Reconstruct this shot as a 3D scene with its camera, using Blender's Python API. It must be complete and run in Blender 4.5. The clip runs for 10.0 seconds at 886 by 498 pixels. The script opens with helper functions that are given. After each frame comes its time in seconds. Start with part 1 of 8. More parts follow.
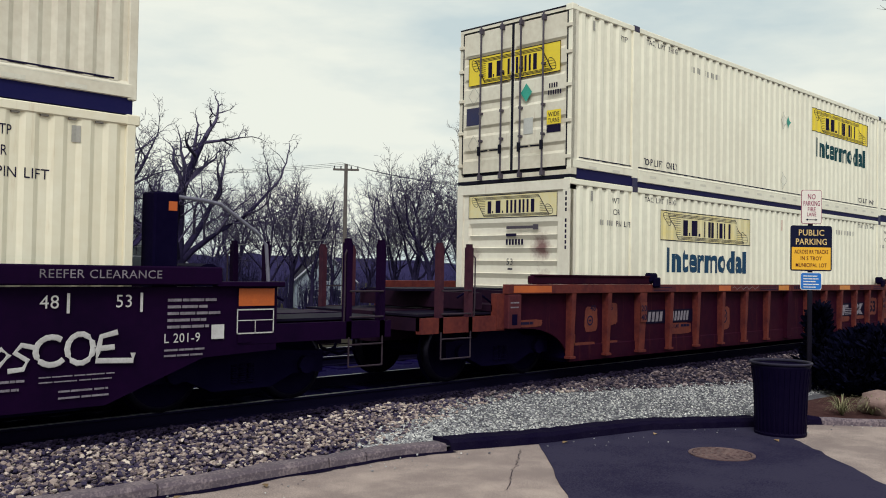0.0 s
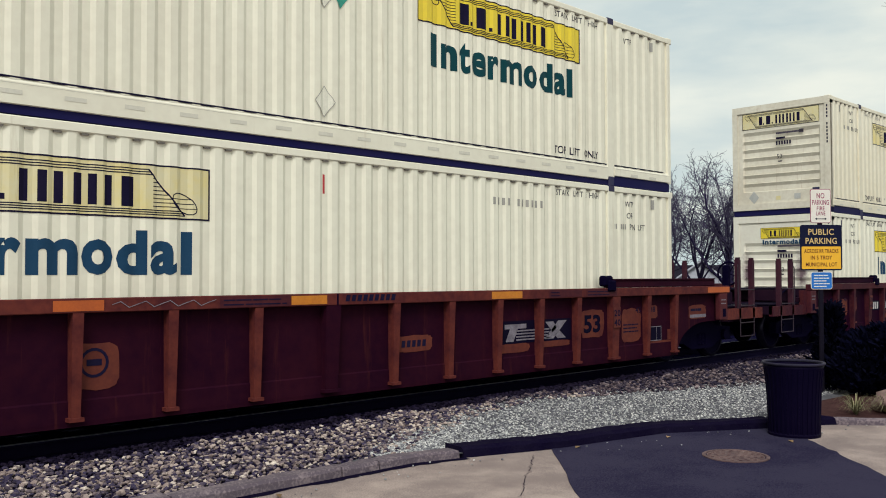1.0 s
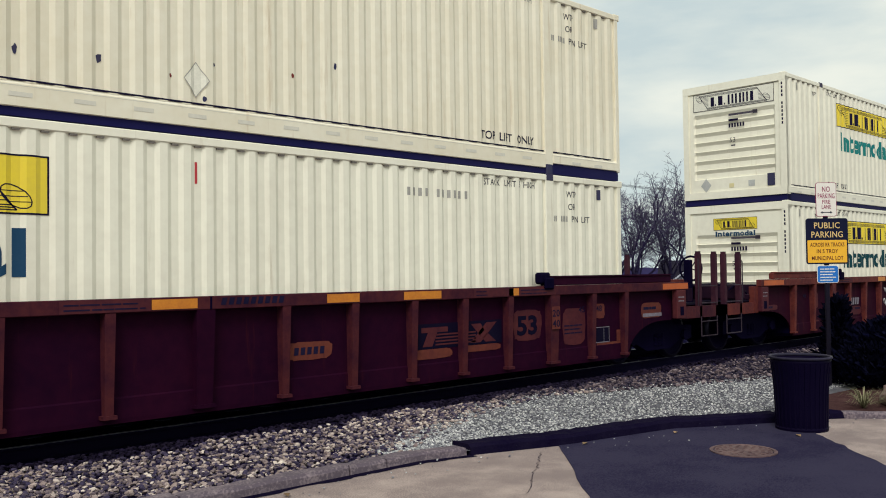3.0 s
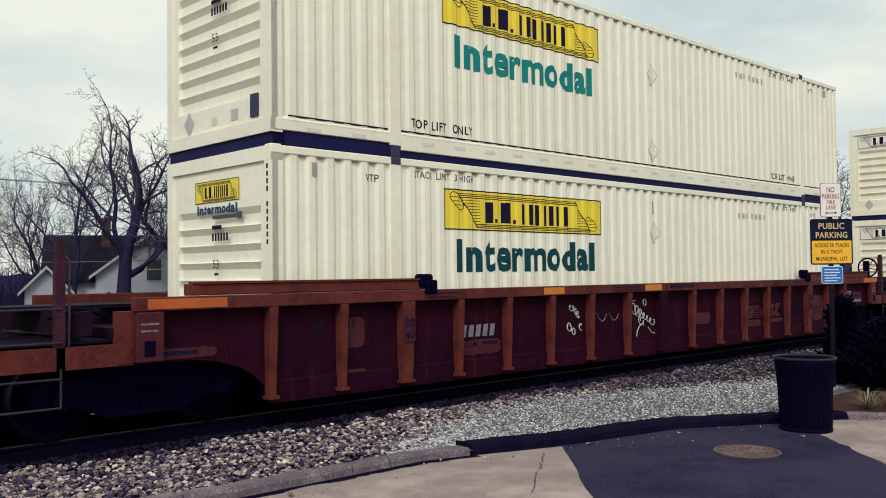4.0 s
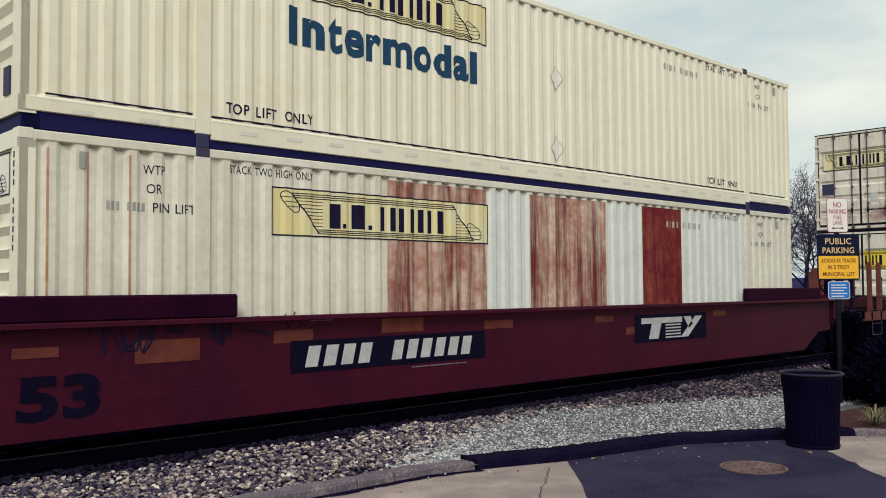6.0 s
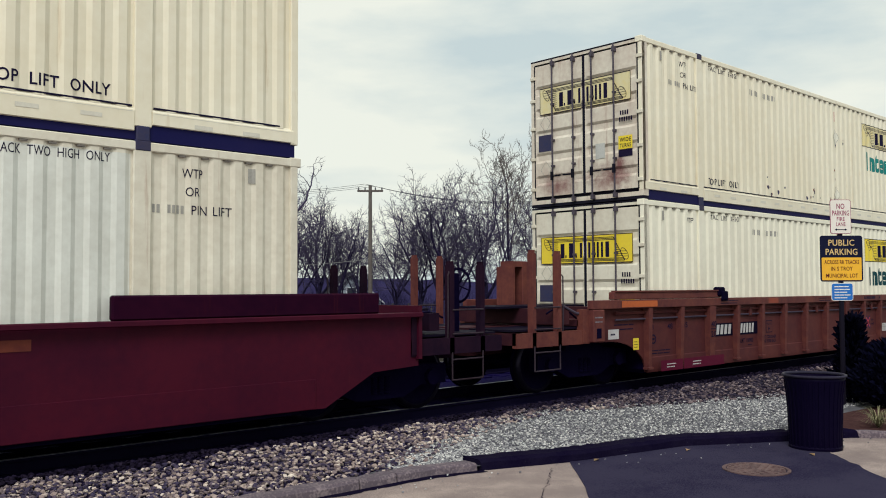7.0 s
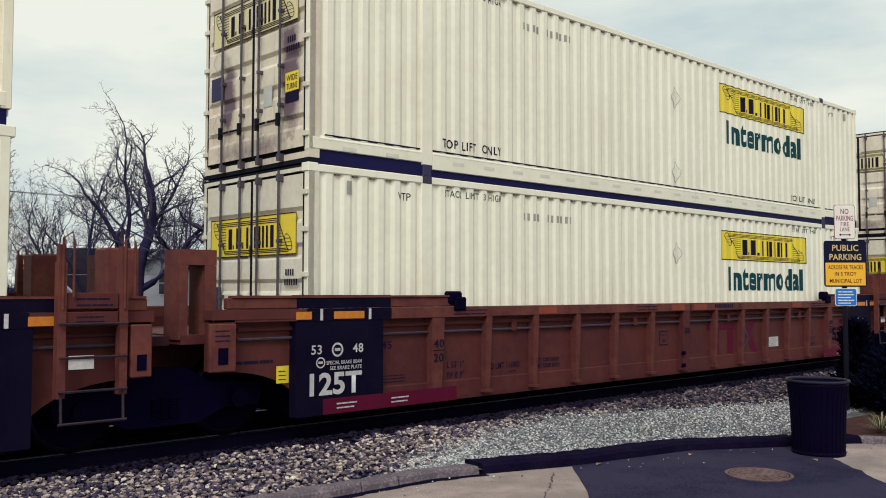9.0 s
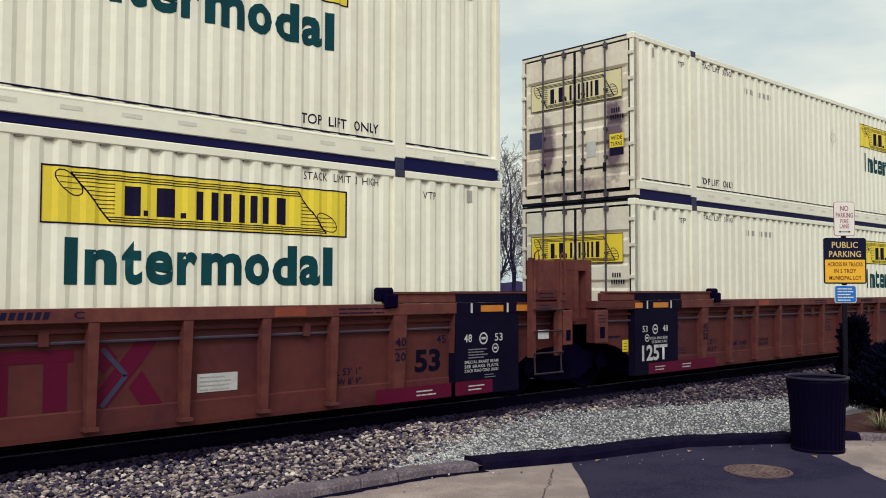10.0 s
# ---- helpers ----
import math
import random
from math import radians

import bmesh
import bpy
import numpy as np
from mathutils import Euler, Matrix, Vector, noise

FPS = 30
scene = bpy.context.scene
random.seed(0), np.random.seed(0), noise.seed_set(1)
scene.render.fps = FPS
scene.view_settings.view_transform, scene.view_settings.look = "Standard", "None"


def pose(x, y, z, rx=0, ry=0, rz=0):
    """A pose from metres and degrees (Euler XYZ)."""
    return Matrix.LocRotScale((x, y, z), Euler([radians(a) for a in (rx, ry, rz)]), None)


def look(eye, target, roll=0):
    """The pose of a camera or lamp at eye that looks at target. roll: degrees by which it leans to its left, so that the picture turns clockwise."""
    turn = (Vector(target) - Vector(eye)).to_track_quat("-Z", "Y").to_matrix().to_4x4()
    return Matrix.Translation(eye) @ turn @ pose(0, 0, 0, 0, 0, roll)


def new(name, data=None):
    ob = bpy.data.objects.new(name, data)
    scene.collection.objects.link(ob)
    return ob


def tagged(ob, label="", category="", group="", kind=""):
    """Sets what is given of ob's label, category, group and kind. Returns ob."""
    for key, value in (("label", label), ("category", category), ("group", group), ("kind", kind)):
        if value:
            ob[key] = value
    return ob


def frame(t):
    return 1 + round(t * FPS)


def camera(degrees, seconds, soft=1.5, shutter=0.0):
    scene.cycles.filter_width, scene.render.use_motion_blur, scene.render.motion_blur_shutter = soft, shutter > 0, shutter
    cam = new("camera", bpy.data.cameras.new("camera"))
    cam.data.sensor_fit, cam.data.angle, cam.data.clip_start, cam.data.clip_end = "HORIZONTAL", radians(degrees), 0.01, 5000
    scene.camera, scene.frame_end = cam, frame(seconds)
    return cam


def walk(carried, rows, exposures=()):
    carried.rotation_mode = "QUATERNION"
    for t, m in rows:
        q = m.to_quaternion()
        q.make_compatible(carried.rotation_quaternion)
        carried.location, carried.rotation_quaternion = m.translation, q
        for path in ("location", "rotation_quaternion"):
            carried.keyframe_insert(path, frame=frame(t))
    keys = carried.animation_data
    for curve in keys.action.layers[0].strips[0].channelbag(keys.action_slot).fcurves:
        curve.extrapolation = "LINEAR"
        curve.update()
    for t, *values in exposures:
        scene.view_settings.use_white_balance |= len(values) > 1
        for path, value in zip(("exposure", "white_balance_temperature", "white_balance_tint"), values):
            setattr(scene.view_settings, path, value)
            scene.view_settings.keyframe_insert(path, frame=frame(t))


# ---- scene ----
# ------------------------------------------------------------ camera
EYE = (0.0, 0.0, 1.68)
cam = camera(53.15, 10.0, soft=1.0)


def aim(yaw, pitch, lean):
    """Pose of the camera at EYE: yaw left of north, pitch up, lean to its right, in degrees."""
    a, b = radians(yaw), radians(pitch)
    way = Vector((-math.sin(a) * math.cos(b), math.cos(a) * math.cos(b), math.sin(b)))
    return look(EYE, Vector(EYE) + way, -lean)


walk(cam, [
    (0.0, aim(-44.95, 1.31, -1.02)), (0.5, aim(-44.44, 1.21, -0.30)), (1.0, aim(-44.40, 1.75, 0.14)),
    (1.5, aim(-44.52, 1.48, 0.38)), (2.0, aim(-44.01, 1.62, 0.57)), (2.5, aim(-44.14, 1.62, 0.76)),
    (4.0, aim(-43.83, 1.60, 0.64)), (4.5, aim(-43.78, 1.97, 0.69)), (5.0, aim(-43.62, 2.21, 0.64)),
    (5.5, aim(-43.47, 2.16, 0.27)), (6.0, aim(-43.47, 2.47, 0.35)), (7.5, aim(-43.13, 2.58, 0.19)),
    (8.0, aim(-42.92, 2.77, 0.19)), (8.5, aim(-42.90, 2.62, -0.10)), (9.0, aim(-43.09, 2.72, -0.08)),
    (9.5, aim(-43.01, 2.57, 0.17)), (10.0, aim(-43.11, 2.50, -0.14))],
     exposures=[(0.0, 0.0, 6150, 10), (10.0, 0.0, 6150, 10)])

# way that the train has run, in metres, by the second
RUN = [(0.0, 0.119), (0.5, 6.770), (1.0, 13.377), (1.5, 19.626), (2.0, 26.723), (2.5, 32.552), (4.0, 52.400),
       (4.5, 59.007), (5.0, 65.618), (5.5, 72.628), (6.0, 78.810), (7.5, 98.583), (8.0, 105.254), (8.5, 111.883),
       (9.0, 118.493), (9.5, 125.045), (10.0, 131.262)]
TRACK_Y = 10.168      # middle of the track
STARTS = [-11.77, 11.93, 35.49, 58.14, 81.65, 105.04, 124.57, 144.10]   # left end of each stack at the start
STACK_Z, LOW_Z = 3.245, 0.33

# ------------------------------------------------------------ world and light
SUN_EL, SUN_AZ = 45.0, 232.0     # elevation; azimuth clockwise from +y
world = bpy.data.worlds.new("sky")
scene.world = world
world.use_nodes = True
wn, wl = world.node_tree.nodes, world.node_tree.links
wn.clear()
w_out = wn.new("ShaderNodeOutputWorld")
w_bg = wn.new("ShaderNodeBackground")
w_sky = wn.new("ShaderNodeTexSky")
w_sky.sky_type = 'NISHITA'
w_sky.sun_disc = False
w_sky.sun_elevation, w_sky.sun_rotation = radians(SUN_EL), radians(SUN_AZ)
w_sky.air_density, w_sky.dust_density = 1.0, 4.0
w_co = wn.new("ShaderNodeTexCoord")
w_map = wn.new("ShaderNodeMapping")
w_map.inputs["Scale"].default_value = (1.6, 1.6, 5.5)
w_map.inputs["Location"].default_value = (0.35, 0.1, 0.25)
w_noise = wn.new("ShaderNodeTexNoise")
w_noise.inputs["Scale"].default_value = 1.7
w_noise.inputs["Detail"].default_value = 7
w_noise.inputs["Roughness"].default_value = 0.52
w_ramp = wn.new("ShaderNodeValToRGB")
w_ramp.color_ramp.elements[0].position, w_ramp.color_ramp.elements[0].color = 0.37, (0.60, 0.68, 0.655, 1)
w_ramp.color_ramp.elements[1].position, w_ramp.color_ramp.elements[1].color = 0.59, (0.90, 0.90, 0.765, 1)
w_mul = wn.new("ShaderNodeMix")
w_mul.data_type, w_mul.blend_type = 'RGBA', 'MULTIPLY'
w_mul.inputs[0].default_value = 1.0
w_mul.inputs[7].default_value = (0.1, 0.1, 0.1, 1)
w_mix = wn.new("ShaderNodeMix")
w_mix.data_type = 'RGBA'
w_mix.inputs[0].default_value = 0.97
wl.new(w_co.outputs["Generated"], w_map.inputs[0])
wl.new(w_map.outputs[0], w_noise.inputs["Vector"])
wl.new(w_noise.outputs["Fac"], w_ramp.inputs[0])
wl.new(w_sky.outputs[0], w_mul.inputs[6])
wl.new(w_mul.outputs[2], w_mix.inputs[6])
wl.new(w_ramp.outputs[0], w_mix.inputs[7])
wl.new(w_mix.outputs[2], w_bg.inputs[0])
w_bg.inputs[1].default_value = 1.0
wl.new(w_bg.outputs[0], w_out.inputs[0])

sun = new("sun", bpy.data.lights.new("sun", 'SUN'))
sun.data.energy, sun.data.angle, sun.data.color = 2.0, radians(22), (1.0, 0.96, 0.90)
az, el = radians(SUN_AZ), radians(SUN_EL)
sun_way = Vector((math.sin(az) * math.cos(el), math.cos(az) * math.cos(el), math.sin(el)))
sun.matrix_world = look(sun_way * 50, (0, 0, 0))


# ------------------------------------------------------------ materials
def mat(name, color, rough=0.6, metal=0.0, second=None, big=1.0, fine=40.0, mix=0.5, bump=0.15, bump_d=0.004,
        streak=None, streak_at=0.6, per_object=0.0, spec=None, island=0.0, grain=0.45, blots=(), blot_color=(0.12, 0.06, 0.09), palette=(), single=False):
    """A paint, earth or metal: two colours mixed by noise at two sizes, fine relief, and stains that run downwards."""
    m = bpy.data.materials.new(name)
    m.use_nodes = True
    n, l = m.node_tree.nodes, m.node_tree.links
    b = n["Principled BSDF"]
    b.inputs["Roughness"].default_value = rough
    b.inputs["Metallic"].default_value = metal
    b.inputs["Specular IOR Level"].default_value = spec if spec is not None else (0.02 if max(color) < 0.06 else 0.08 if max(color) < 0.2 else 0.3)
    co = n.new("ShaderNodeTexCoord")
    second = second or tuple(c * 0.75 for c in color)
    big_n = n.new("ShaderNodeTexNoise")
    big_n.inputs["Scale"].default_value = big
    big_n.inputs["Detail"].default_value = 6
    big_n.inputs["Roughness"].default_value = 0.65
    fine_n = n.new("ShaderNodeTexNoise")
    fine_n.inputs["Scale"].default_value = fine
    fine_n.inputs["Detail"].default_value = 4
    for x in (big_n, fine_n):
        l.new(co.outputs["Object"], x.inputs["Vector"])
    add = n.new("ShaderNodeMath")
    add.operation = 'MULTIPLY_ADD'
    l.new(fine_n.outputs["Fac"], add.inputs[0])
    add.inputs[1].default_value = grain
    l.new(big_n.outputs["Fac"], add.inputs[2])
    ramp = n.new("ShaderNodeValToRGB")
    mid_v = 0.5 + 0.5 * grain
    ramp.color_ramp.elements[0].position, ramp.color_ramp.elements[0].color = mid_v - mix * 0.35, (*color, 1)
    ramp.color_ramp.elements[1].position, ramp.color_ramp.elements[1].color = mid_v + 0.06 + (1 - mix) * 0.3, (*second, 1)
    l.new(add.outputs[0], ramp.inputs[0])
    last = ramp.outputs[0]
    if streak:
        mp = n.new("ShaderNodeMapping")
        mp.inputs["Scale"].default_value = (5.0, 5.0, 0.35)
        l.new(co.outputs["Object"], mp.inputs[0])
        sn = n.new("ShaderNodeTexNoise")
        sn.inputs["Scale"].default_value = 1.3
        sn.inputs["Detail"].default_value = 8
        sn.inputs["Roughness"].default_value = 0.7
        l.new(mp.outputs[0], sn.inputs["Vector"])
        sr = n.new("ShaderNodeValToRGB")
        sr.color_ramp.elements[0].position, sr.color_ramp.elements[0].color = streak_at, (0, 0, 0, 1)
        sr.color_ramp.elements[1].position, sr.color_ramp.elements[1].color = min(1, streak_at + 0.2), (1, 1, 1, 1)
        l.new(sn.outputs["Fac"], sr.inputs[0])
        mx = n.new("ShaderNodeMix")
        mx.data_type = 'RGBA'
        l.new(sr.outputs[0], mx.inputs[0])
        l.new(last, mx.inputs[6])
        mx.inputs[7].default_value = (*streak, 1)
        last = mx.outputs[2]
    for (cy, cz, ry, rz, power) in blots:
        mp = n.new("ShaderNodeMapping")
        mp.vector_type = 'TEXTURE'
        mp.inputs["Location"].default_value = (0, cy, cz)
        mp.inputs["Scale"].default_value = (1.0, ry, rz)
        gr = n.new("ShaderNodeTexGradient")
        gr.gradient_type = 'SPHERICAL'
        l.new(co.outputs["Object"], mp.inputs[0])
        l.new(mp.outputs[0], gr.inputs[0])
        bn = n.new("ShaderNodeTexNoise")
        bn.inputs["Scale"].default_value = 5.0
        bn.inputs["Detail"].default_value = 7
        bn.inputs["Roughness"].default_value = 0.75
        l.new(co.outputs["Object"], bn.inputs["Vector"])
        ad = n.new("ShaderNodeMath")
        ad.operation = 'MULTIPLY_ADD'
        l.new(gr.outputs["Fac"], ad.inputs[0])
        ad.inputs[1].default_value = power
        l.new(bn.outputs["Fac"], ad.inputs[2])
        br = n.new("ShaderNodeMapRange")
        br.inputs["From Min"].default_value, br.inputs["From Max"].default_value = 0.68, 1.15
        br.inputs["To Max"].default_value = 0.9
        l.new(ad.outputs[0], br.inputs["Value"])
        mx = n.new("ShaderNodeMix")
        mx.data_type = 'RGBA'
        l.new(br.outputs[0], mx.inputs[0])
        l.new(last, mx.inputs[6])
        mx.inputs[7].default_value = (*blot_color, 1)
        last = mx.outputs[2]
    if palette:
        pr = n.new("ShaderNodeValToRGB")
        for k, (at_, tone) in enumerate(palette):
            el_ = pr.color_ramp.elements[k] if k < 2 else pr.color_ramp.elements.new(at_)
            el_.position, el_.color = at_, (*tone, 1)
        l.new(n.new("ShaderNodeObjectInfo").outputs["Random"] if single else n.new("ShaderNodeNewGeometry").outputs["Random Per Island"], pr.inputs[0])
        pm = n.new("ShaderNodeMix")
        pm.data_type, pm.blend_type = 'RGBA', 'MULTIPLY'
        pm.inputs[0].default_value = 1.0
        l.new(last, pm.inputs[6])
        l.new(pr.outputs[0], pm.inputs[7])
        last = pm.outputs[2]
    if per_object or island:
        hs = n.new("ShaderNodeHueSaturation")
        mr = n.new("ShaderNodeMapRange")
        amount = per_object or island
        mr.inputs["To Min"].default_value, mr.inputs["To Max"].default_value = 1 - amount, 1 + amount
        if per_object:
            l.new(n.new("ShaderNodeObjectInfo").outputs["Random"], mr.inputs["Value"])
        else:
            l.new(n.new("ShaderNodeNewGeometry").outputs["Random Per Island"], mr.inputs["Value"])
        l.new(mr.outputs[0], hs.inputs["Value"])
        l.new(last, hs.inputs["Color"])
        last = hs.outputs[0]
    l.new(last, b.inputs["Base Color"])
    if bump:
        bp = n.new("ShaderNodeBump")
        bp.inputs["Strength"].default_value = bump
        bp.inputs["Distance"].default_value = bump_d
        l.new(fine_n.outputs["Fac"], bp.inputs["Height"])
        l.new(bp.outputs[0], b.inputs["Normal"])
    return m


STONES = ((0.0, (0.028, 0.021, 0.062)), (1.0, (0.84, 0.74, 0.62)), (0.30, (0.066, 0.052, 0.10)), (0.54, (0.19, 0.148, 0.16)), (0.72, (0.36, 0.28, 0.25)), (0.88, (0.56, 0.46, 0.40)))
CHIPS = ((0.0, (0.07, 0.066, 0.085)), (1.0, (0.80, 0.78, 0.70)), (0.28, (0.20, 0.195, 0.205)), (0.7, (0.44, 0.44, 0.41)))
CREAM = (0.885, 0.85, 0.70)
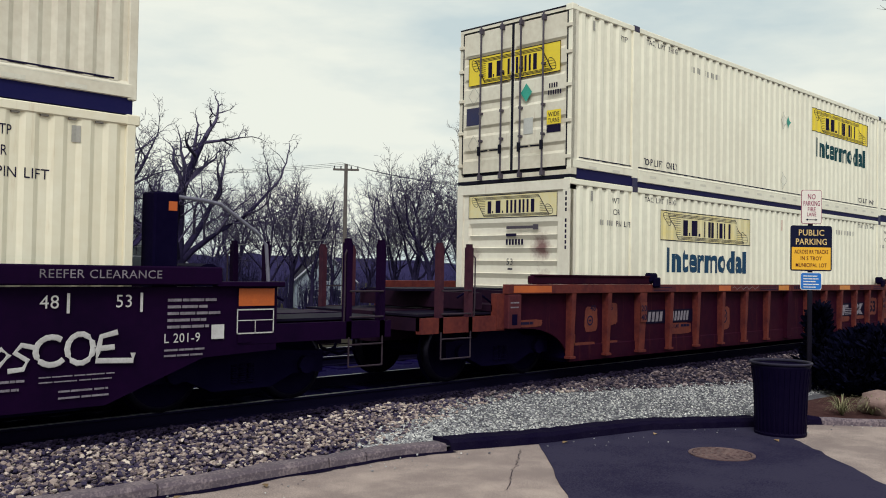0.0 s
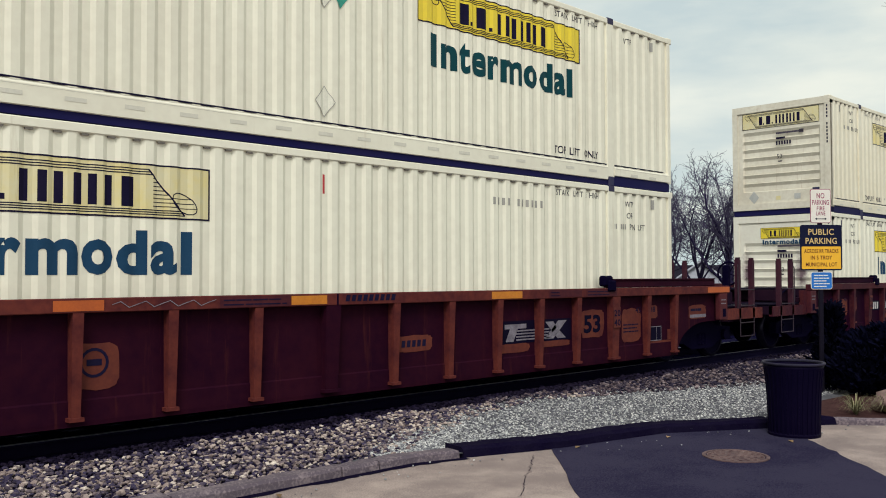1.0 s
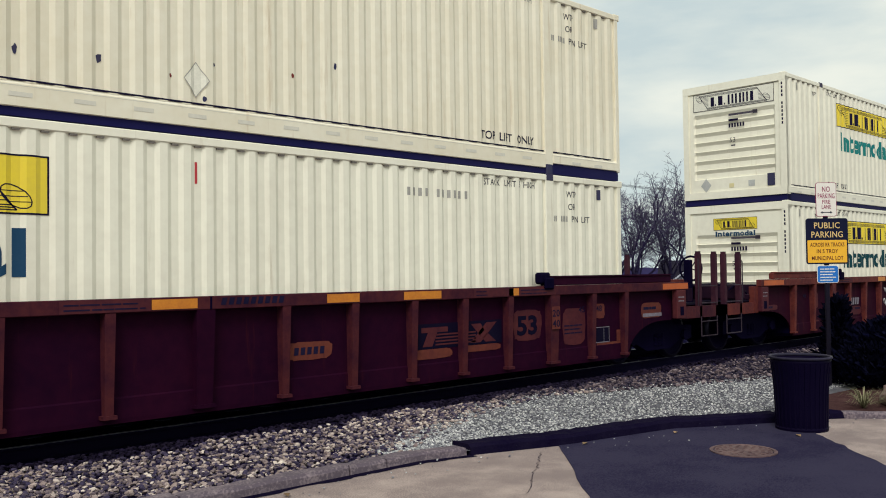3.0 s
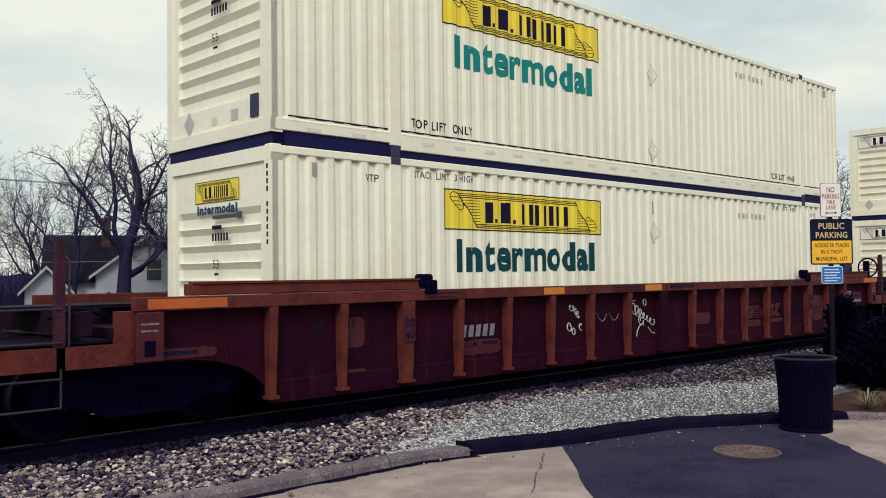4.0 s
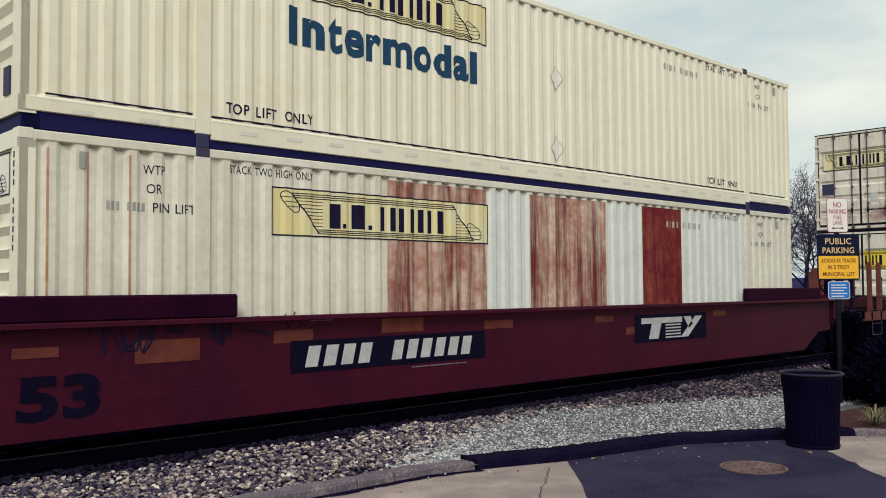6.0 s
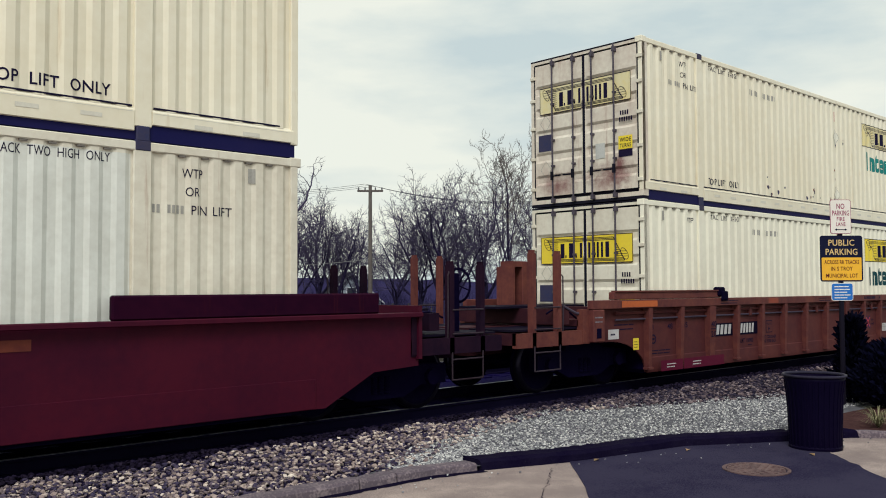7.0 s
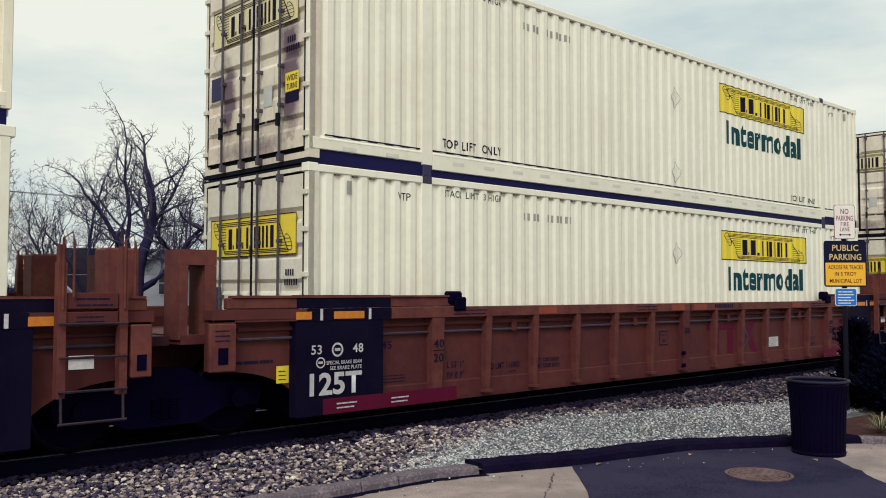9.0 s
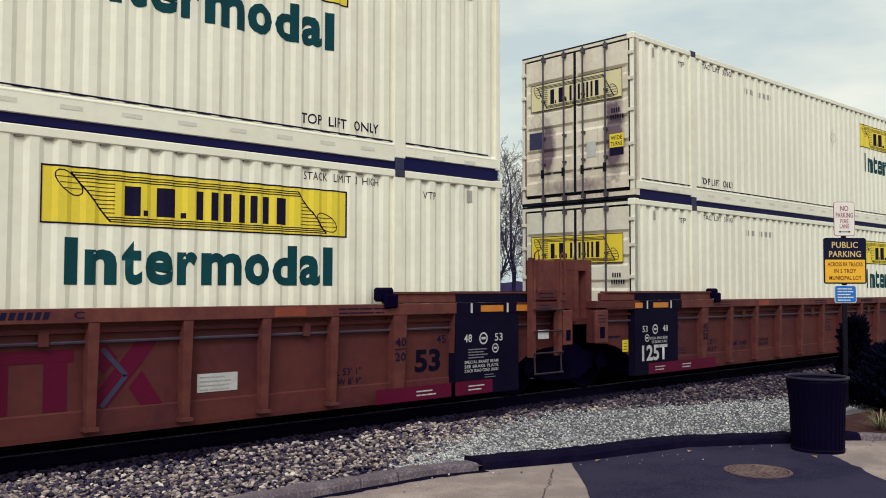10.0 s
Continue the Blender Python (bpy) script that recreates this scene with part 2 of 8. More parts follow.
M = dict(
    cream=mat("cream_paint", CREAM, 0.5, second=(0.78, 0.735, 0.60), big=0.5, fine=9, mix=0.45, bump=0.05, streak=(0.60, 0.52, 0.38), streak_at=0.62),
    cream_warm=mat("warm_cream_paint", (0.85, 0.80, 0.645), 0.5, second=(0.77, 0.70, 0.53), big=0.5, fine=9, mix=0.5, bump=0.06, streak=(0.58, 0.46, 0.30), streak_at=0.60),
    cream_worn=mat("worn_cream_paint", (0.78, 0.74, 0.62), 0.55, second=(0.62, 0.56, 0.45), big=0.8, fine=12, mix=0.6, bump=0.08, streak=(0.36, 0.20, 0.12), streak_at=0.63),
    cream_smoke=mat("smoke_stained_paint", (0.78, 0.71, 0.57), 0.55, second=(0.64, 0.54, 0.43), big=1.0, fine=12, mix=0.6, bump=0.08, streak=(0.40, 0.25, 0.20), streak_at=0.60,
                    blots=((0.66, 1.05, 0.28, 0.75, 1.2), (-0.86, 1.15, 0.30, 1.05, 1.35), (0.0, 0.28, 1.5, 0.34, 0.6)), blot_color=(0.095, 0.045, 0.085)),
    cream_rusty=mat("rust_stained_paint", (0.76, 0.71, 0.60), 0.55, second=(0.58, 0.49, 0.41), big=1.2, fine=12, mix=0.6, bump=0.1, streak=(0.36, 0.20, 0.14), streak_at=0.58,
                    blots=((0.6, 0.40, 0.9, 0.42, 0.6), (-0.6, 0.45, 0.9, 0.45, 0.65), (-0.8, 0.6, 0.25, 0.5, 0.7)), blot_color=(0.20, 0.075, 0.075)),
    nose_rust=mat("rust_patched_nose", (0.78, 0.74, 0.63), 0.55, second=(0.68, 0.62, 0.52), big=0.9, fine=12, mix=0.5, bump=0.08, streak=(0.50, 0.38, 0.27), streak_at=0.62,
                  blots=((-0.66, 1.75, 0.32, 0.35, 0.8), (-0.68, 1.05, 0.34, 0.45, 0.9), (0.9, 1.6, 0.25, 0.4, 0.5)), blot_color=(0.17, 0.07, 0.075)),
    nose_soot=mat("soot_streaked_nose", (0.80, 0.77, 0.66), 0.55, second=(0.72, 0.67, 0.57), big=0.9, fine=12, mix=0.5, bump=0.08, streak=(0.50, 0.40, 0.30), streak_at=0.64,
                  blots=((0.92, 1.45, 0.24, 0.85, 0.75), (-0.50, 1.40, 0.26, 0.85, 0.75)), blot_color=(0.10, 0.045, 0.075)),
    pocket=mat("faint_pocket", (0.74, 0.71, 0.60), 0.6, second=(0.64, 0.61, 0.52), big=9, mix=0.7, bump=0.0),
    primer=mat("grey_primer", (0.73, 0.74, 0.68), 0.6, second=(0.63, 0.63, 0.57), big=1.5, fine=12, bump=0.05),
    rust_streak=mat("streaked_rust", (0.64, 0.50, 0.39), 0.75, second=(0.33, 0.10, 0.065), big=1.6, fine=8, mix=0.5, bump=0.15, streak=(0.13, 0.012, 0.016), streak_at=0.43),
    rust_stain=mat("rust_run", (0.56, 0.36, 0.24), 0.7, second=(0.40, 0.20, 0.12), big=3, fine=20, mix=0.6, bump=0.05),
    rust=mat("rust_red", (0.15, 0.016, 0.020), 0.8, second=(0.27, 0.070, 0.055), big=2.2, fine=8, mix=0.3, bump=0.2, streak=(0.085, 0.009, 0.014), streak_at=0.50),
    roof=mat("container_roof", (0.6, 0.57, 0.48), 0.6, second=(0.45, 0.4, 0.33), big=0.6),
    # Dark rail steel, with the shade of the gap between boxes in its colour.
    gap=mat("shaded_dark_rail", (0.008, 0.008, 0.062), 0.6, second=(0.014, 0.012, 0.066), bump=0.05),
    casting=mat("blue_casting", (0.035, 0.04, 0.10), 0.55, second=(0.06, 0.05, 0.08), fine=30, bump=0.2),
    gasket=mat("door_gasket", (0.015, 0.015, 0.025), 0.8),
    rod=mat("grey_rod", (0.115, 0.100, 0.125), 0.45, 0.3, second=(0.06, 0.05, 0.07), fine=25),
    # Grey that stands for the top rail's shade inside the flutes.
    flute_shading=mat("flute_shade_grey", (0.22, 0.20, 0.18), 0.9),
    yellow=mat("yellow_panel", (0.85, 0.66, 0.035), 0.45, second=(0.77, 0.58, 0.05), big=1.0, fine=20, bump=0.04),
    yellow_old=mat("faded_yellow_panel", (0.74, 0.62, 0.26), 0.6, second=(0.72, 0.66, 0.44), big=1.5, fine=9, mix=0.6, bump=0.08, streak=(0.40, 0.30, 0.14), streak_at=0.6),
    ink=mat("black_ink", (0.010, 0.008, 0.030), 0.5, second=(0.018, 0.014, 0.040), bump=0.03),
    navy=mat("navy_ink", (0.012, 0.05, 0.11), 0.45, second=(0.02, 0.06, 0.12), bump=0.03),
    teal=mat("teal_ink", (0.008, 0.17, 0.18), 0.45, second=(0.02, 0.24, 0.21), bump=0.03),
    deep_teal=mat("deep_teal_ink", (0.004, 0.048, 0.062), 0.45, second=(0.008, 0.058, 0.070), bump=0.03),
    red_ink=mat("red_ink", (0.55, 0.05, 0.06), 0.5, bump=0.0),
    grey_ink=mat("grey_ink", (0.30, 0.29, 0.27), 0.6, second=(0.42, 0.40, 0.35), big=3, bump=0.0),
    placard=mat("grey_placard", (0.55, 0.55, 0.52), 0.5, bump=0.0),
    placard_white=mat("white_placard", (0.87, 0.84, 0.71), 0.45, bump=0.0),
    green=mat("green_placard", (0.05, 0.36, 0.27), 0.5, bump=0.0),
    stencil=mat("white_stencil", (0.5704, 0.5520, 0.5520), 0.6, second=(0.4140, 0.3864, 0.3864), big=6, fine=40, bump=0.0),
    stencil_dim=mat("faded_stencil", (0.26, 0.23, 0.27), 0.7, second=(0.12, 0.10, 0.13), big=9, fine=60, bump=0.0),
    sign_brown=mat("sign_brown", (0.12, 0.02, 0.02), 0.5, bump=0.0),
    brown=mat("dark_brown_steel", (0.0110, 0.0023, 0.0204), 0.55, second=(0.0063, 0.0018, 0.0143), big=1.2, fine=10, mix=0.5, bump=0.12, streak=(0.0173, 0.0052, 0.0177), streak_at=0.62),
    oxide=mat("oxide_brown_steel", (0.0250, 0.0033, 0.0148), 0.6, second=(0.0133, 0.0020, 0.0119), big=1.0, fine=10, mix=0.55, bump=0.15, streak=(0.0517, 0.0088, 0.0119), streak_at=0.60),
    brick_oxide=mat("brick_red_steel", (0.0325, 0.0056, 0.0141), 0.6, second=(0.0176, 0.0030, 0.0124), big=1.0, fine=10, mix=0.5, bump=0.15, streak=(0.0812, 0.0191, 0.0166), streak_at=0.58),
    # Rib and chord colours, brightened for the light that these faces catch.
    brick_rib=mat("orange_brown_rib", (0.1537, 0.0352, 0.0263), 0.6, second=(0.0733, 0.0156, 0.0192), big=3.0, fine=16, mix=0.6, bump=0.15, streak=(0.0592, 0.0136, 0.0162), streak_at=0.6),
    oxide_rib=mat("lit_worn_orange_steel", (0.0829, 0.0181, 0.0210), 0.6, second=(0.0365, 0.0073, 0.0180), big=3.0, fine=16, mix=0.6, bump=0.15, streak=(0.0242, 0.0052, 0.0160), streak_at=0.58),
    red=mat("red_oxide_steel", (0.0621, 0.0055, 0.0174), 0.55, second=(0.0355, 0.0036, 0.0155), big=0.7, fine=10, mix=0.45, bump=0.1, streak=(0.0843, 0.0157, 0.0201), streak_at=0.64),
    tan=mat("tan_brown_steel", (0.1086, 0.0311, 0.0283), 0.55, second=(0.0697, 0.0197, 0.0247), big=0.8, fine=10, mix=0.45, bump=0.1, streak=(0.0289, 0.0082, 0.0192), streak_at=0.63),
    # Tan steel lightened so that the ribs' highlights are in the colour.
    tan_rib=mat("lit_tan_steel", (0.1571, 0.0501, 0.0395), 0.55, second=(0.0904, 0.0269, 0.0296), big=2.5, fine=12, mix=0.55, bump=0.1, streak=(0.0427, 0.0139, 0.0198), streak_at=0.6),
    # Darker tan copy for the end platform, the shade put into its colour.
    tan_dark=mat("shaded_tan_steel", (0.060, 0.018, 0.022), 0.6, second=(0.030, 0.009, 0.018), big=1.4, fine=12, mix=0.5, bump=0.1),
    patch=mat("orange_touch_up", (0.1606, 0.0424, 0.0276), 0.6, second=(0.0956, 0.0234, 0.0234), big=3, fine=14, mix=0.5, bump=0.05, streak=(0.0536, 0.0132, 0.0191), streak_at=0.62),
    # Bluish tone that puts the pipe's pale highlight into its colour.
    pipe_steel=mat("dull_pipe_steel", (0.085, 0.068, 0.10), 0.5, second=(0.05, 0.038, 0.06), fine=20, bump=0.05),
    mark_blue=mat("dark_blue_mark", (0.012, 0.016, 0.12), 0.5, bump=0.0),
    post_brown=mat("rusty_post_steel", (0.0616, 0.0189, 0.0306), 0.6, second=(0.0294, 0.0091, 0.0216), big=3, fine=14, mix=0.55, bump=0.12),
    stone_dark=mat("dark_ballast_stone", (0.36, 0.33, 0.40), 0.9, second=(0.22, 0.19, 0.24), big=7, fine=60, bump=0.25, palette=STONES),
    pale_rail=mat("pale_hand_rail", (0.19, 0.185, 0.24), 0.5, second=(0.11, 0.105, 0.15), fine=25, bump=0.05),
    platform=mat("dark_platform_steel", (0.013, 0.006, 0.016), 0.6, second=(0.024, 0.009, 0.02), big=2, fine=12, bump=0.12),
    # Oily stones with the shade beside the train put into their colour.
    stone_oily_shaded=mat("shaded_oily_stone", (0.007, 0.005, 0.016), 0.9, second=(0.016, 0.012, 0.022), big=7, fine=60, bump=0.2, island=0.5),
    orange=mat("orange_patch", (0.52, 0.115, 0.022), 0.5, second=(0.40, 0.085, 0.022), big=3, bump=0.05),
    amber=mat("amber_reflector", (0.62, 0.22, 0.02), 0.35, second=(0.48, 0.15, 0.02), big=6, bump=0.02),
    repaint_bright=mat("faded_orange_repaint", (0.27, 0.052, 0.026), 0.6, second=(0.19, 0.038, 0.024), big=3, fine=14, bump=0.05),
    repaint=mat("orange_brown_repaint", (0.0966, 0.0221, 0.0252), 0.6, second=(0.0552, 0.0129, 0.0216), big=3, fine=14, bump=0.05),
    maroon=mat("maroon_label", (0.11, 0.006, 0.03), 0.5, bump=0.02),
    wagon_black=mat("black_panel", (0.005, 0.0035, 0.0155), 0.5, second=(0.008, 0.006, 0.02), big=3, bump=0.05),
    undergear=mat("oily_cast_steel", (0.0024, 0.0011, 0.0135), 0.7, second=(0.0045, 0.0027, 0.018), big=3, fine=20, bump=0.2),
    deck=mat("deck_grating", (0.011, 0.008, 0.018), 0.6, second=(0.007, 0.005, 0.016), fine=30, bump=0.2),
    bright=mat("worn_grab_iron", (0.0638, 0.0495, 0.0680), 0.5, 0.4, second=(0.0375, 0.0210, 0.0289), fine=30),
    tread=mat("wheel_rim", (0.035, 0.032, 0.05), 0.35, 0.8, second=(0.02, 0.017, 0.03), fine=20),
    rail=mat("rusty_rail", (0.008, 0.006, 0.022), 0.8, second=(0.005, 0.004, 0.018), fine=25),
    railhead=mat("polished_rail_head", (0.28, 0.28, 0.32), 0.42, 0.9, second=(0.2, 0.19, 0.22), fine=25, bump=0.03),
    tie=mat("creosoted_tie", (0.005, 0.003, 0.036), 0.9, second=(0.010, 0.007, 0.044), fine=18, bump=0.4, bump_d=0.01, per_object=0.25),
    ballast_bed=mat("ballast_dust", (0.009, 0.006, 0.03), 0.95, second=(0.026, 0.020, 0.05), big=4, fine=38, mix=0.6, bump=0.9, bump_d=0.03),
    # Oily bed; its near-black colour also holds the shade under the train.
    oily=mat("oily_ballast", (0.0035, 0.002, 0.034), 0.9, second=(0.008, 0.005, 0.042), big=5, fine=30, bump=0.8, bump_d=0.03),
    stone=mat("ballast_stone", (0.8550, 0.8370, 0.8550), 0.85, second=(0.5580, 0.5220, 0.5400), big=9, fine=60, bump=0.25, palette=STONES),
    stone_single=mat("loose_ballast_stone", (0.8550, 0.8370, 0.8550), 0.85, second=(0.5580, 0.5220, 0.5400), big=9, fine=60, bump=0.25, palette=STONES, single=True),
    pea=mat("pale_gravel_bed", (0.1700, 0.1658, 0.1805), 0.95, second=(0.0595, 0.0578, 0.0712), big=3, fine=60, mix=0.55, bump=0.9, bump_d=0.02),
    pebble=mat("pale_gravel", (0.9743, 0.9743, 1.0390), 0.9, second=(0.7433, 0.7332, 0.7874), big=20, fine=80, bump=0.15, palette=CHIPS),
    concrete=mat("tan_concrete", (0.4289, 0.3395, 0.3018), 0.9, second=(0.2276, 0.1760, 0.1663), big=1.6, fine=85, mix=0.6, bump=0.8, bump_d=0.008, grain=0.85),
    kerb=mat("kerb_concrete", (0.2304, 0.1812, 0.1941), 0.9, second=(0.1037, 0.0802, 0.1000), big=3, fine=45, mix=0.6, bump=0.5, bump_d=0.008, grain=0.9),
    asphalt=mat("asphalt_patch", (0.0179, 0.0148, 0.0386), 0.85, second=(0.0357, 0.0315, 0.0599), big=0.9, fine=90, mix=0.45, bump=0.5, bump_d=0.005, grain=1.0),
    berm=mat("black_asphalt", (0.0043, 0.0026, 0.0152), 0.9, second=(0.0093, 0.0068, 0.0208), big=4, fine=50, bump=0.7, bump_d=0.012),
    iron=mat("rusty_manhole_iron", (0.085, 0.052, 0.058), 0.65, 0.3, second=(0.20, 0.13, 0.125), big=6, fine=40, bump=0.3),
    can=mat("black_coated_steel", (0.003, 0.0018, 0.0125), 0.45, second=(0.005, 0.003, 0.015), fine=20, bump=0.05),
    can_lip=mat("worn_can_lip", (0.035, 0.032, 0.055), 0.4, second=(0.02, 0.018, 0.03), fine=20, bump=0.05),
    sign_white=mat("sign_white", (0.80, 0.76, 0.70), 0.4, second=(0.74, 0.69, 0.62), big=4, bump=0.0),
    sign_black=mat("sign_black", (0.012, 0.014, 0.04), 0.4, bump=0.0),
    sign_yellow=mat("sign_yellow", (0.85, 0.46, 0.03), 0.4, second=(0.8, 0.42, 0.03), big=4, bump=0.0),
    sign_cream=mat("sign_lettering", (0.70, 0.50, 0.22), 0.4, bump=0.0),
    sign_blue=mat("sign_blue", (0.02, 0.16, 0.55), 0.4, bump=0.0),
    sign_red=mat("sign_maroon", (0.30, 0.02, 0.10), 0.4, bump=0.0),
    post=mat("dark_sign_post", (0.014, 0.012, 0.022), 0.5, 0.4, bump=0.1),
    mulch=mat("red_mulch", (0.045, 0.020, 0.022), 0.95, second=(0.085, 0.045, 0.042), big=8, fine=50, bump=0.9, bump_d=0.02),
    rock=mat("rose_boulder", (0.27, 0.18, 0.16), 0.85, second=(0.17, 0.11, 0.10), big=5, fine=25, bump=0.5, bump_d=0.015),
    needle=mat("dark_evergreen", (0.0028, 0.0030, 0.013), 0.9, spec=0.0, second=(0.006, 0.006, 0.013), big=3, island=0.5, bump=0.0),
    grass_blade=mat("pale_grass_blade", (0.1680, 0.1680, 0.0910), 0.7, second=(0.2380, 0.2100, 0.1260), big=6, island=0.4, bump=0.0),
    bark=mat("bark", (0.0208, 0.0160, 0.0520), 0.9, second=(0.0360, 0.0288, 0.0700), big=3, fine=16, bump=0.5, bump_d=0.02),
    twig=mat("twig", (0.0522, 0.0435, 0.0924), 0.9, second=(0.0870, 0.0725, 0.1260), big=1, fine=8, bump=0.0),
    twig_pale=mat("pale_twig", (0.16, 0.135, 0.125), 0.9, second=(0.11, 0.09, 0.095), big=1, fine=8, bump=0.0),
    far_wood=mat("far_brush", (0.0396, 0.0333, 0.0989), 0.95, second=(0.0252, 0.0207, 0.0690), big=0.5, fine=3, island=0.4, bump=0.0),
    turf=mat("winter_turf", (0.04, 0.034, 0.026), 0.95, second=(0.026, 0.024, 0.02), big=0.2, fine=12, bump=0.5, bump_d=0.03),
    siding=mat("white_siding", (0.5400, 0.5490, 0.6076), 0.6, second=(0.4230, 0.4320, 0.4998), big=0.6, fine=6, bump=0.1),
    blue_siding=mat("grey_blue_siding", (0.30, 0.34, 0.40), 0.6, second=(0.24, 0.28, 0.34), big=0.6, fine=6, bump=0.1),
    shingle=mat("dark_shingle", (0.016, 0.014, 0.024), 0.85, second=(0.024, 0.021, 0.032), big=1.5, fine=12, bump=0.4, bump_d=0.01),
    brick=mat("chimney_brick", (0.13, 0.07, 0.065), 0.9, second=(0.09, 0.05, 0.05), fine=10),
    pane=mat("window_pane", (0.03, 0.035, 0.05), 0.08, bump=0.0, spec=0.8),
    pole_wood=mat("weathered_pole", (0.16, 0.14, 0.13), 0.9, second=(0.11, 0.095, 0.09), fine=14, bump=0.3),
    wire=mat("cable", (0.05, 0.05, 0.06), 0.6, bump=0.0),
    wire_pale=mat("pale_cable", (0.25, 0.24, 0.25), 0.5, bump=0.0),
    grey_tin=mat("transformer_grey", (0.13, 0.13, 0.15), 0.5, 0.3, bump=0.05),
    stick=mat("pale_stake", (0.34, 0.30, 0.24), 0.8, bump=0.1),
    leaf=mat("dry_leaf", (0.30, 0.19, 0.10), 0.8, per_object=0.4, bump=0.0),
)


# ------------------------------------------------------------ mesh helpers
def boxm(bm, x0, x1, y0, y1, z0, z1):
    """Adds a box to bm."""
    v = [bm.verts.new(p) for p in ((x0, y0, z0), (x1, y0, z0), (x1, y1, z0), (x0, y1, z0),
                                   (x0, y0, z1), (x1, y0, z1), (x1, y1, z1), (x0, y1, z1))]
    for f in ((3, 2, 1, 0), (4, 5, 6, 7), (0, 1, 5, 4), (1, 2, 6, 5), (2, 3, 7, 6), (3, 0, 4, 7)):
        bm.faces.new([v[i] for i in f])
    return v


def box(x0, x1, y0, y1, z0, z1, bevel=0.0):
    bm = bmesh.new()
    boxm(bm, x0, x1, y0, y1, z0, z1)
    if bevel:
        bmesh.ops.bevel(bm, geom=bm.edges[:], offset=bevel, segments=1, affect='EDGES', clamp_overlap=True)
    return bm


def tube(bm, points, radius, sides=8, taper=None):
    """Adds a tube along the points to bm; taper: radius at the far end."""
    pts = [Vector(p) for p in points]
    rings = []
    for i, p in enumerate(pts):
        d = (pts[min(i + 1, len(pts) - 1)] - pts[max(i - 1, 0)]).normalized()
        a = d.orthogonal().normalized()
        b = d.cross(a)
        r = radius if taper is None else radius + (taper - radius) * i / (len(pts) - 1)
        rings.append([bm.verts.new(p + (a * math.cos(k * math.tau / sides) + b * math.sin(k * math.tau / sides)) * r) for k in range(sides)])
    for r0, r1 in zip(rings, rings[1:]):
        for k in range(sides):
            bm.faces.new((r0[k], r0[(k + 1) % sides], r1[(k + 1) % sides], r1[k]))
    bm.faces.new(rings[0][::-1])
    bm.faces.new(rings[-1])
    return bm


def pipe(points, radius, sides=8, taper=None):
    return tube(bmesh.new(), points, radius, sides, taper)


def slab(outline, y0, y1):
    """A plate of that outline (x, z) from y0 to y1."""
    bm = bmesh.new()
    a = [bm.verts.new((x, y0, z)) for x, z in outline]
    b = [bm.verts.new((x, y1, z)) for x, z in outline]
    n = len(outline)
    bm.faces.new(a)
    bm.faces.new(b[::-1])
    for i in range(n):
        bm.faces.new((a[i], b[i], b[(i + 1) % n], a[(i + 1) % n]))
    bmesh.ops.recalc_face_normals(bm, faces=bm.faces[:])
    return bm


def lathe(profile, sides=24):
    """A body of revolution about z from (radius, z) pairs."""
    bm = bmesh.new()
    rings = [[bm.verts.new((r * math.cos(k * math.tau / sides), r * math.sin(k * math.tau / sides), z)) for k in range(sides)] for r, z in profile]
    for r0, r1 in zip(rings, rings[1:]):
        for k in range(sides):
            bm.faces.new((r0[k], r0[(k + 1) % sides], r1[(k + 1) % sides], r1[k]))
    return bm


def mesh_of(bm, name, material, smooth=False):
    me = bpy.data.meshes.new(name)
    bm.to_mesh(me)
    bm.free()
    me.materials.append(material)
    if smooth:
        for p in me.polygons:
            p.use_smooth = True
    return me


TINY = ("rail_groove", "lettering", "name_bar", "tick_mark", "flute_shade", "rail_pocket", "rail_seam", "small_print", "number_stencil", "logo_art", "end_logo_art", "paint_chip", "tread_studs", "brand_stencil", "blade", "foliage")


def part(name, bm, material, parent, label="", smooth=False):
    """Links a bmesh, or a mesh that is shared, as one part of a thing."""
    me = bm if isinstance(bm, bpy.types.Mesh) else mesh_of(bm, name, material, smooth)
    ob = new(name, me)
    ob.parent = parent
    if label:
        ob["label"] = label
    if name in TINY:
        ob["kind"] = "stuff"
    return ob


def thing(name, m, label, category, group="", kind=""):
    ob = new(name)
    ob.empty_display_size = 0.3
    ob.matrix_basis = m
    return tagged(ob, label, category, group, kind)


def solid(name, bm, material, label, category, group="", kind="", smooth=False):
    ob = new(name, mesh_of(bm, name, material, smooth))
    return tagged(ob, label, category, group, kind)


TEXTS = {}


def letters(body, height, width=None, bold=0.0):
    """Lettering as a bmesh in the xz plane, read from -y, its lower left corner at the origin."""
    key = (body, bold)
    if key not in TEXTS:
        cu = bpy.data.curves.new("lettering", 'FONT')
        cu.body, cu.resolution_u, cu.offset, cu.space_character = body, 3, bold, 1.09 if bold == 0.027 else 1.0 if bold > 0.02 else 1.06
        ob = bpy.data.objects.new("lettering", cu)
        scene.collection.objects.link(ob)
        me = bpy.data.meshes.new_from_object(ob.evaluated_get(bpy.context.evaluated_depsgraph_get()))
        scene.collection.objects.unlink(ob)
        bpy.data.objects.remove(ob)
        TEXTS[key] = me
    bm = bmesh.new()
    bm.from_mesh(TEXTS[key])
    xs, ys = [v.co.x for v in bm.verts], [v.co.y for v in bm.verts]
    x0, x1, y0, y1 = min(xs), max(xs), min(ys), max(ys)
    sz = height / (y1 - y0)
    sx = width / (x1 - x0) if width else sz
    for v in bm.verts:
        v.co = Vector(((v.co.x - x0) * sx, 0, (v.co.y - y0) * sz))
    return bm


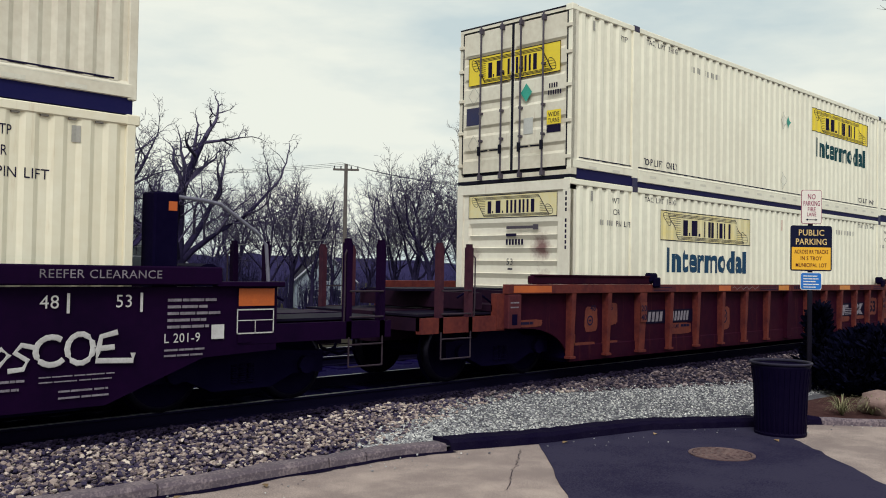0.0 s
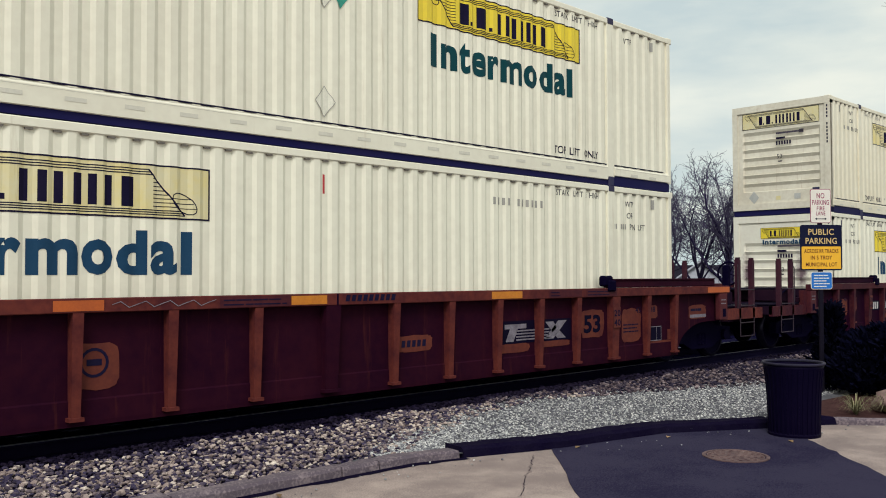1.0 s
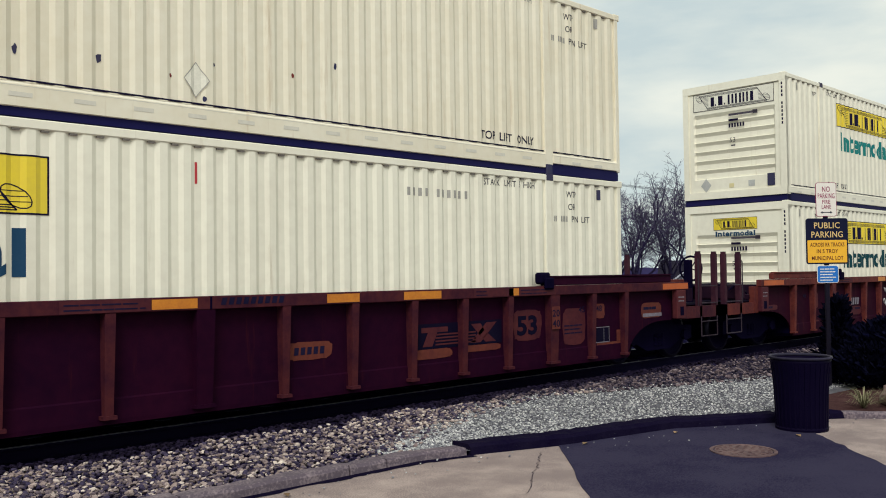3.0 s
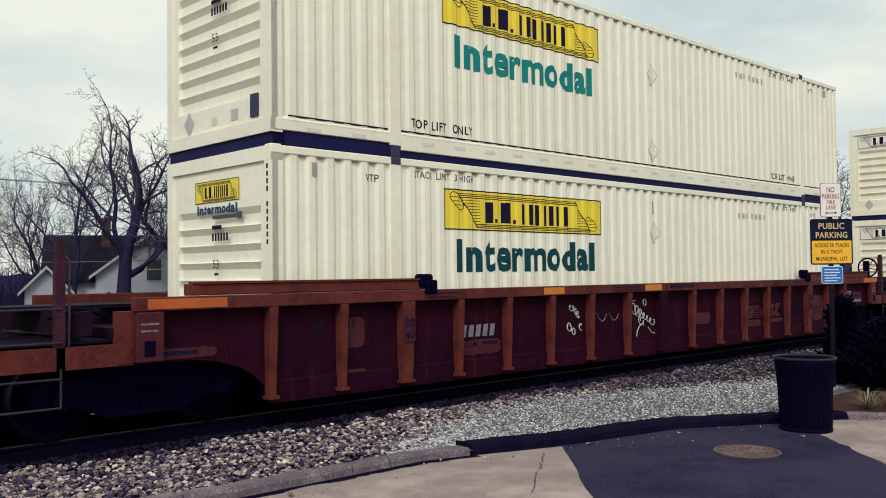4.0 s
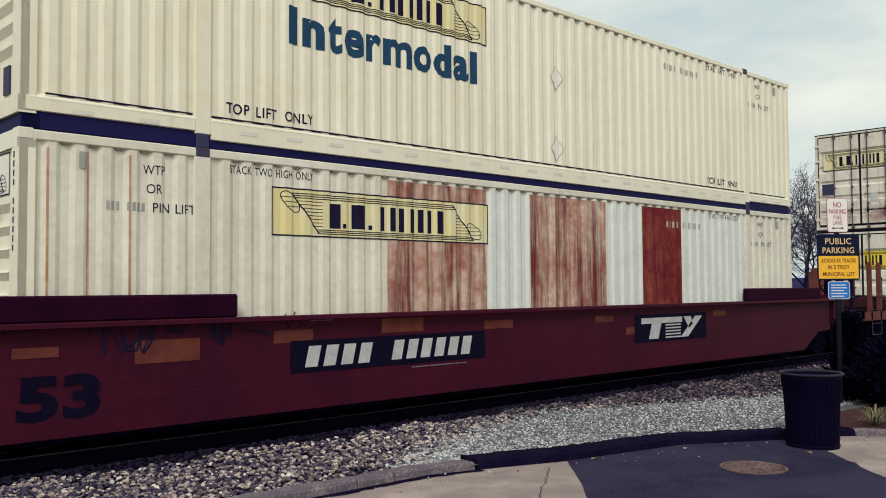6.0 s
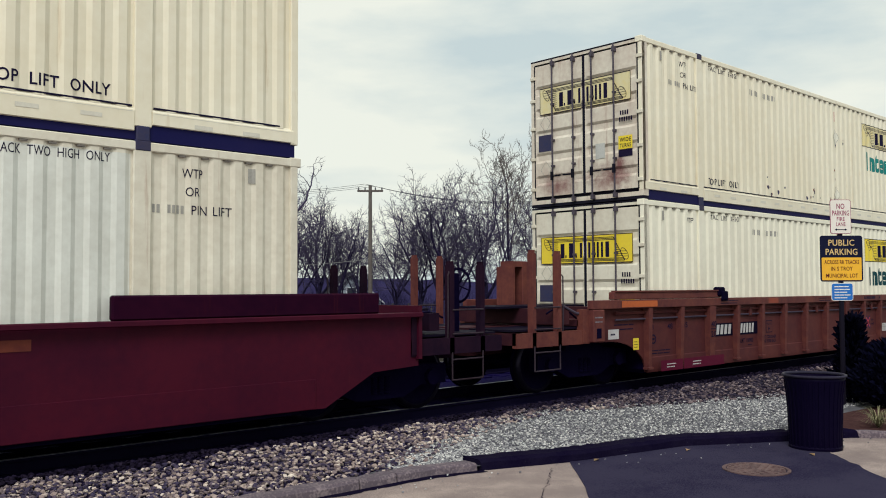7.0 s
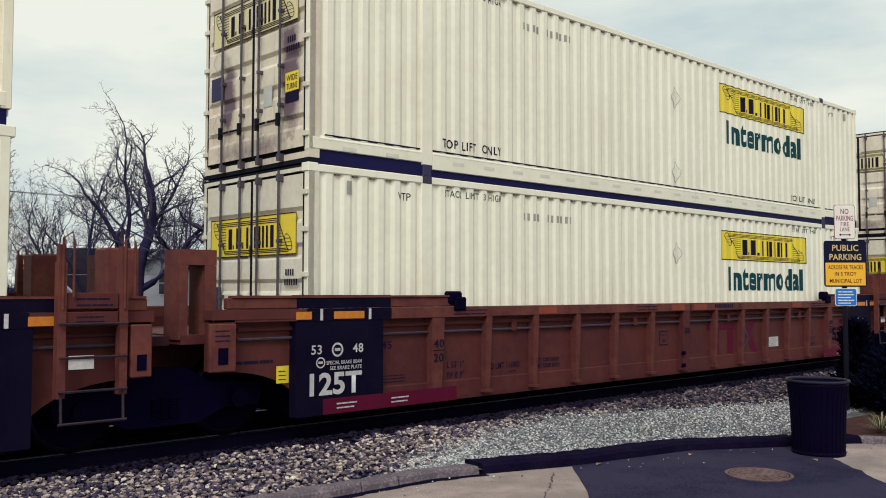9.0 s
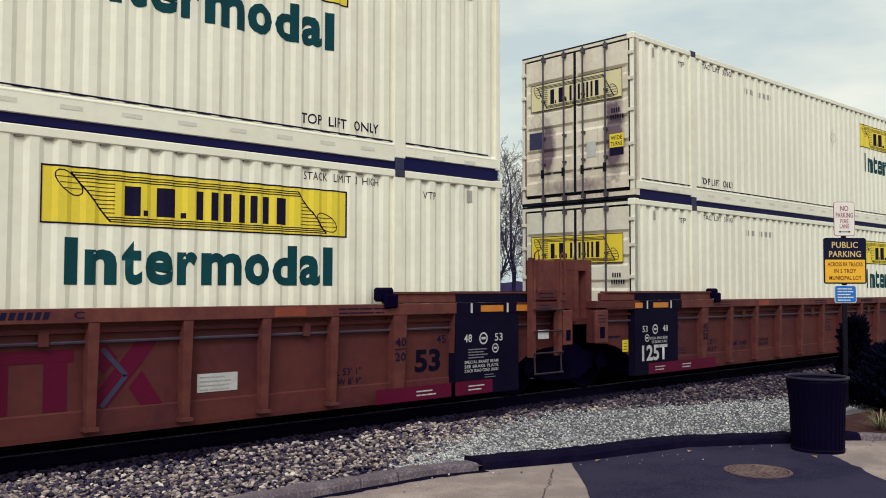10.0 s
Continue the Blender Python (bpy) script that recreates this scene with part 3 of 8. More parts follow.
def shift(bm, x=0.0, y=0.0, z=0.0):
    bmesh.ops.translate(bm, verts=bm.verts[:], vec=(x, y, z))
    return bm


def merged(*bms):
    out = bmesh.new()
    for b in bms:
        me = bpy.data.meshes.new("tmp")
        b.to_mesh(me)
        b.free()
        out.from_mesh(me)
        bpy.data.meshes.remove(me)
    return out


def rects(items):
    """Flat rectangles (x0, x1, z0, z1) in the xz plane, seen from -y."""
    bm = bmesh.new()
    for x0, x1, z0, z1 in items:
        bm.faces.new([bm.verts.new(p) for p in ((x0, 0, z0), (x1, 0, z0), (x1, 0, z1), (x0, 0, z1))])
    return bm


def poly(points):
    bm = bmesh.new()
    bm.faces.new([bm.verts.new((x, 0, z)) for x, z in points])
    return bm


def turned(bm):
    """From a face seen from -y to a face seen from -x."""
    for v in bm.verts:
        v.co = Vector((v.co.y, -v.co.x, v.co.z))
    return bm


def bars(x0, x1, z0, z1, rows, seed, fill=0.85):
    """Small print that cannot be read: rows of bars."""
    rnd = random.Random(seed)
    out = []
    h = (z1 - z0) / rows
    for r in range(rows):
        x = x0
        end = x0 + (x1 - x0) * rnd.uniform(0.7, 1.0)
        while x < end - 0.02:
            w = min(end - x, rnd.uniform(0.12, 0.34) * (x1 - x0))
            out.append((x, x + w * 0.92, z0 + r * h + h * 0.2, z0 + r * h + h * fill))
            x += w
    return rects(out)


# ------------------------------------------------------------ containers
BOX_L, BOX_W, BOX_H = 16.154, 2.59, 2.90
HALF = BOX_W / 2
PITCH, FLAT, SLOPE, DEEP = 0.2735, 0.086, 0.052, 0.027
SKIN = -HALF + 0.012      # outer face of the corrugated side
POSTS = (1.93, 14.22)     # middle of the lifting posts


def flute(x):
    """Depth of the corrugation at x."""
    u = x % PITCH
    if u < FLAT:
        return 0.0
    if u < FLAT + SLOPE:
        return DEEP * (u - FLAT) / SLOPE
    if u < PITCH - SLOPE:
        return DEEP
    return DEEP * (PITCH - u) / SLOPE


def breaks(x0, x1):
    out = []
    k = math.floor(x0 / PITCH)
    while k * PITCH < x1:
        out += [k * PITCH + d for d in (0, FLAT, FLAT + SLOPE, PITCH - SLOPE)]
        k += 1
    return [x for x in out if x0 + 1e-4 < x < x1 - 1e-4]


def draped(bm, proud=0.003):
    """Lays flat paint or lettering over the corrugated side."""
    xs = [v.co.x for v in bm.verts]
    for x in breaks(min(xs), max(xs)):
        bmesh.ops.bisect_plane(bm, geom=bm.verts[:] + bm.edges[:] + bm.faces[:], plane_co=(x, 0, 0), plane_no=(1, 0, 0))
    for v in bm.verts:
        v.co.y = SKIN + flute(v.co.x) - proud
    return bm


def side_sheet():
    bm = bmesh.new()
    xs = [0.06] + breaks(0.06, BOX_L - 0.06) + [BOX_L - 0.06]
    lo = [bm.verts.new((x, SKIN + flute(x), 0.33)) for x in xs]
    hi = [bm.verts.new((x, SKIN + flute(x), 2.84)) for x in xs]
    for i in range(len(xs) - 1):
        bm.faces.new((lo[i], lo[i + 1], hi[i + 1], hi[i]))
    return bm


def rail_profile(x0, x1, foot=0.13):
    """Lower side rail: a sloped shoulder over a flat band."""
    bm = bmesh.new()
    prof = [(-HALF + 0.03, 0.345), (-HALF - 0.004, 0.305), (-HALF - 0.004, foot + 0.01), (-HALF + 0.03, foot), (-HALF + 0.12, foot), (-HALF + 0.12, 0.345)]
    a = [bm.verts.new((x0, y, z)) for y, z in prof]
    b = [bm.verts.new((x1, y, z)) for y, z in prof]
    for i in range(len(prof)):
        j = (i + 1) % len(prof)
        bm.faces.new((a[i], a[j], b[j], b[i]))
    bm.faces.new(a[::-1])
    bm.faces.new(b)
    bmesh.ops.recalc_face_normals(bm, faces=bm.faces[:])
    return bm


SHARED = {}


def shared(key, make, material, smooth=False):
    """A mesh made once and used by every like part."""
    if key not in SHARED:
        SHARED[key] = mesh_of(make(), key[0] if isinstance(key, tuple) else key, material, smooth)
    return SHARED[key]


def stroke(bm, p, q, t):
    """A straight painted stroke of width t in the xz plane."""
    d = Vector((q[0] - p[0], q[1] - p[1])).normalized()
    nx, nz = -d.y * t / 2, d.x * t / 2
    bm.faces.new([bm.verts.new((x, 0, z)) for x, z in ((p[0] - nx, p[1] - nz), (q[0] - nx, q[1] - nz), (q[0] + nx, q[1] + nz), (p[0] + nx, p[1] + nz))])


def brand_marks(x0, x1, z0, z1, border=0.018):
    """Brand panel artwork: border, an unrolled scroll of hatched lines with two curls, and plain upright bars."""
    w, h = x1 - x0, z1 - z0
    bm = rects([(x0, x1, z0, z0 + border), (x0, x1, z1 - border, z1), (x0, x0 + border, z0 + border, z1 - border), (x1 - border, x1, z0 + border, z1 - border)])
    thin = h * 0.020

    def at_(u, v):
        return x0 + w * u, z1 - h * v

    def left(v):
        return 0.080 + 0.107 * (v - 0.11) / 0.81

    def right(v):
        return 0.800 + 0.117 * (v - 0.10) / 0.82
    for v in (0.105, 0.15, 0.195):
        stroke(bm, at_(left(v), v), at_(right(v), v), thin)
    for v in (0.845, 0.885, 0.925):
        stroke(bm, at_(left(v), v), at_(right(v), v), thin)
    for k in range(8):
        v = 0.26 + 0.073 * k
        stroke(bm, at_(left(v), v), at_(0.198, v), thin * 0.8)
        stroke(bm, at_(0.815, v), at_(max(right(v), 0.817), v), thin * 0.8)
    stroke(bm, at_(left(0.10), 0.10), at_(left(0.93), 0.93), thin * 1.5)
    stroke(bm, at_(right(0.10), 0.10), at_(right(0.93), 0.93), thin * 1.5)
    for cu, cv, ru, rv, tilt in ((0.074, 0.29, 0.030, 0.215, 0.022), (0.915, 0.70, 0.034, 0.200, 0.020)):
        ring = []
        for k in range(15):
            a = k * math.tau / 14
            v = rv * math.sin(a)
            ring.append(at_(cu + ru * math.cos(a) + tilt * v / rv, cv + v))
        for p, q in zip(ring, ring[1:]):
            stroke(bm, p, q, thin)
        for f in (-0.45, 0.0, 0.45):
            stroke(bm, at_(cu - ru * 0.85 + tilt * f, cv + rv * f), at_(cu + ru * 0.85 + tilt * f, cv + rv * f), thin * 0.7)
    for u0, u1, v0, v1 in ((0.228, 0.272, 0.27, 0.80), (0.281, 0.295, 0.69, 0.79), (0.323, 0.379, 0.26, 0.79), (0.397, 0.412, 0.69, 0.79), (0.445, 0.469, 0.26, 0.80), (0.492, 0.516, 0.26, 0.80),
                           (0.536, 0.560, 0.26, 0.81), (0.586, 0.610, 0.26, 0.81), (0.628, 0.650, 0.26, 0.80), (0.673, 0.695, 0.26, 0.80), (0.720, 0.758, 0.26, 0.80)):
        stroke(bm, at_((u0 + u1) / 2, v0), at_((u0 + u1) / 2, v1), w * (u1 - u0))
    return bm


WORD = (("I", 0.000, 0.043, 0.47), ("n", 0.062, 0.163, 0.36), ("t", 0.181, 0.247, 0.455), ("e", 0.258, 0.356, 0.365), ("r", 0.371, 0.444, 0.36),
        ("m", 0.459, 0.614, 0.36), ("o", 0.626, 0.726, 0.365), ("d", 0.736, 0.839, 0.47), ("a", 0.850, 0.945, 0.365), ("l", 0.962, 1.0, 0.47))


def big_word(x, z, width, k=1.0):
    """The word Intermodal, set letter by letter."""
    return merged(*[shift(letters(c, hh * k, width * (b - a), 0.048 if c in "Il" else 0.038), x + width * a, 0, z) for c, a, b, hh in WORD])


def diamond(cx, cz, r, rim):
    """A placard holder on its corner: a thin square frame."""
    bm = bmesh.new()
    o = [(cx, cz - r), (cx + r * 0.8, cz), (cx, cz + r), (cx - r * 0.8, cz)]
    i = [(cx, cz - r + rim), (cx + (r - rim) * 0.8, cz), (cx, cz + r - rim), (cx - (r - rim) * 0.8, cz)]
    for k in range(4):
        j = (k + 1) % 4
        bm.faces.new([bm.verts.new((x, 0, z)) for x, z in (o[k], o[j], i[j], i[k])])
    return bm


def full_diamond(cx, cz, r):
    return poly([(cx, cz - r), (cx + r * 0.8, cz), (cx, cz + r), (cx - r * 0.8, cz)])


def side_dress(c, o, logo_x, upper):
    """Paint and lettering on the near side."""
    yel, art = (M["yellow_old"], M["ink"]) if o.get("old") else (M["yellow"], M["ink"])
    x0, x1 = logo_x, logo_x + 3.69
    tag = (round(logo_x, 2), bool(o.get("old")))
    if o.get("logo", True):
        panel = part("logo_panel", shared(("logo_panel",) + tag, lambda: draped(rects([(x0, x1, 1.97, 2.55)]), 0.003), yel), None, c, "yellow brand panel painted over the flutes")
        part("logo_art", shared(("logo_art",) + tag, lambda: draped(shift(brand_marks(x0, x1, 1.97, 2.55), 0, 0, 0), 0.005), art), None, panel)
    if o.get("word"):
        ink = M[o["word"]]
        part("lettering", shared(("lettering_intermodal", round(logo_x, 2), o["word"]), lambda: draped(big_word(x0 + 0.235, 1.37, 3.23), 0.004), ink), None, c, "large lettering Intermodal")
    ink = M["ink"]
    for k, x in enumerate((2.22, 12.68)):
        part("lettering", shared(("stencil_top_lift", k), lambda: draped(shift(letters("TOP  LIFT  ONLY", 0.125, 1.2, 0.013), x, 0, 0.42), 0.004), ink), None, c, "stencil TOP LIFT ONLY")
        part("lettering", shared(("stencil_stack", k, bool(o.get("faint")), bool(o.get("rusty"))), lambda: draped(shift(letters("STACK  TWO  HIGH  ONLY" if o.get("rusty") else "STACK  LIMIT  3  HIGH", 0.095, 1.15), x + 0.05, 0, 2.655), 0.004), M["grey_ink"] if o.get("faint") else ink), None, c, "stencil STACK LIMIT 3 HIGH")
    part("number_stencil", shared("number_stencil", lambda: draped(rects([(11.2 + i * 0.11, 11.25 + i * 0.11, 2.42, 2.53) for i in range(11) if i != 4] if logo_x < 8 else
                                                                   [(3.9 + i * 0.11, 3.95 + i * 0.11, 2.42, 2.53) for i in range(11) if i != 4]), 0.004), M["grey_ink"]) if logo_x < 8 else
         shared("number_stencil_low", lambda: draped(rects([(3.9 + i * 0.11, 3.95 + i * 0.11, 2.42, 2.53) for i in range(11) if i != 4]), 0.004), M["grey_ink"]), None, c)
    if o.get("pin"):
        for k, dx in enumerate((0, 13.42)):
            for q, wd, x, z in (("WTP", 0.24, 1.26 + dx, 2.56), ("OR", 0.16, 1.30 + dx, 2.36), ("PIN LIFT", 0.5, 1.36 + dx, 2.16)):
                part("lettering", shared(("stencil_pin", k, q), lambda: draped(shift(letters(q, 0.10, wd), x, 0, z), 0.004), ink), None, c, "stencil " + q)
            part("name_bar", shared(("name_bar", k), lambda: draped(rects([(0.86 + 0.055 * i + dx, 0.895 + 0.055 * i + dx, 2.165, 2.255) for i in range(8) if i != 3]), 0.004), M["grey_ink"]), None, c)
    else:
        for k, x in enumerate((1.42, 14.66)):
            part("lettering", shared(("stencil_vtp", k), lambda: draped(shift(letters("VTP", 0.10, 0.22), x, 0, 2.55), 0.004), ink), None, c, "stencil VTP")
    if o.get("red", True):
        part("red_stroke", shared("red_stroke", lambda: draped(rects([(8.075, 8.105, 2.38, 2.62)]), 0.004), M["red_ink"]), None, c, "thin red paint stroke")
    spots = o.get("dia", (2.05,))
    for z in spots:
        me = shared(("placard_holder", z), lambda: draped(diamond(8.09, z, 0.2, 0.014), 0.012), M["grey_ink"])
        p = part("placard_holder", me, None, c, "empty diamond placard holder")
        part("placard_face", shared(("placard_face", z), lambda: draped(full_diamond(8.09, z, 0.185), 0.009), M["placard_white"]), None, p)
    if o.get("green"):
        part("green_placard", shared("green_placard", lambda: draped(full_diamond(8.09 + 0.25, 2.0, 0.16), 0.010), M["green"]), None, c, "small green diamond placard")
    for x in (0.58, 15.49):
        part("vent_slot", shared(("vent_slot", x, bool(o.get("dark_slot"))), lambda: draped(rects([(x, x + 0.085, 2.56, 2.73)]), 0.010), M["casting"] if o.get("dark_slot") else M["grey_ink"]), None, c, "small dark vent cover")
    if o.get("scars"):
        rnd = random.Random(o["scars"])
        for cx, cz, n, wide, tall in ((4.75, 0.62, 7, 0.5, 0.28), (7.0, 0.55, 5, 0.3, 0.12), (7.85, 0.75, 6, 0.2, 0.45), (8.3, 1.95, 4, 0.25, 0.2), (5.8, 0.5, 3, 0.8, 0.1)) if o["scars"] == 9 else ((5.0, 1.3, 5, 2.0, 0.9), (8.5, 0.7, 6, 1.6, 0.4)):
            for _ in range(n):
                x, z, q = cx + rnd.uniform(-wide, wide), cz + rnd.uniform(-tall, tall), rnd.uniform(0.014, 0.042)
                part("paint_chip", draped(poly([(x + q * rnd.uniform(0.5, 1.0) * math.cos(k * math.tau / 9), z + q * rnd.uniform(0.8, 1.9) * math.sin(k * math.tau / 9)) for k in range(9)]), 0.004), M["casting" if rnd.random() < 0.65 else "rust"], c, "dark gouge in the paint")
    if o.get("rusty"):
        for k, x in enumerate((0.26, 0.66, 1.09, 5.35, 12.4)):
            part("rust_run", draped(poly([(x, 0.36), (x + 0.045, 0.36), (x + 0.035, 1.6 + 0.2 * (k % 3)), (x + 0.03, 2.74), (x + 0.005, 2.74), (x + 0.01, 1.4)]), 0.002), M["rust_stain"], c, "rusty run down the side")
        for a, b, paint in ((4.6, 6.48, "rust_streak"), (7.42, 9.35, "rust_streak"), (10.42, 11.72, "rust")):
            part("rust_patch", draped(rects([(a, b, 0.35, 2.76)]), 0.0015), M[paint], c, "bare rust-streaked side sheets")
        for a, b in ((6.5, 7.4), (9.38, 10.4), (11.75, 14.1)):
            part("primer_patch", draped(rects([(a, b, 0.35, 2.76)]), 0.0015), M["primer"], c, "grey primed repair sheets")


def nose_end(c, o, upper):
    """Plain end: a frame round a sheet of lapped horizontal ribs."""
    skin = M[o.get("end", "cream")]
    sheet = bmesh.new()
    zs = [(0.30, 0.0), (0.62, 0.0)]
    z = 0.62
    for k in range(7):
        zs += [(z + 0.012, 0.045), (z + 0.14, 0.045), (z + 0.225, 0.0)]
        z += 0.225
    zs += [(2.22, 0.0), (2.72, 0.0)]
    rows = [[sheet.verts.new((x, -0.012 + d if abs(x) < 1.0 else -0.012, zz)) for x in (-1.2, -1.03, -0.99, 0.99, 1.03, 1.2)] for zz, d in zs]
    for r0, r1 in zip(rows, rows[1:]):
        for k in range(5):
            sheet.faces.new((r0[k], r0[k + 1], r1[k + 1], r1[k]))
    part("end_sheet", shared(("end_sheet", skin.name), lambda: turned(shift(sheet, 0, 0.03, 0)), skin), None, c, "ribbed end sheet")
    fr = bmesh.new()
    boxm(fr, -HALF + 0.001, -1.15, -0.012, 0.16, 0.16, 2.80)
    boxm(fr, 1.15, HALF - 0.001, -0.012, 0.16, 0.16, 2.80)
    boxm(fr, -HALF + 0.001, HALF - 0.001, -0.014, 0.16, 2.72, 2.895)
    boxm(fr, -HALF + 0.001, HALF - 0.001, -0.010, 0.16, 0.14, 0.31)
    part("end_frame", shared(("end_frame", skin.name), lambda: turned(fr), skin), None, c)
    part("end_sill", shared("end_sill", lambda: turned(box(-HALF + 0.02, HALF - 0.02, 0.02, 0.2, 0.0, 0.14)), M["gap"]), None, c)
    if o.get("small_logo"):
        a, b, z0, z1 = -0.55, 0.55, 2.30, 2.58
        pan = part("end_logo_panel", shared("end_logo_small", lambda: turned(shift(rects([(a, b, z0, z1)]), 0, 0.012)), M["yellow"]), None, c, "small yellow brand panel")
        part("end_logo_art", shared("end_logo_small_marks", lambda: turned(shift(brand_marks(a, b, z0, z1, 0.008), 0, 0.009)), M["ink"]), None, pan)
        part("lettering", shared("end_word", lambda: turned(shift(big_word(-0.5, 2.15, 1.0, 0.255), 0, 0.010)), M["navy"]), None, c)
    else:
        a, b, z0, z1 = -1.02, 1.02, 2.28, 2.70
        pan = part("end_logo_panel", shared(("end_logo", bool(o.get("old")), o.get("end")), lambda: turned(shift(rects([(a, b, z0, z1)]), 0, 0.012)), M["yellow_old"] if o.get("old") and o.get("end") != "cream_warm" else M["placard_white"]), None, c, "brand panel on the end")
        part("end_logo_art", shared("end_logo_art", lambda: turned(shift(brand_marks(a, b, z0, z1, 0.012), 0, 0.009)), M["ink"]), None, pan)
    part("number_stencil", shared("end_number", lambda: turned(shift(merged(rects([(-0.1 + 0.07 * i, -0.055 + 0.07 * i, 1.80, 1.90) for i in range(6)] + [(-0.1, 0.14, 1.95, 2.0), (-0.05, 0.06, 1.36, 1.39)]),
                                                                   shift(letters("53", 0.11), -0.08, 0, 1.45)), 0, 0.0005)), M["ink"]), None, c)
    part("plate", shared("end_plate", lambda: turned(shift(rects([(-0.1, 0.62, 2.08, 2.13), (0.50, 0.62, 2.06, 2.15)]), 0, 0.009)), M["rod"]), None, c)
    if upper:
        part("placard_face", shared("end_placard", lambda: turned(shift(full_diamond(-0.72, 0.47, 0.17), 0, 0.012)), M["placard"]), None, c)
        part("label_plate", shared("end_label", lambda: turned(shift(rects([(0.36, 0.52, 0.38, 0.52)]), 0, 0.012)), M["placard"]), None, c)
        part("label_plate", shared("end_label_y", lambda: turned(shift(rects([(-0.12, 0.0, 0.38, 0.48)]), 0, 0.012)), M["yellow_old"]), None, c)
        part("document_holder", shared("end_holder", lambda: turned(box(0.83, 1.0, -0.002, 0.02, 0.36, 0.64)), M["casting"]), None, c)
    part("number_stencil", shared("end_post_bars", lambda: turned(shift(rects([(1.20, 1.235, 2.62 - 0.09 * i, 2.68 - 0.09 * i) for i in range(11) if i != 4]), 0, -0.014)), M["ink"]), None, c)


def door_end(c, o, upper):
    """Two doors with lock rods, hinges, gaskets and labels."""
    skin = M[o.get("end", "cream_worn")]
    for s in (-1, 1):
        d = bmesh.new()
        zs = [(0.20, 0.0)]
        for k in range(5):
            z = 0.42 + k * 0.44
            zs += [(z, 0.0), (z + 0.05, 0.035), (z + 0.15, 0.035), (z + 0.20, 0.0)]
        zs += [(2.78, 0.0)]
        xa, xb = sorted((s * 0.03, s * 1.19))
        rows = [[d.verts.new((x, (dd if xa + 0.05 < x < xb - 0.05 else 0.0), zz)) for x in (xa, xa + 0.06, xb - 0.06, xb)] for zz, dd in zs]
        for r0, r1 in zip(rows, rows[1:]):
            for k in range(3):
                d.faces.new((r0[k], r0[k + 1], r1[k + 1], r1[k]))
        leaf = part("door_leaf", shared(("door_leaf", s, skin.name), lambda: turned(d), skin), None, c, "ribbed door leaf")
        for x in (0.22, 0.72):
            def rod(x=x):
                bm = bmesh.new()
                tube(bm, [(s * x, -0.055, 0.12), (s * x, -0.055, 2.86)], 0.017, 8)
                for z in (0.06, 2.72):
                    boxm(bm, s * x - 0.03, s * x + 0.03, -0.075, 0.0, z, z + 0.09)
                for z in (0.75, 1.25, 1.95):
                    boxm(bm, s * x - 0.026, s * x + 0.026, -0.072, 0.0, z, z + 0.04)
                return turned(bm)
            part("lock_rod", shared(("lock_rod", s, x), rod, M["rod"]), None, leaf, "grey vertical lock rod with cams")

            def lever(x=x):
                bm = bmesh.new()
                boxm(bm, s * x - 0.02, s * x + 0.02, -0.10, -0.05, 0.50, 0.66)
                tube(bm, [(s * x, -0.09, 0.57), (s * (x + (0.22 if x < 0.5 else -0.22)), -0.09, 0.575)], 0.014, 6)
                return turned(bm)
            part("lock_handle", shared(("lock_handle", s, x), lever, M["gasket"]), None, leaf)
        for z in (0.35, 0.95, 1.55, 2.10, 2.55):
            part("hinge", shared(("hinge", s, z), lambda: turned(box(s * 1.24 - 0.055, s * 1.24 + 0.055, -0.028, 0.02, z - 0.032, z + 0.032, 0.006)), M["cream_worn"]), None, leaf)
    fr = bmesh.new()
    boxm(fr, -HALF + 0.001, -1.20, 0.005, 0.16, 0.13, 2.82)
    boxm(fr, 1.20, HALF - 0.001, 0.005, 0.16, 0.13, 2.82)
    boxm(fr, -HALF + 0.001, HALF - 0.001, 0.003, 0.158, 2.815, 2.866)
    boxm(fr, -HALF + 0.001, HALF - 0.001, 0.003, 0.158, 0.057, 0.135)
    part("door_frame", shared(("door_frame", skin.name), lambda: turned(fr), skin), None, c)
    for k, (q0, q1, y0, y1, z0, z1) in enumerate(((-1.21, -1.185, -0.004, 0.05, 0.18, 2.80), (1.185, 1.21, -0.004, 0.05, 0.18, 2.80), (-0.03, 0.03, 0.004, 0.05, 0.18, 2.80),
                                                  (-HALF + 0.002, HALF - 0.002, 0.0, 0.16, 2.868, 2.895), (-HALF + 0.002, HALF - 0.002, 0.0, 0.16, 0.0, 0.055))):
        part("door_gasket" if k < 3 else "door_header" if k == 3 else "door_sill", shared(("door_gasket", k), lambda: turned(box(q0, q1, y0, y1, z0, z1)), M["gasket"]), None, c, "dark rubber door seal" if k < 3 else "")
    part("door_inner", shared("door_inner", lambda: turned(box(-1.2, 1.2, 0.05, 0.06, 0.1, 2.82)), M["gasket"]), None, c)
    z0, z1 = 1.80, 2.32
    old = o.get("end") in ("cream_smoke", "cream_rusty")
    pan = part("end_logo_panel", shared(("door_logo", old), lambda: turned(shift(rects([(-1.06, -0.05, z0, z1), (0.05, 1.06, z0, z1)]), 0, -0.006)), M["yellow_old" if old else "yellow"]), None, c, "yellow brand panel across both doors")
    part("end_logo_art", shared("door_logo_marks", lambda: turned(shift(brand_marks(-1.06, 1.06, z0, z1, 0.012), 0, -0.010)), M["ink"]), None, pan)
    f = -0.008
    part("label_plate", shared("door_grey_label", lambda: turned(shift(rects([(0.27, 0.48, 0.80, 1.08)]), 0, f)), M["placard"]), None, c)
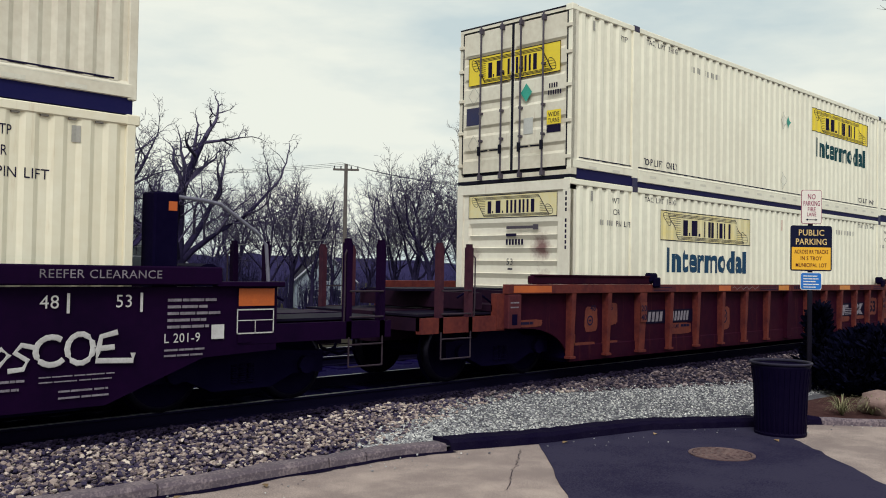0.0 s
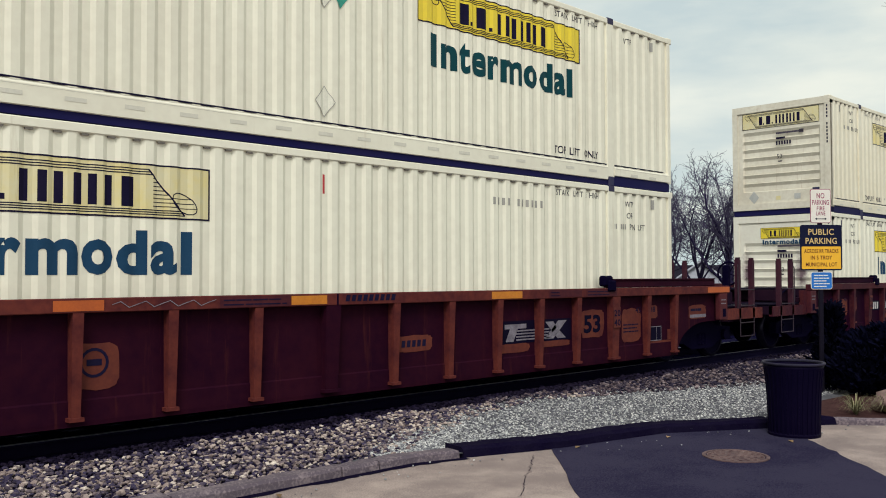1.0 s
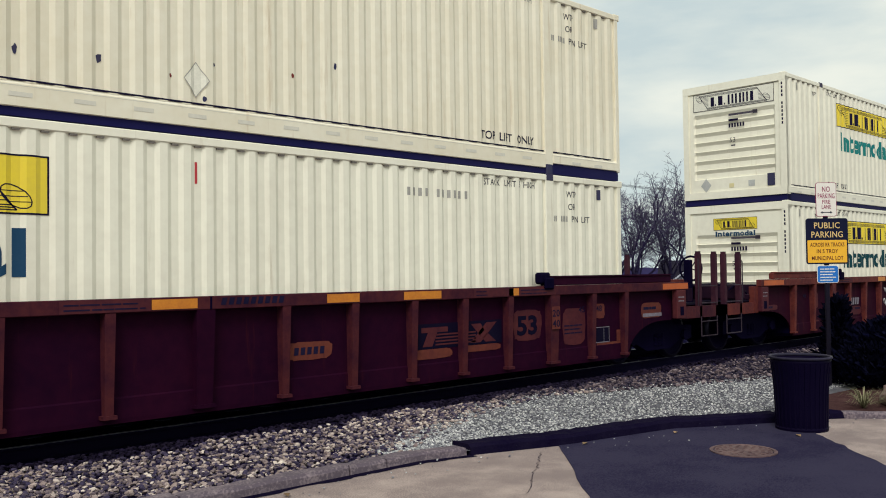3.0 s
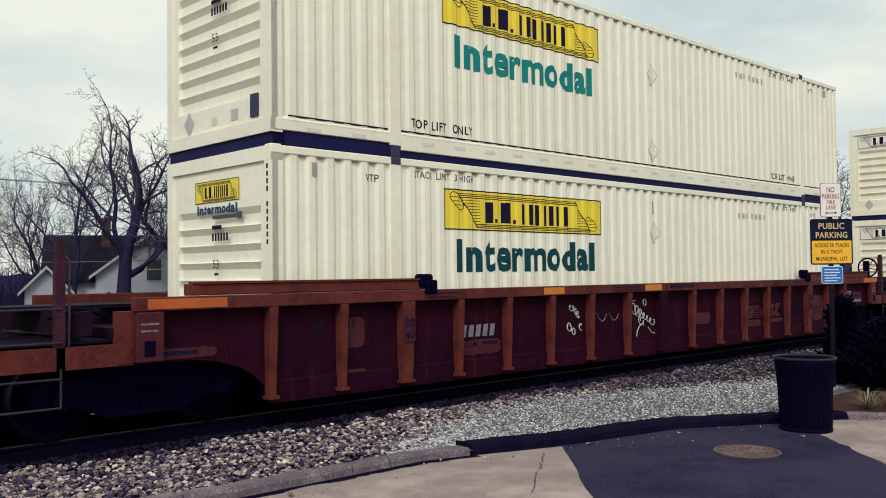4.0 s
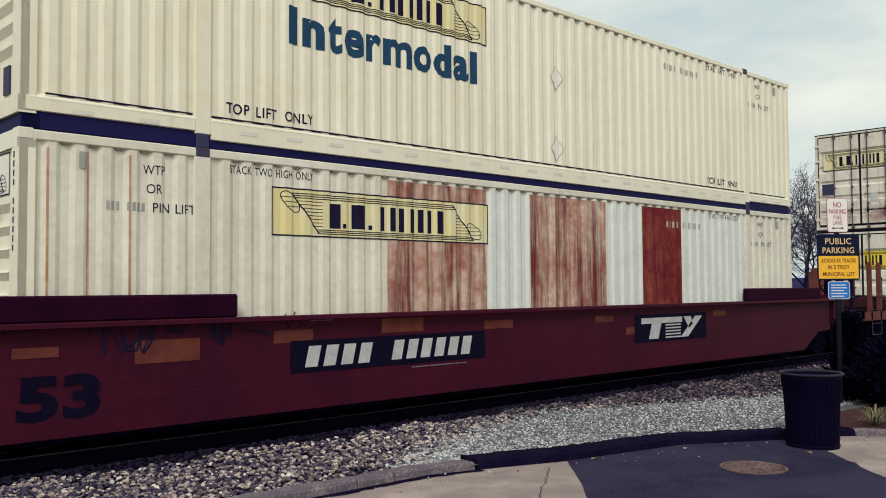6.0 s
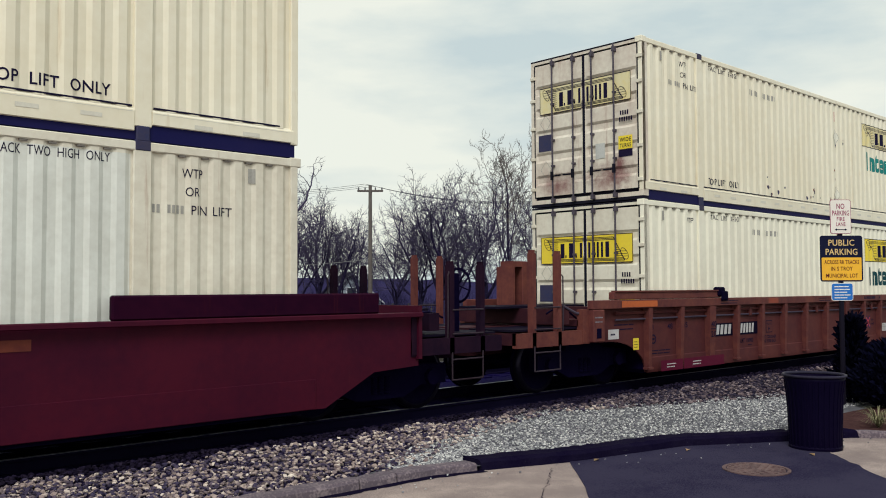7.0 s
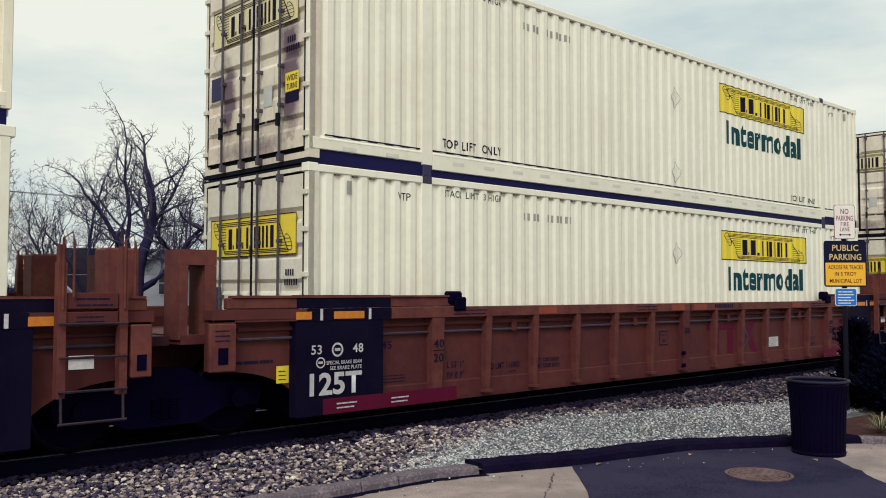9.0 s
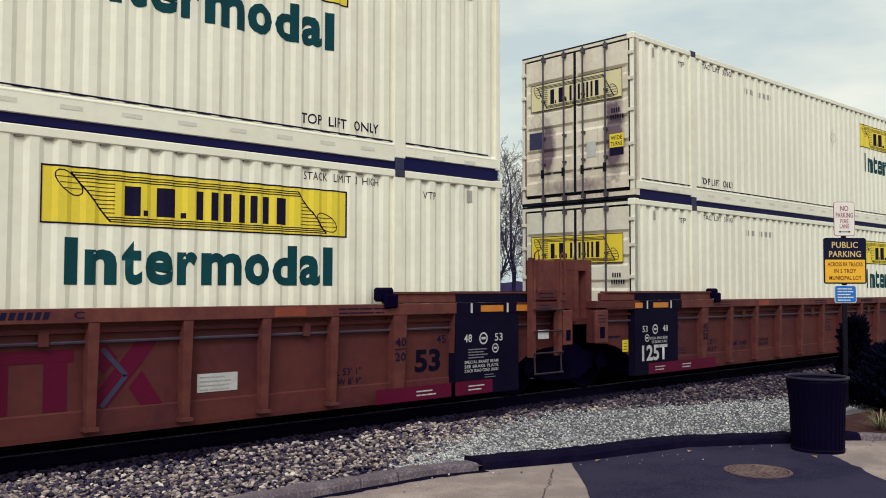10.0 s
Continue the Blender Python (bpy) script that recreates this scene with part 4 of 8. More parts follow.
    part("label_plate", shared("door_blue_label", lambda: turned(shift(rects([(-1.10, -0.76, 1.08, 1.40)]), 0, f)), M["casting"]), None, c, "dark blue label")
    part("label_plate", shared("door_yellow_label", lambda: turned(shift(rects([(0.78, 1.08, 0.92, 1.16)]), 0, f)), M["yellow"]), None, c, "yellow caution label")
    for q, z in (("WIDE", 1.05), ("TURNS", 0.945)):
        part("lettering", shared(("door_caution", q), lambda: turned(shift(letters(q, 0.075, 0.24, 0.012), 0.81, f - 0.003, z)), M["ink"]), None, c, "caution WIDE TURNS")
    part("label_plate", shared("door_black_label", lambda: turned(shift(rects([(0.78, 1.08, 0.78, 0.91)]), 0, f)), M["ink"]), None, c)
    part("number_stencil", shared("door_number", lambda: turned(shift(rects([(0.80 + 0.05 * i, 0.83 + 0.05 * i, 1.42, 1.50) for i in range(6)] + [(0.82 + 0.05 * i, 0.85 + 0.05 * i, 1.54, 1.62) for i in range(4)]), 0, f)), M["ink"]), None, c)
    for z in (0.72, 1.62):
        part("placard_holder", shared(("door_placard", z), lambda: turned(shift(diamond(-0.92, z, 0.17, 0.012), 0, f)), M["grey_ink"]), None, c)
    if o.get("green"):
        part("green_placard", shared("door_green", lambda: turned(shift(full_diamond(0.34, 1.52, 0.16), 0, -0.03)), M["green"]), None, c, "green diamond placard")


def container(u, upper, o):
    """One 53 foot container; returns its Empty."""
    z = STACK_Z if upper else LOW_Z
    c = thing("container", pose(u, TRACK_Y, z), o["label"], "shipping container", "stacked containers on the train")
    skin = M[o.get("skin", "cream")]
    part("side_panel", shared(("side_panel", skin.name), side_sheet, skin), None, c, "fluted steel side")
    far = part("side_panel", shared(("side_panel", skin.name), side_sheet, skin), None, c)
    far.matrix_basis = pose(BOX_L, 0, 0, 0, 0, 180)
    for s in (-1, 1):
        ya, yb = sorted((s * HALF, s * (HALF - 0.09)))
        part("top_rail", shared(("top_rail", s, skin.name), lambda: box(0.02, BOX_L - 0.02, ya, yb, 2.80, 2.90, 0.012), skin), None, c)
    # Thin bars paint the shade where the flutes run under the top rail.
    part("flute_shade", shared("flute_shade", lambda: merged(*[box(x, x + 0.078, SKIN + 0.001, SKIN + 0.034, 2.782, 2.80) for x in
         [k * PITCH + FLAT + SLOPE for k in range(1, int(BOX_L / PITCH) - 1)] if min(abs(x - q) for q in POSTS) > 0.22]), M["flute_shading"]), None, c, "dark bars for the top rail's shade in the flutes")
    part("bottom_rail", shared(("bottom_rail", skin.name), lambda: merged(rail_profile(0.06, POSTS[0] - 0.1, 0.165), rail_profile(POSTS[0] + 0.1, POSTS[1] - 0.1, 0.085), rail_profile(POSTS[1] + 0.1, BOX_L - 0.06, 0.165)), skin), None, c)
    # Black strips draw the shade in the recess over the lower rail.
    part("rail_seam", shared("rail_seam", lambda: merged(*[box(a, b, -HALF + 0.010, -HALF + 0.03, 0.345, 0.362) for a, b in ((0.25, POSTS[0] - 0.12), (POSTS[0] + 0.12, POSTS[1] - 0.12), (POSTS[1] + 0.12, BOX_L - 0.25))]), M["ink"]), None, c)
    part("rail_groove", shared("rail_groove", lambda: merged(*[box(a, b, -HALF - 0.0055, -HALF + 0.02, 0.288, 0.296) for a, b in ((0.15, POSTS[0] - 0.12), (POSTS[0] + 0.12, POSTS[1] - 0.12), (POSTS[1] + 0.12, BOX_L - 0.15))]), M["pocket"]), None, c, "faint groove along the lower side rail")
    part("rail_pocket", shared("rail_pocket", lambda: rects([(x, x + 0.22, 0.185, 0.23) for x in [2.4 + 0.62 * k for k in range(19)] + [0.5, 1.2, 14.8, 15.4]]), M["pocket"]), None, c, "row of faint grey rail pockets").location = (0, -HALF - 0.007, 0)
    part("under_rail", shared("under_rail", lambda: merged(box(0.04, BOX_L - 0.04, -HALF + 0.02, -HALF + 0.1, 0.0, 0.17), box(0.04, BOX_L - 0.04, HALF - 0.1, HALF - 0.02, 0.0, 0.34)), M["gap"]), None, c, "dark lower rail with the gap's shade in its colour")
    part("floor_pan", shared("floor_pan", lambda: box(0.05, BOX_L - 0.05, -HALF + 0.1, HALF - 0.1, 0.08, 0.14), M["gap"]), None, c)
    part("roof_sheet", shared("roof_sheet", lambda: box(0.03, BOX_L - 0.03, -HALF + 0.08, HALF - 0.08, 2.83, 2.885), M["roof"]), None, c)
    for x in POSTS:
        for s in (-1, 1):
            ya, yb = sorted((s * (HALF - 0.002), s * (HALF - 0.08)))
            part("lift_post", shared(("lift_post", x, s, skin.name), lambda: box(x - 0.1, x + 0.1, ya, yb, 0.14, 2.82, 0.01), skin), None, c)
            yc, yd = sorted((s * (HALF + 0.006), s * (HALF - 0.15)))
            part("lift_casting", shared(("lift_casting", x, s), lambda: box(x - 0.09, x + 0.09, yc, yd, 2.80, 2.915, 0.012), M["casting"]), None, c, "blue-black lifting casting")
            part("lock_block", shared(("lock_block", x, s), lambda: box(x - 0.075, x + 0.075, yc, yd, -0.015, 0.15, 0.012), M["casting"]), None, c, "blue-black stacking lock")
    for x in (0.0, BOX_L - 0.1):
        part("corner_post", shared(("corner_post", x, skin.name), lambda: box(x + 0.001, x + 0.099, -HALF + 0.001, -HALF + 0.1, 0.15, 2.86, 0.008), skin), None, c)
        part("corner_casting", shared(("corner_casting", x, skin.name), lambda: box(x - 0.012, x + 0.14, -HALF - 0.005, -HALF + 0.14, 2.80, 2.912, 0.01), skin), None, c)
    part("plain_end", shared(("plain_end", skin.name), lambda: box(BOX_L - 0.03, BOX_L - 0.001, -HALF + 0.1, HALF, 0.1, 2.84), skin), None, c)
    (door_end if o.get("doors") else nose_end)(c, o, upper)
    side_dress(c, o, 9.68 if o.get("doors") else 2.82, upper)
    return c


UP = "white corrugated container with yellow brand panel on top"
LO = "white corrugated container with yellow brand panel in wagon"
STACKS = [
    (dict(label="grimy cream corrugated container on top of a stack", skin="cream_worn", logo=False, red=False, dia=()),
     dict(label="cream corrugated container stencilled for pin lift, in a purple-brown wagon", pin=1, logo=False, red=False, dia=(), skin="cream_warm")),
    (dict(label="white container with dented rusty doors and teal lettering, on top", doors=1, word="deep_teal", green=1, end="cream_worn", red=False, dia=(2.0, 0.62)),
     dict(label="cream container with a faded brand panel and rust-streaked end", old=1, word="navy", pin=1, end="nose_rust", dia=())),
    (dict(label="white container with a faded yellow panel, on top of a stack", skin="cream_warm", old=1, pin=1, end="cream_worn", dia=(0.62,), scars=5, faint=1, red=False),
     dict(label="white container with bright yellow panel and sooty ribbed end", word="navy", pin=1, small_logo=1, end="nose_soot", dia=(), dark_slot=1)),
    (dict(label="clean white container with yellow panel and teal lettering, on top", word="teal", dia=(2.0, 0.62), end="cream", red=False),
     dict(label="clean white container with yellow panel and dark teal lettering in wagon", word="deep_teal", small_logo=1, dia=(2.05,), end="cream")),
    (dict(label="off-white container with faded panel and navy lettering, on top", skin="cream_warm", word="navy", old=1, pin=1, dia=(1.75, 0.62), end="cream_warm", red=False),
     dict(label="patched container with rust-red bare sheets and faded panel", old=1, pin=1, rusty=1, skin="cream_worn", end="cream_warm", dia=(), red=False)),
    (dict(label=UP + ", rusty doors", skin="cream_warm", old=1, doors=1, word="teal", pin=1, end="cream_rusty", scars=9, dia=(2.0, 0.62)),
     dict(label=LO + ", barred doors", doors=1, word="deep_teal", end="cream_worn", dia=(2.05,))),
    (dict(label=UP + ", soot-stained doors", doors=1, word="deep_teal", end="cream_smoke", dia=(2.0, 0.62), red=False),
     dict(label=LO + ", clean doors", doors=1, word="deep_teal", end="cream_worn", dia=(2.05,), red=False)),
    (dict(label=UP + ", smoke-stained doors", doors=1, word="deep_teal", end="cream_smoke", dia=(2.0,), red=False),
     dict(label=LO + ", barred doors", doors=1, word="deep_teal", end="cream_worn", dia=(2.05,), red=False)),
]
RIDERS = []      # (thing, metres along the train at the start, height)
for u0, (top, low) in zip(STARTS, STACKS):
    RIDERS.append((container(u0, True, top), u0, STACK_Z))
    RIDERS.append((container(u0, False, low), u0, LOW_Z))


# ------------------------------------------------------------ wagons
OUT = -1.48               # outer face of the top chord
WALL = -1.345             # outer face of the well side
WHEELS = []               # wheelsets that roll
WHEEL_R = 0.46


def arch(x_in, x_out, low=0.21, high=0.78, n=9):
    """Points of the curved cut over a bogie, from the well's foot out to the end sill."""
    pts = []
    for i in range(n + 1):
        a = radians(90) * i / n
        pts.append((x_in + (x_out - x_in) * (1 - math.cos(a)), low + (high - low) * math.sin(a)))
    return pts


def well_side(l_end=1.75, r_end=1.75):
    """One side of the well with a wheel arch at both ends."""
    left_arch = arch(-0.08, -1.15) + [(-l_end, 0.78)]
    right_arch = [(BOX_L - x, z) for x, z in arch(-0.08, -1.15)] + [(BOX_L + r_end, 0.78)]
    outline = left_arch[::-1] + right_arch + [(BOX_L + r_end, 1.33), (-l_end, 1.33)]
    return slab(outline, WALL, WALL + 0.035)


def flat_side():
    """Smooth well side of the red wagon: a sloped foot instead of an arch."""
    l = [(-0.35, 0.24), (-1.1, 0.62), (-1.85, 0.66)]
    outline = l[::-1] + [(BOX_L - x, z) for x, z in l] + [(BOX_L + 1.85, 1.36), (-1.85, 1.36)]
    return slab(outline, WALL - 0.03, WALL + 0.03)


def foot_plate():
    """Lower part of a well side, pressed outwards below a crease."""
    bm = bmesh.new()
    prof = [(WALL + 0.002, 0.47), (WALL - 0.012, 0.45), (WALL - 0.016, 0.25), (WALL - 0.012, 0.20), (WALL + 0.02, 0.20)]
    a = [bm.verts.new((-0.06, y, z)) for y, z in prof]
    b = [bm.verts.new((BOX_L + 0.06, y, z)) for y, z in prof]
    for i in range(len(prof) - 1):
        bm.faces.new((a[i], a[i + 1], b[i + 1], b[i]))
    bm.faces.new(a[::-1])
    bm.faces.new(b)
    bmesh.ops.recalc_face_normals(bm, faces=bm.faces[:])
    return bm


def rib(w0=0.05, w1=0.05):
    """A pressed rib, deeper at its head."""
    bm = bmesh.new()
    a = [(-w0, WALL + 0.004), (-w0, OUT + 0.045), (w0, OUT + 0.045), (w0, WALL + 0.004)]
    b = [(-w1, WALL + 0.004), (-w1, OUT + 0.004), (w1, OUT + 0.004), (w1, WALL + 0.004)]
    va = [bm.verts.new((x, y, 0.26)) for x, y in a]
    vb = [bm.verts.new((x, y, 1.325)) for x, y in b]
    for k in range(4):
        bm.faces.new((va[k], va[(k + 1) % 4], vb[(k + 1) % 4], vb[k]))
    bm.faces.new(va)
    bm.faces.new(vb)
    boxm(bm, -w0 - 0.03, w0 + 0.03, OUT + 0.02, WALL + 0.004, 0.262, 0.30)
    bmesh.ops.recalc_face_normals(bm, faces=bm.faces[:])
    return bm


def wheel_profile():
    r = WHEEL_R
    return lathe([(0.001, 0.06), (0.10, 0.06), (0.11, 0.03), (0.30, -0.01), (0.36, 0.04), (r, 0.05), (r, -0.06), (r + 0.03, -0.075), (r + 0.03, -0.09), (0.36, -0.09), (0.30, -0.05), (0.11, -0.06), (0.001, -0.06)], 28)


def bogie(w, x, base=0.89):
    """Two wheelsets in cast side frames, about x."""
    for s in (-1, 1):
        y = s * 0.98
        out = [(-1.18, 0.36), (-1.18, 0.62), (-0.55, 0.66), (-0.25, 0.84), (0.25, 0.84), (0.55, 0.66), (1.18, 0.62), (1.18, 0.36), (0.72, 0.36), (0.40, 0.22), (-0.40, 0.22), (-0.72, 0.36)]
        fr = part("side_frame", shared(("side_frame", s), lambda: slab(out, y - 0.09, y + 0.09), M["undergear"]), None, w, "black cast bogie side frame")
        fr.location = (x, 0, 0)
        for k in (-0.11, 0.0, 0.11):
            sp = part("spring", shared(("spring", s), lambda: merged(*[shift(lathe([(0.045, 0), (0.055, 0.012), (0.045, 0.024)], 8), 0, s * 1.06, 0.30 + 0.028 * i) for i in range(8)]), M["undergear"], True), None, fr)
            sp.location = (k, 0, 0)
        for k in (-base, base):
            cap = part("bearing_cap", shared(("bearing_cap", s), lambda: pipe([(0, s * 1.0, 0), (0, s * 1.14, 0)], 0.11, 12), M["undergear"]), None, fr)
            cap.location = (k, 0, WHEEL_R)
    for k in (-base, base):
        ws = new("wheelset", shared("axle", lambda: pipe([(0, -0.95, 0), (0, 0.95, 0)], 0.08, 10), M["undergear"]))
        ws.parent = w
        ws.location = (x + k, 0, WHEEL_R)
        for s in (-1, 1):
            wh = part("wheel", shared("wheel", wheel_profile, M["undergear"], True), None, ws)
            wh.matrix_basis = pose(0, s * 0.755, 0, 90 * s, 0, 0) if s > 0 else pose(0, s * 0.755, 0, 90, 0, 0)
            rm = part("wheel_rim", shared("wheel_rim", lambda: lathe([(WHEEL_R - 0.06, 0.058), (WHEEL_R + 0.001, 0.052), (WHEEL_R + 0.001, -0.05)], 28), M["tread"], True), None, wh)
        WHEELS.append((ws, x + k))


def stanchion(x, z0=0.78, z1=2.0, w=0.042):
    bm = box(x - w, x + w, -0.05, 0.05, z0, z1)
    boxm(bm, x - w * 0.6, x + w * 0.6, -0.045, 0.045, z1, z1 + 0.05)
    return bm


def end_platform(w, side, paint, dark, posts=(-3.06, -2.46), tip=-3.45, wheel_stand=False, post_top=2.0):
    """Everything beyond the well at one end. side: -1 left end, 1 right end (mirrored)."""
    def X(a):
        return a if side < 0 else BOX_L - a

    def bx(a, b, y0, y1, z0, z1, bevel=0.0):
        p, q = sorted((X(a), X(b)))
        return box(p, q, y0, y1, z0, z1, bevel)
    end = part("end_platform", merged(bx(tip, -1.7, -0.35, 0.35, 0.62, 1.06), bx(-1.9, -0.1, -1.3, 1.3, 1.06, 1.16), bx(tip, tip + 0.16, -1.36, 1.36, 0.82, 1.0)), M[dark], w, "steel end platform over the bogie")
    for s in (-1, 1):
        y = s * 1.34
        part("end_sill", merged(bx(tip, -1.72, y - 0.05, y + 0.05, 0.78, 1.0), bx(-1.9, -1.72, y - 0.06, y + 0.06, 0.80, 1.33)), M[dark if paint == "red" else paint], end)
        for a in posts:
            part("stanchion", shift(stanchion(X(a), z1=post_top), 0, y, 0), M["post_brown" if paint in ("oxide_rib", "brick_rib") else "platform" if paint == "red" else paint], end, "steel upright post")
        xa, xb = X(posts[0]), X(posts[1])
        gi = bmesh.new()
        for z in (0.70, 1.05, 1.38):
            part("rung", pipe([(xa, y + s * 0.06, z), (xb, y + s * 0.06, z)], 0.012, 6), M["bright"], end)
        tube(gi, [(xa, y + s * 0.05, 0.42), (xb, y + s * 0.05, 0.42)], 0.012, 6)
        tube(gi, [(xa, y + s * 0.05, 0.42), (xa, y + s * 0.05, 0.80)], 0.012, 6)
        tube(gi, [(xb, y + s * 0.05, 0.42), (xb, y + s * 0.05, 0.80)], 0.012, 6)
        part("stirrup", gi, M["bright"], end, "worn round step stirrup")
        hr = pipe([(X(posts[1] + 0.08), y + s * 0.03, 0.82), (X(posts[1] + 0.08), y + s * 0.05, 1.2), (X(posts[1] + 0.08), y + s * 0.05, 1.85), (X(posts[1] - 0.02), y, 1.98)], 0.012, 6)
        part("grab_iron", hr, M["bright"], end)
        hose = []
        for i in range(9):
            t = i / 8
            hose.append((X(-1.75 - 0.75 * t), s * 1.15, 1.18 + 0.17 * math.sin(t * 2.6)))
        part("hose", pipe(hose, 0.016, 6), M["undergear"], end)
    if paint not in ("red", "brown"):
        pad = part("jack_pad", bx(-1.74, -1.44, OUT - 0.012, OUT + 0.1, 0.80, 1.318, 0.012), M["repaint" if "tan" not in paint else paint], end, "worn orange jacking bracket")
        part("jack_hole", bx(-1.66, -1.54, OUT - 0.016, OUT - 0.010, 0.86, 1.02), M["undergear"], pad)
        part("small_print", shift(bars(min(X(-1.70), X(-1.48)), max(X(-1.70), X(-1.48)), 1.10, 1.24, 2, 5, 0.5), 0, OUT - 0.014), M["stencil_dim"], pad)
    part("deck_plate", merged(bx(tip + 0.02, -1.9, -1.28, -0.36, 1.02, 1.05), bx(tip + 0.02, -1.9, 0.36, 1.28, 1.02, 1.05)), M["deck"], end, "dark grating walkway")
    part("cross_beam", merged(bx(-2.30, -2.12, -1.3, 1.3, 1.10, 1.34), bx(-1.30, -1.12, -1.3, 1.3, 1.10, 1.36)), M[dark], end)
    part("walk_board", bx(-2.9, -0.6, -0.42, 0.42, 1.345, 1.38), M["deck"], end)
    part("coupler", merged(bx(tip - 0.42, tip, -0.09, 0.09, 0.72, 0.98), bx(tip - 0.62, tip - 0.38, -0.16, 0.14, 0.70, 1.0, 0.03)), M["undergear"], end, "oily knuckle coupler")
    part("air_hose", pipe([(X(tip), 0.35, 0.78), (X(tip - 0.15), 0.3, 0.5), (X(tip - 0.4), 0.2, 0.4), (X(tip - 0.62), 0.12, 0.48)], 0.025, 6), M["undergear"], end)
    if wheel_stand:
        hub = lathe([(0.24, -0.015), (0.27, 0.0), (0.24, 0.015), (0.225, 0.0), (0.24, -0.015)], 20)
        for k in range(5):
            a = k * math.tau / 5
            tube(hub, [(0, 0, 0), (0.24 * math.cos(a), 0.24 * math.sin(a), 0)], 0.012, 5)
        bw = part("brake_wheel", hub, M["undergear"], end, "black spoked hand brake wheel")
        bw.matrix_basis = pose(X(tip + 0.25), -0.75, 1.72, 0, 90, 0)
        part("brake_stand", bx(tip + 0.28, tip + 0.42, -0.82, -0.68, 1.0, 1.9, 0.02), M["undergear"], end)


def joint_end(w, side, paint, dark, own_bogie):
    """Drawn-in end of the articulated wagons: box pillar, ladder and platform."""
    def X(a):
        return a if side < 0 else BOX_L - a

    def bx(a, b, y0, y1, z0, z1, bevel=0.0):
        p, q = sorted((X(a), X(b)))
        return box(p, q, y0, y1, z0, z1, bevel)
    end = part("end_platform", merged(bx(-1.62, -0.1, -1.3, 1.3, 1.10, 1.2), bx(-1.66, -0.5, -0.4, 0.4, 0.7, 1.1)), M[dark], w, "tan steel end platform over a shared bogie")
    part("end_beam", merged(bx(-1.36, -0.14, OUT - 0.01, OUT + 0.2, 1.36, 1.47), bx(-1.34, -1.08, OUT + 0.0, OUT + 0.2, 0.80, 1.36)), M[paint], end)
    for s in (-1, 1):
        y = s * 1.1
        if side < 0:
            jp = part("jack_pad", bx(-1.40, -1.08, s * (-OUT + 0.012) - 0.03, s * (-OUT + 0.012) + 0.03, 0.80, 1.32, 0.01), M["tan_rib"], end, "tan jacking bracket")
            part("jack_hole", bx(-1.30, -1.18, s * (-OUT + 0.03), s * (-OUT + 0.046), 0.88, 1.06), M["undergear"], jp)
            if s < 0:
                part("small_print", shift(bars(-1.34, -1.14, 1.12, 1.28, 3, 5, 0.45), 0, OUT - 0.046), M["ink"], jp)
            part("pillar", merged(bx(-1.64, -1.54, y - 0.18, y + 0.18, 1.15, 1.958), bx(-1.34, -1.20, y - 0.18, y + 0.18, 1.15, 1.958), bx(-1.64, -1.20, y - 0.18, y + 0.18, 1.96, 2.13)), M["tan_rib"], end, "tan box-shaped container guide pillar")
        else:
            part("pillar", bx(-1.30, -0.95, y - 0.16, y + 0.16, 1.15, 2.12, 0.02), M["tan_rib"], end, "tan container guide pillar")
            yy = s * 1.54
            pa, pb = X(-0.40), X(-1.00)
            for q in (pa, pb):
                part("ladder_post", merged(box(q - 0.04, q + 0.04, yy - 0.05, yy + 0.05, 0.66, 1.95), box(q - 0.03, q + 0.03, yy - 0.04, yy + 0.04, 1.95, 2.12)), M["tan_rib"], end)
                part("grab_iron", pipe([(q, yy + s * 0.06, 1.5), (q, yy + s * 0.06, 2.18), (q + 0.08, yy + s * 0.06, 2.24), (q + 0.10, yy + s * 0.06, 2.15), (q + 0.10, yy + s * 0.06, 1.62)], 0.013, 6), M["tan_rib"], end, "bent round grab iron")
            for z0, z1 in ((1.345, 1.475), (1.50, 1.66)):
                pl = part("ladder_plate", box(pa + 0.045, pb - 0.045, yy - 0.03, yy + 0.03, z0, z1, 0.008), M[paint], end, "tan stencilled cross plate")
                part("small_print", shift(bars(pa + 0.14, pb - 0.1, z0 + 0.02, z1 - 0.02, 2, int(z0 * 10), 0.45), 0, yy - 0.034 if s < 0 else yy + 0.034), M["ink"], pl)
            for z in (0.42, 0.72, 1.04, 1.36):
                part("rung", pipe([(pa - 0.03, yy + s * 0.08, z), (pb + 0.03, yy + s * 0.08, z)], 0.014, 6), M["bright"], end, "worn round ladder rung")
            part("step_hanger", merged(pipe([(pa, yy + s * 0.07, 0.42), (pa, yy + s * 0.05, 0.72)], 0.014, 6), pipe([(pb, yy + s * 0.07, 0.42), (pb, yy + s * 0.05, 0.72)], 0.014, 6)), M["bright"], end)
            jp = part("jack_pad", bx(-1.30, -1.08, yy - 0.05, yy + 0.05, 0.81, 1.34, 0.012), M["tan_rib"], end, "tan jacking bracket")
            part("jack_hole", bx(-1.24, -1.14, yy + s * 0.046, yy + s * 0.056, 0.88, 1.04), M["undergear"], jp)
            if s < 0:
                part("white_tag", box(pa + 0.06, pa + 0.30, yy - 0.075, yy - 0.07, 0.93, 1.06), M["stencil"], end, "small white plate with dark print")
    if own_bogie:
        bogie(w, X(-1.69))


def label_on(parent, text, x0, x1, z0, z1, y, ink, bold=0.012, label=""):
    """Stencilled words fitted into a rectangle of the side."""
    return part("lettering", shift(letters(text, z1 - z0, x1 - x0, bold), x0, y, z0), M[ink], parent, label)


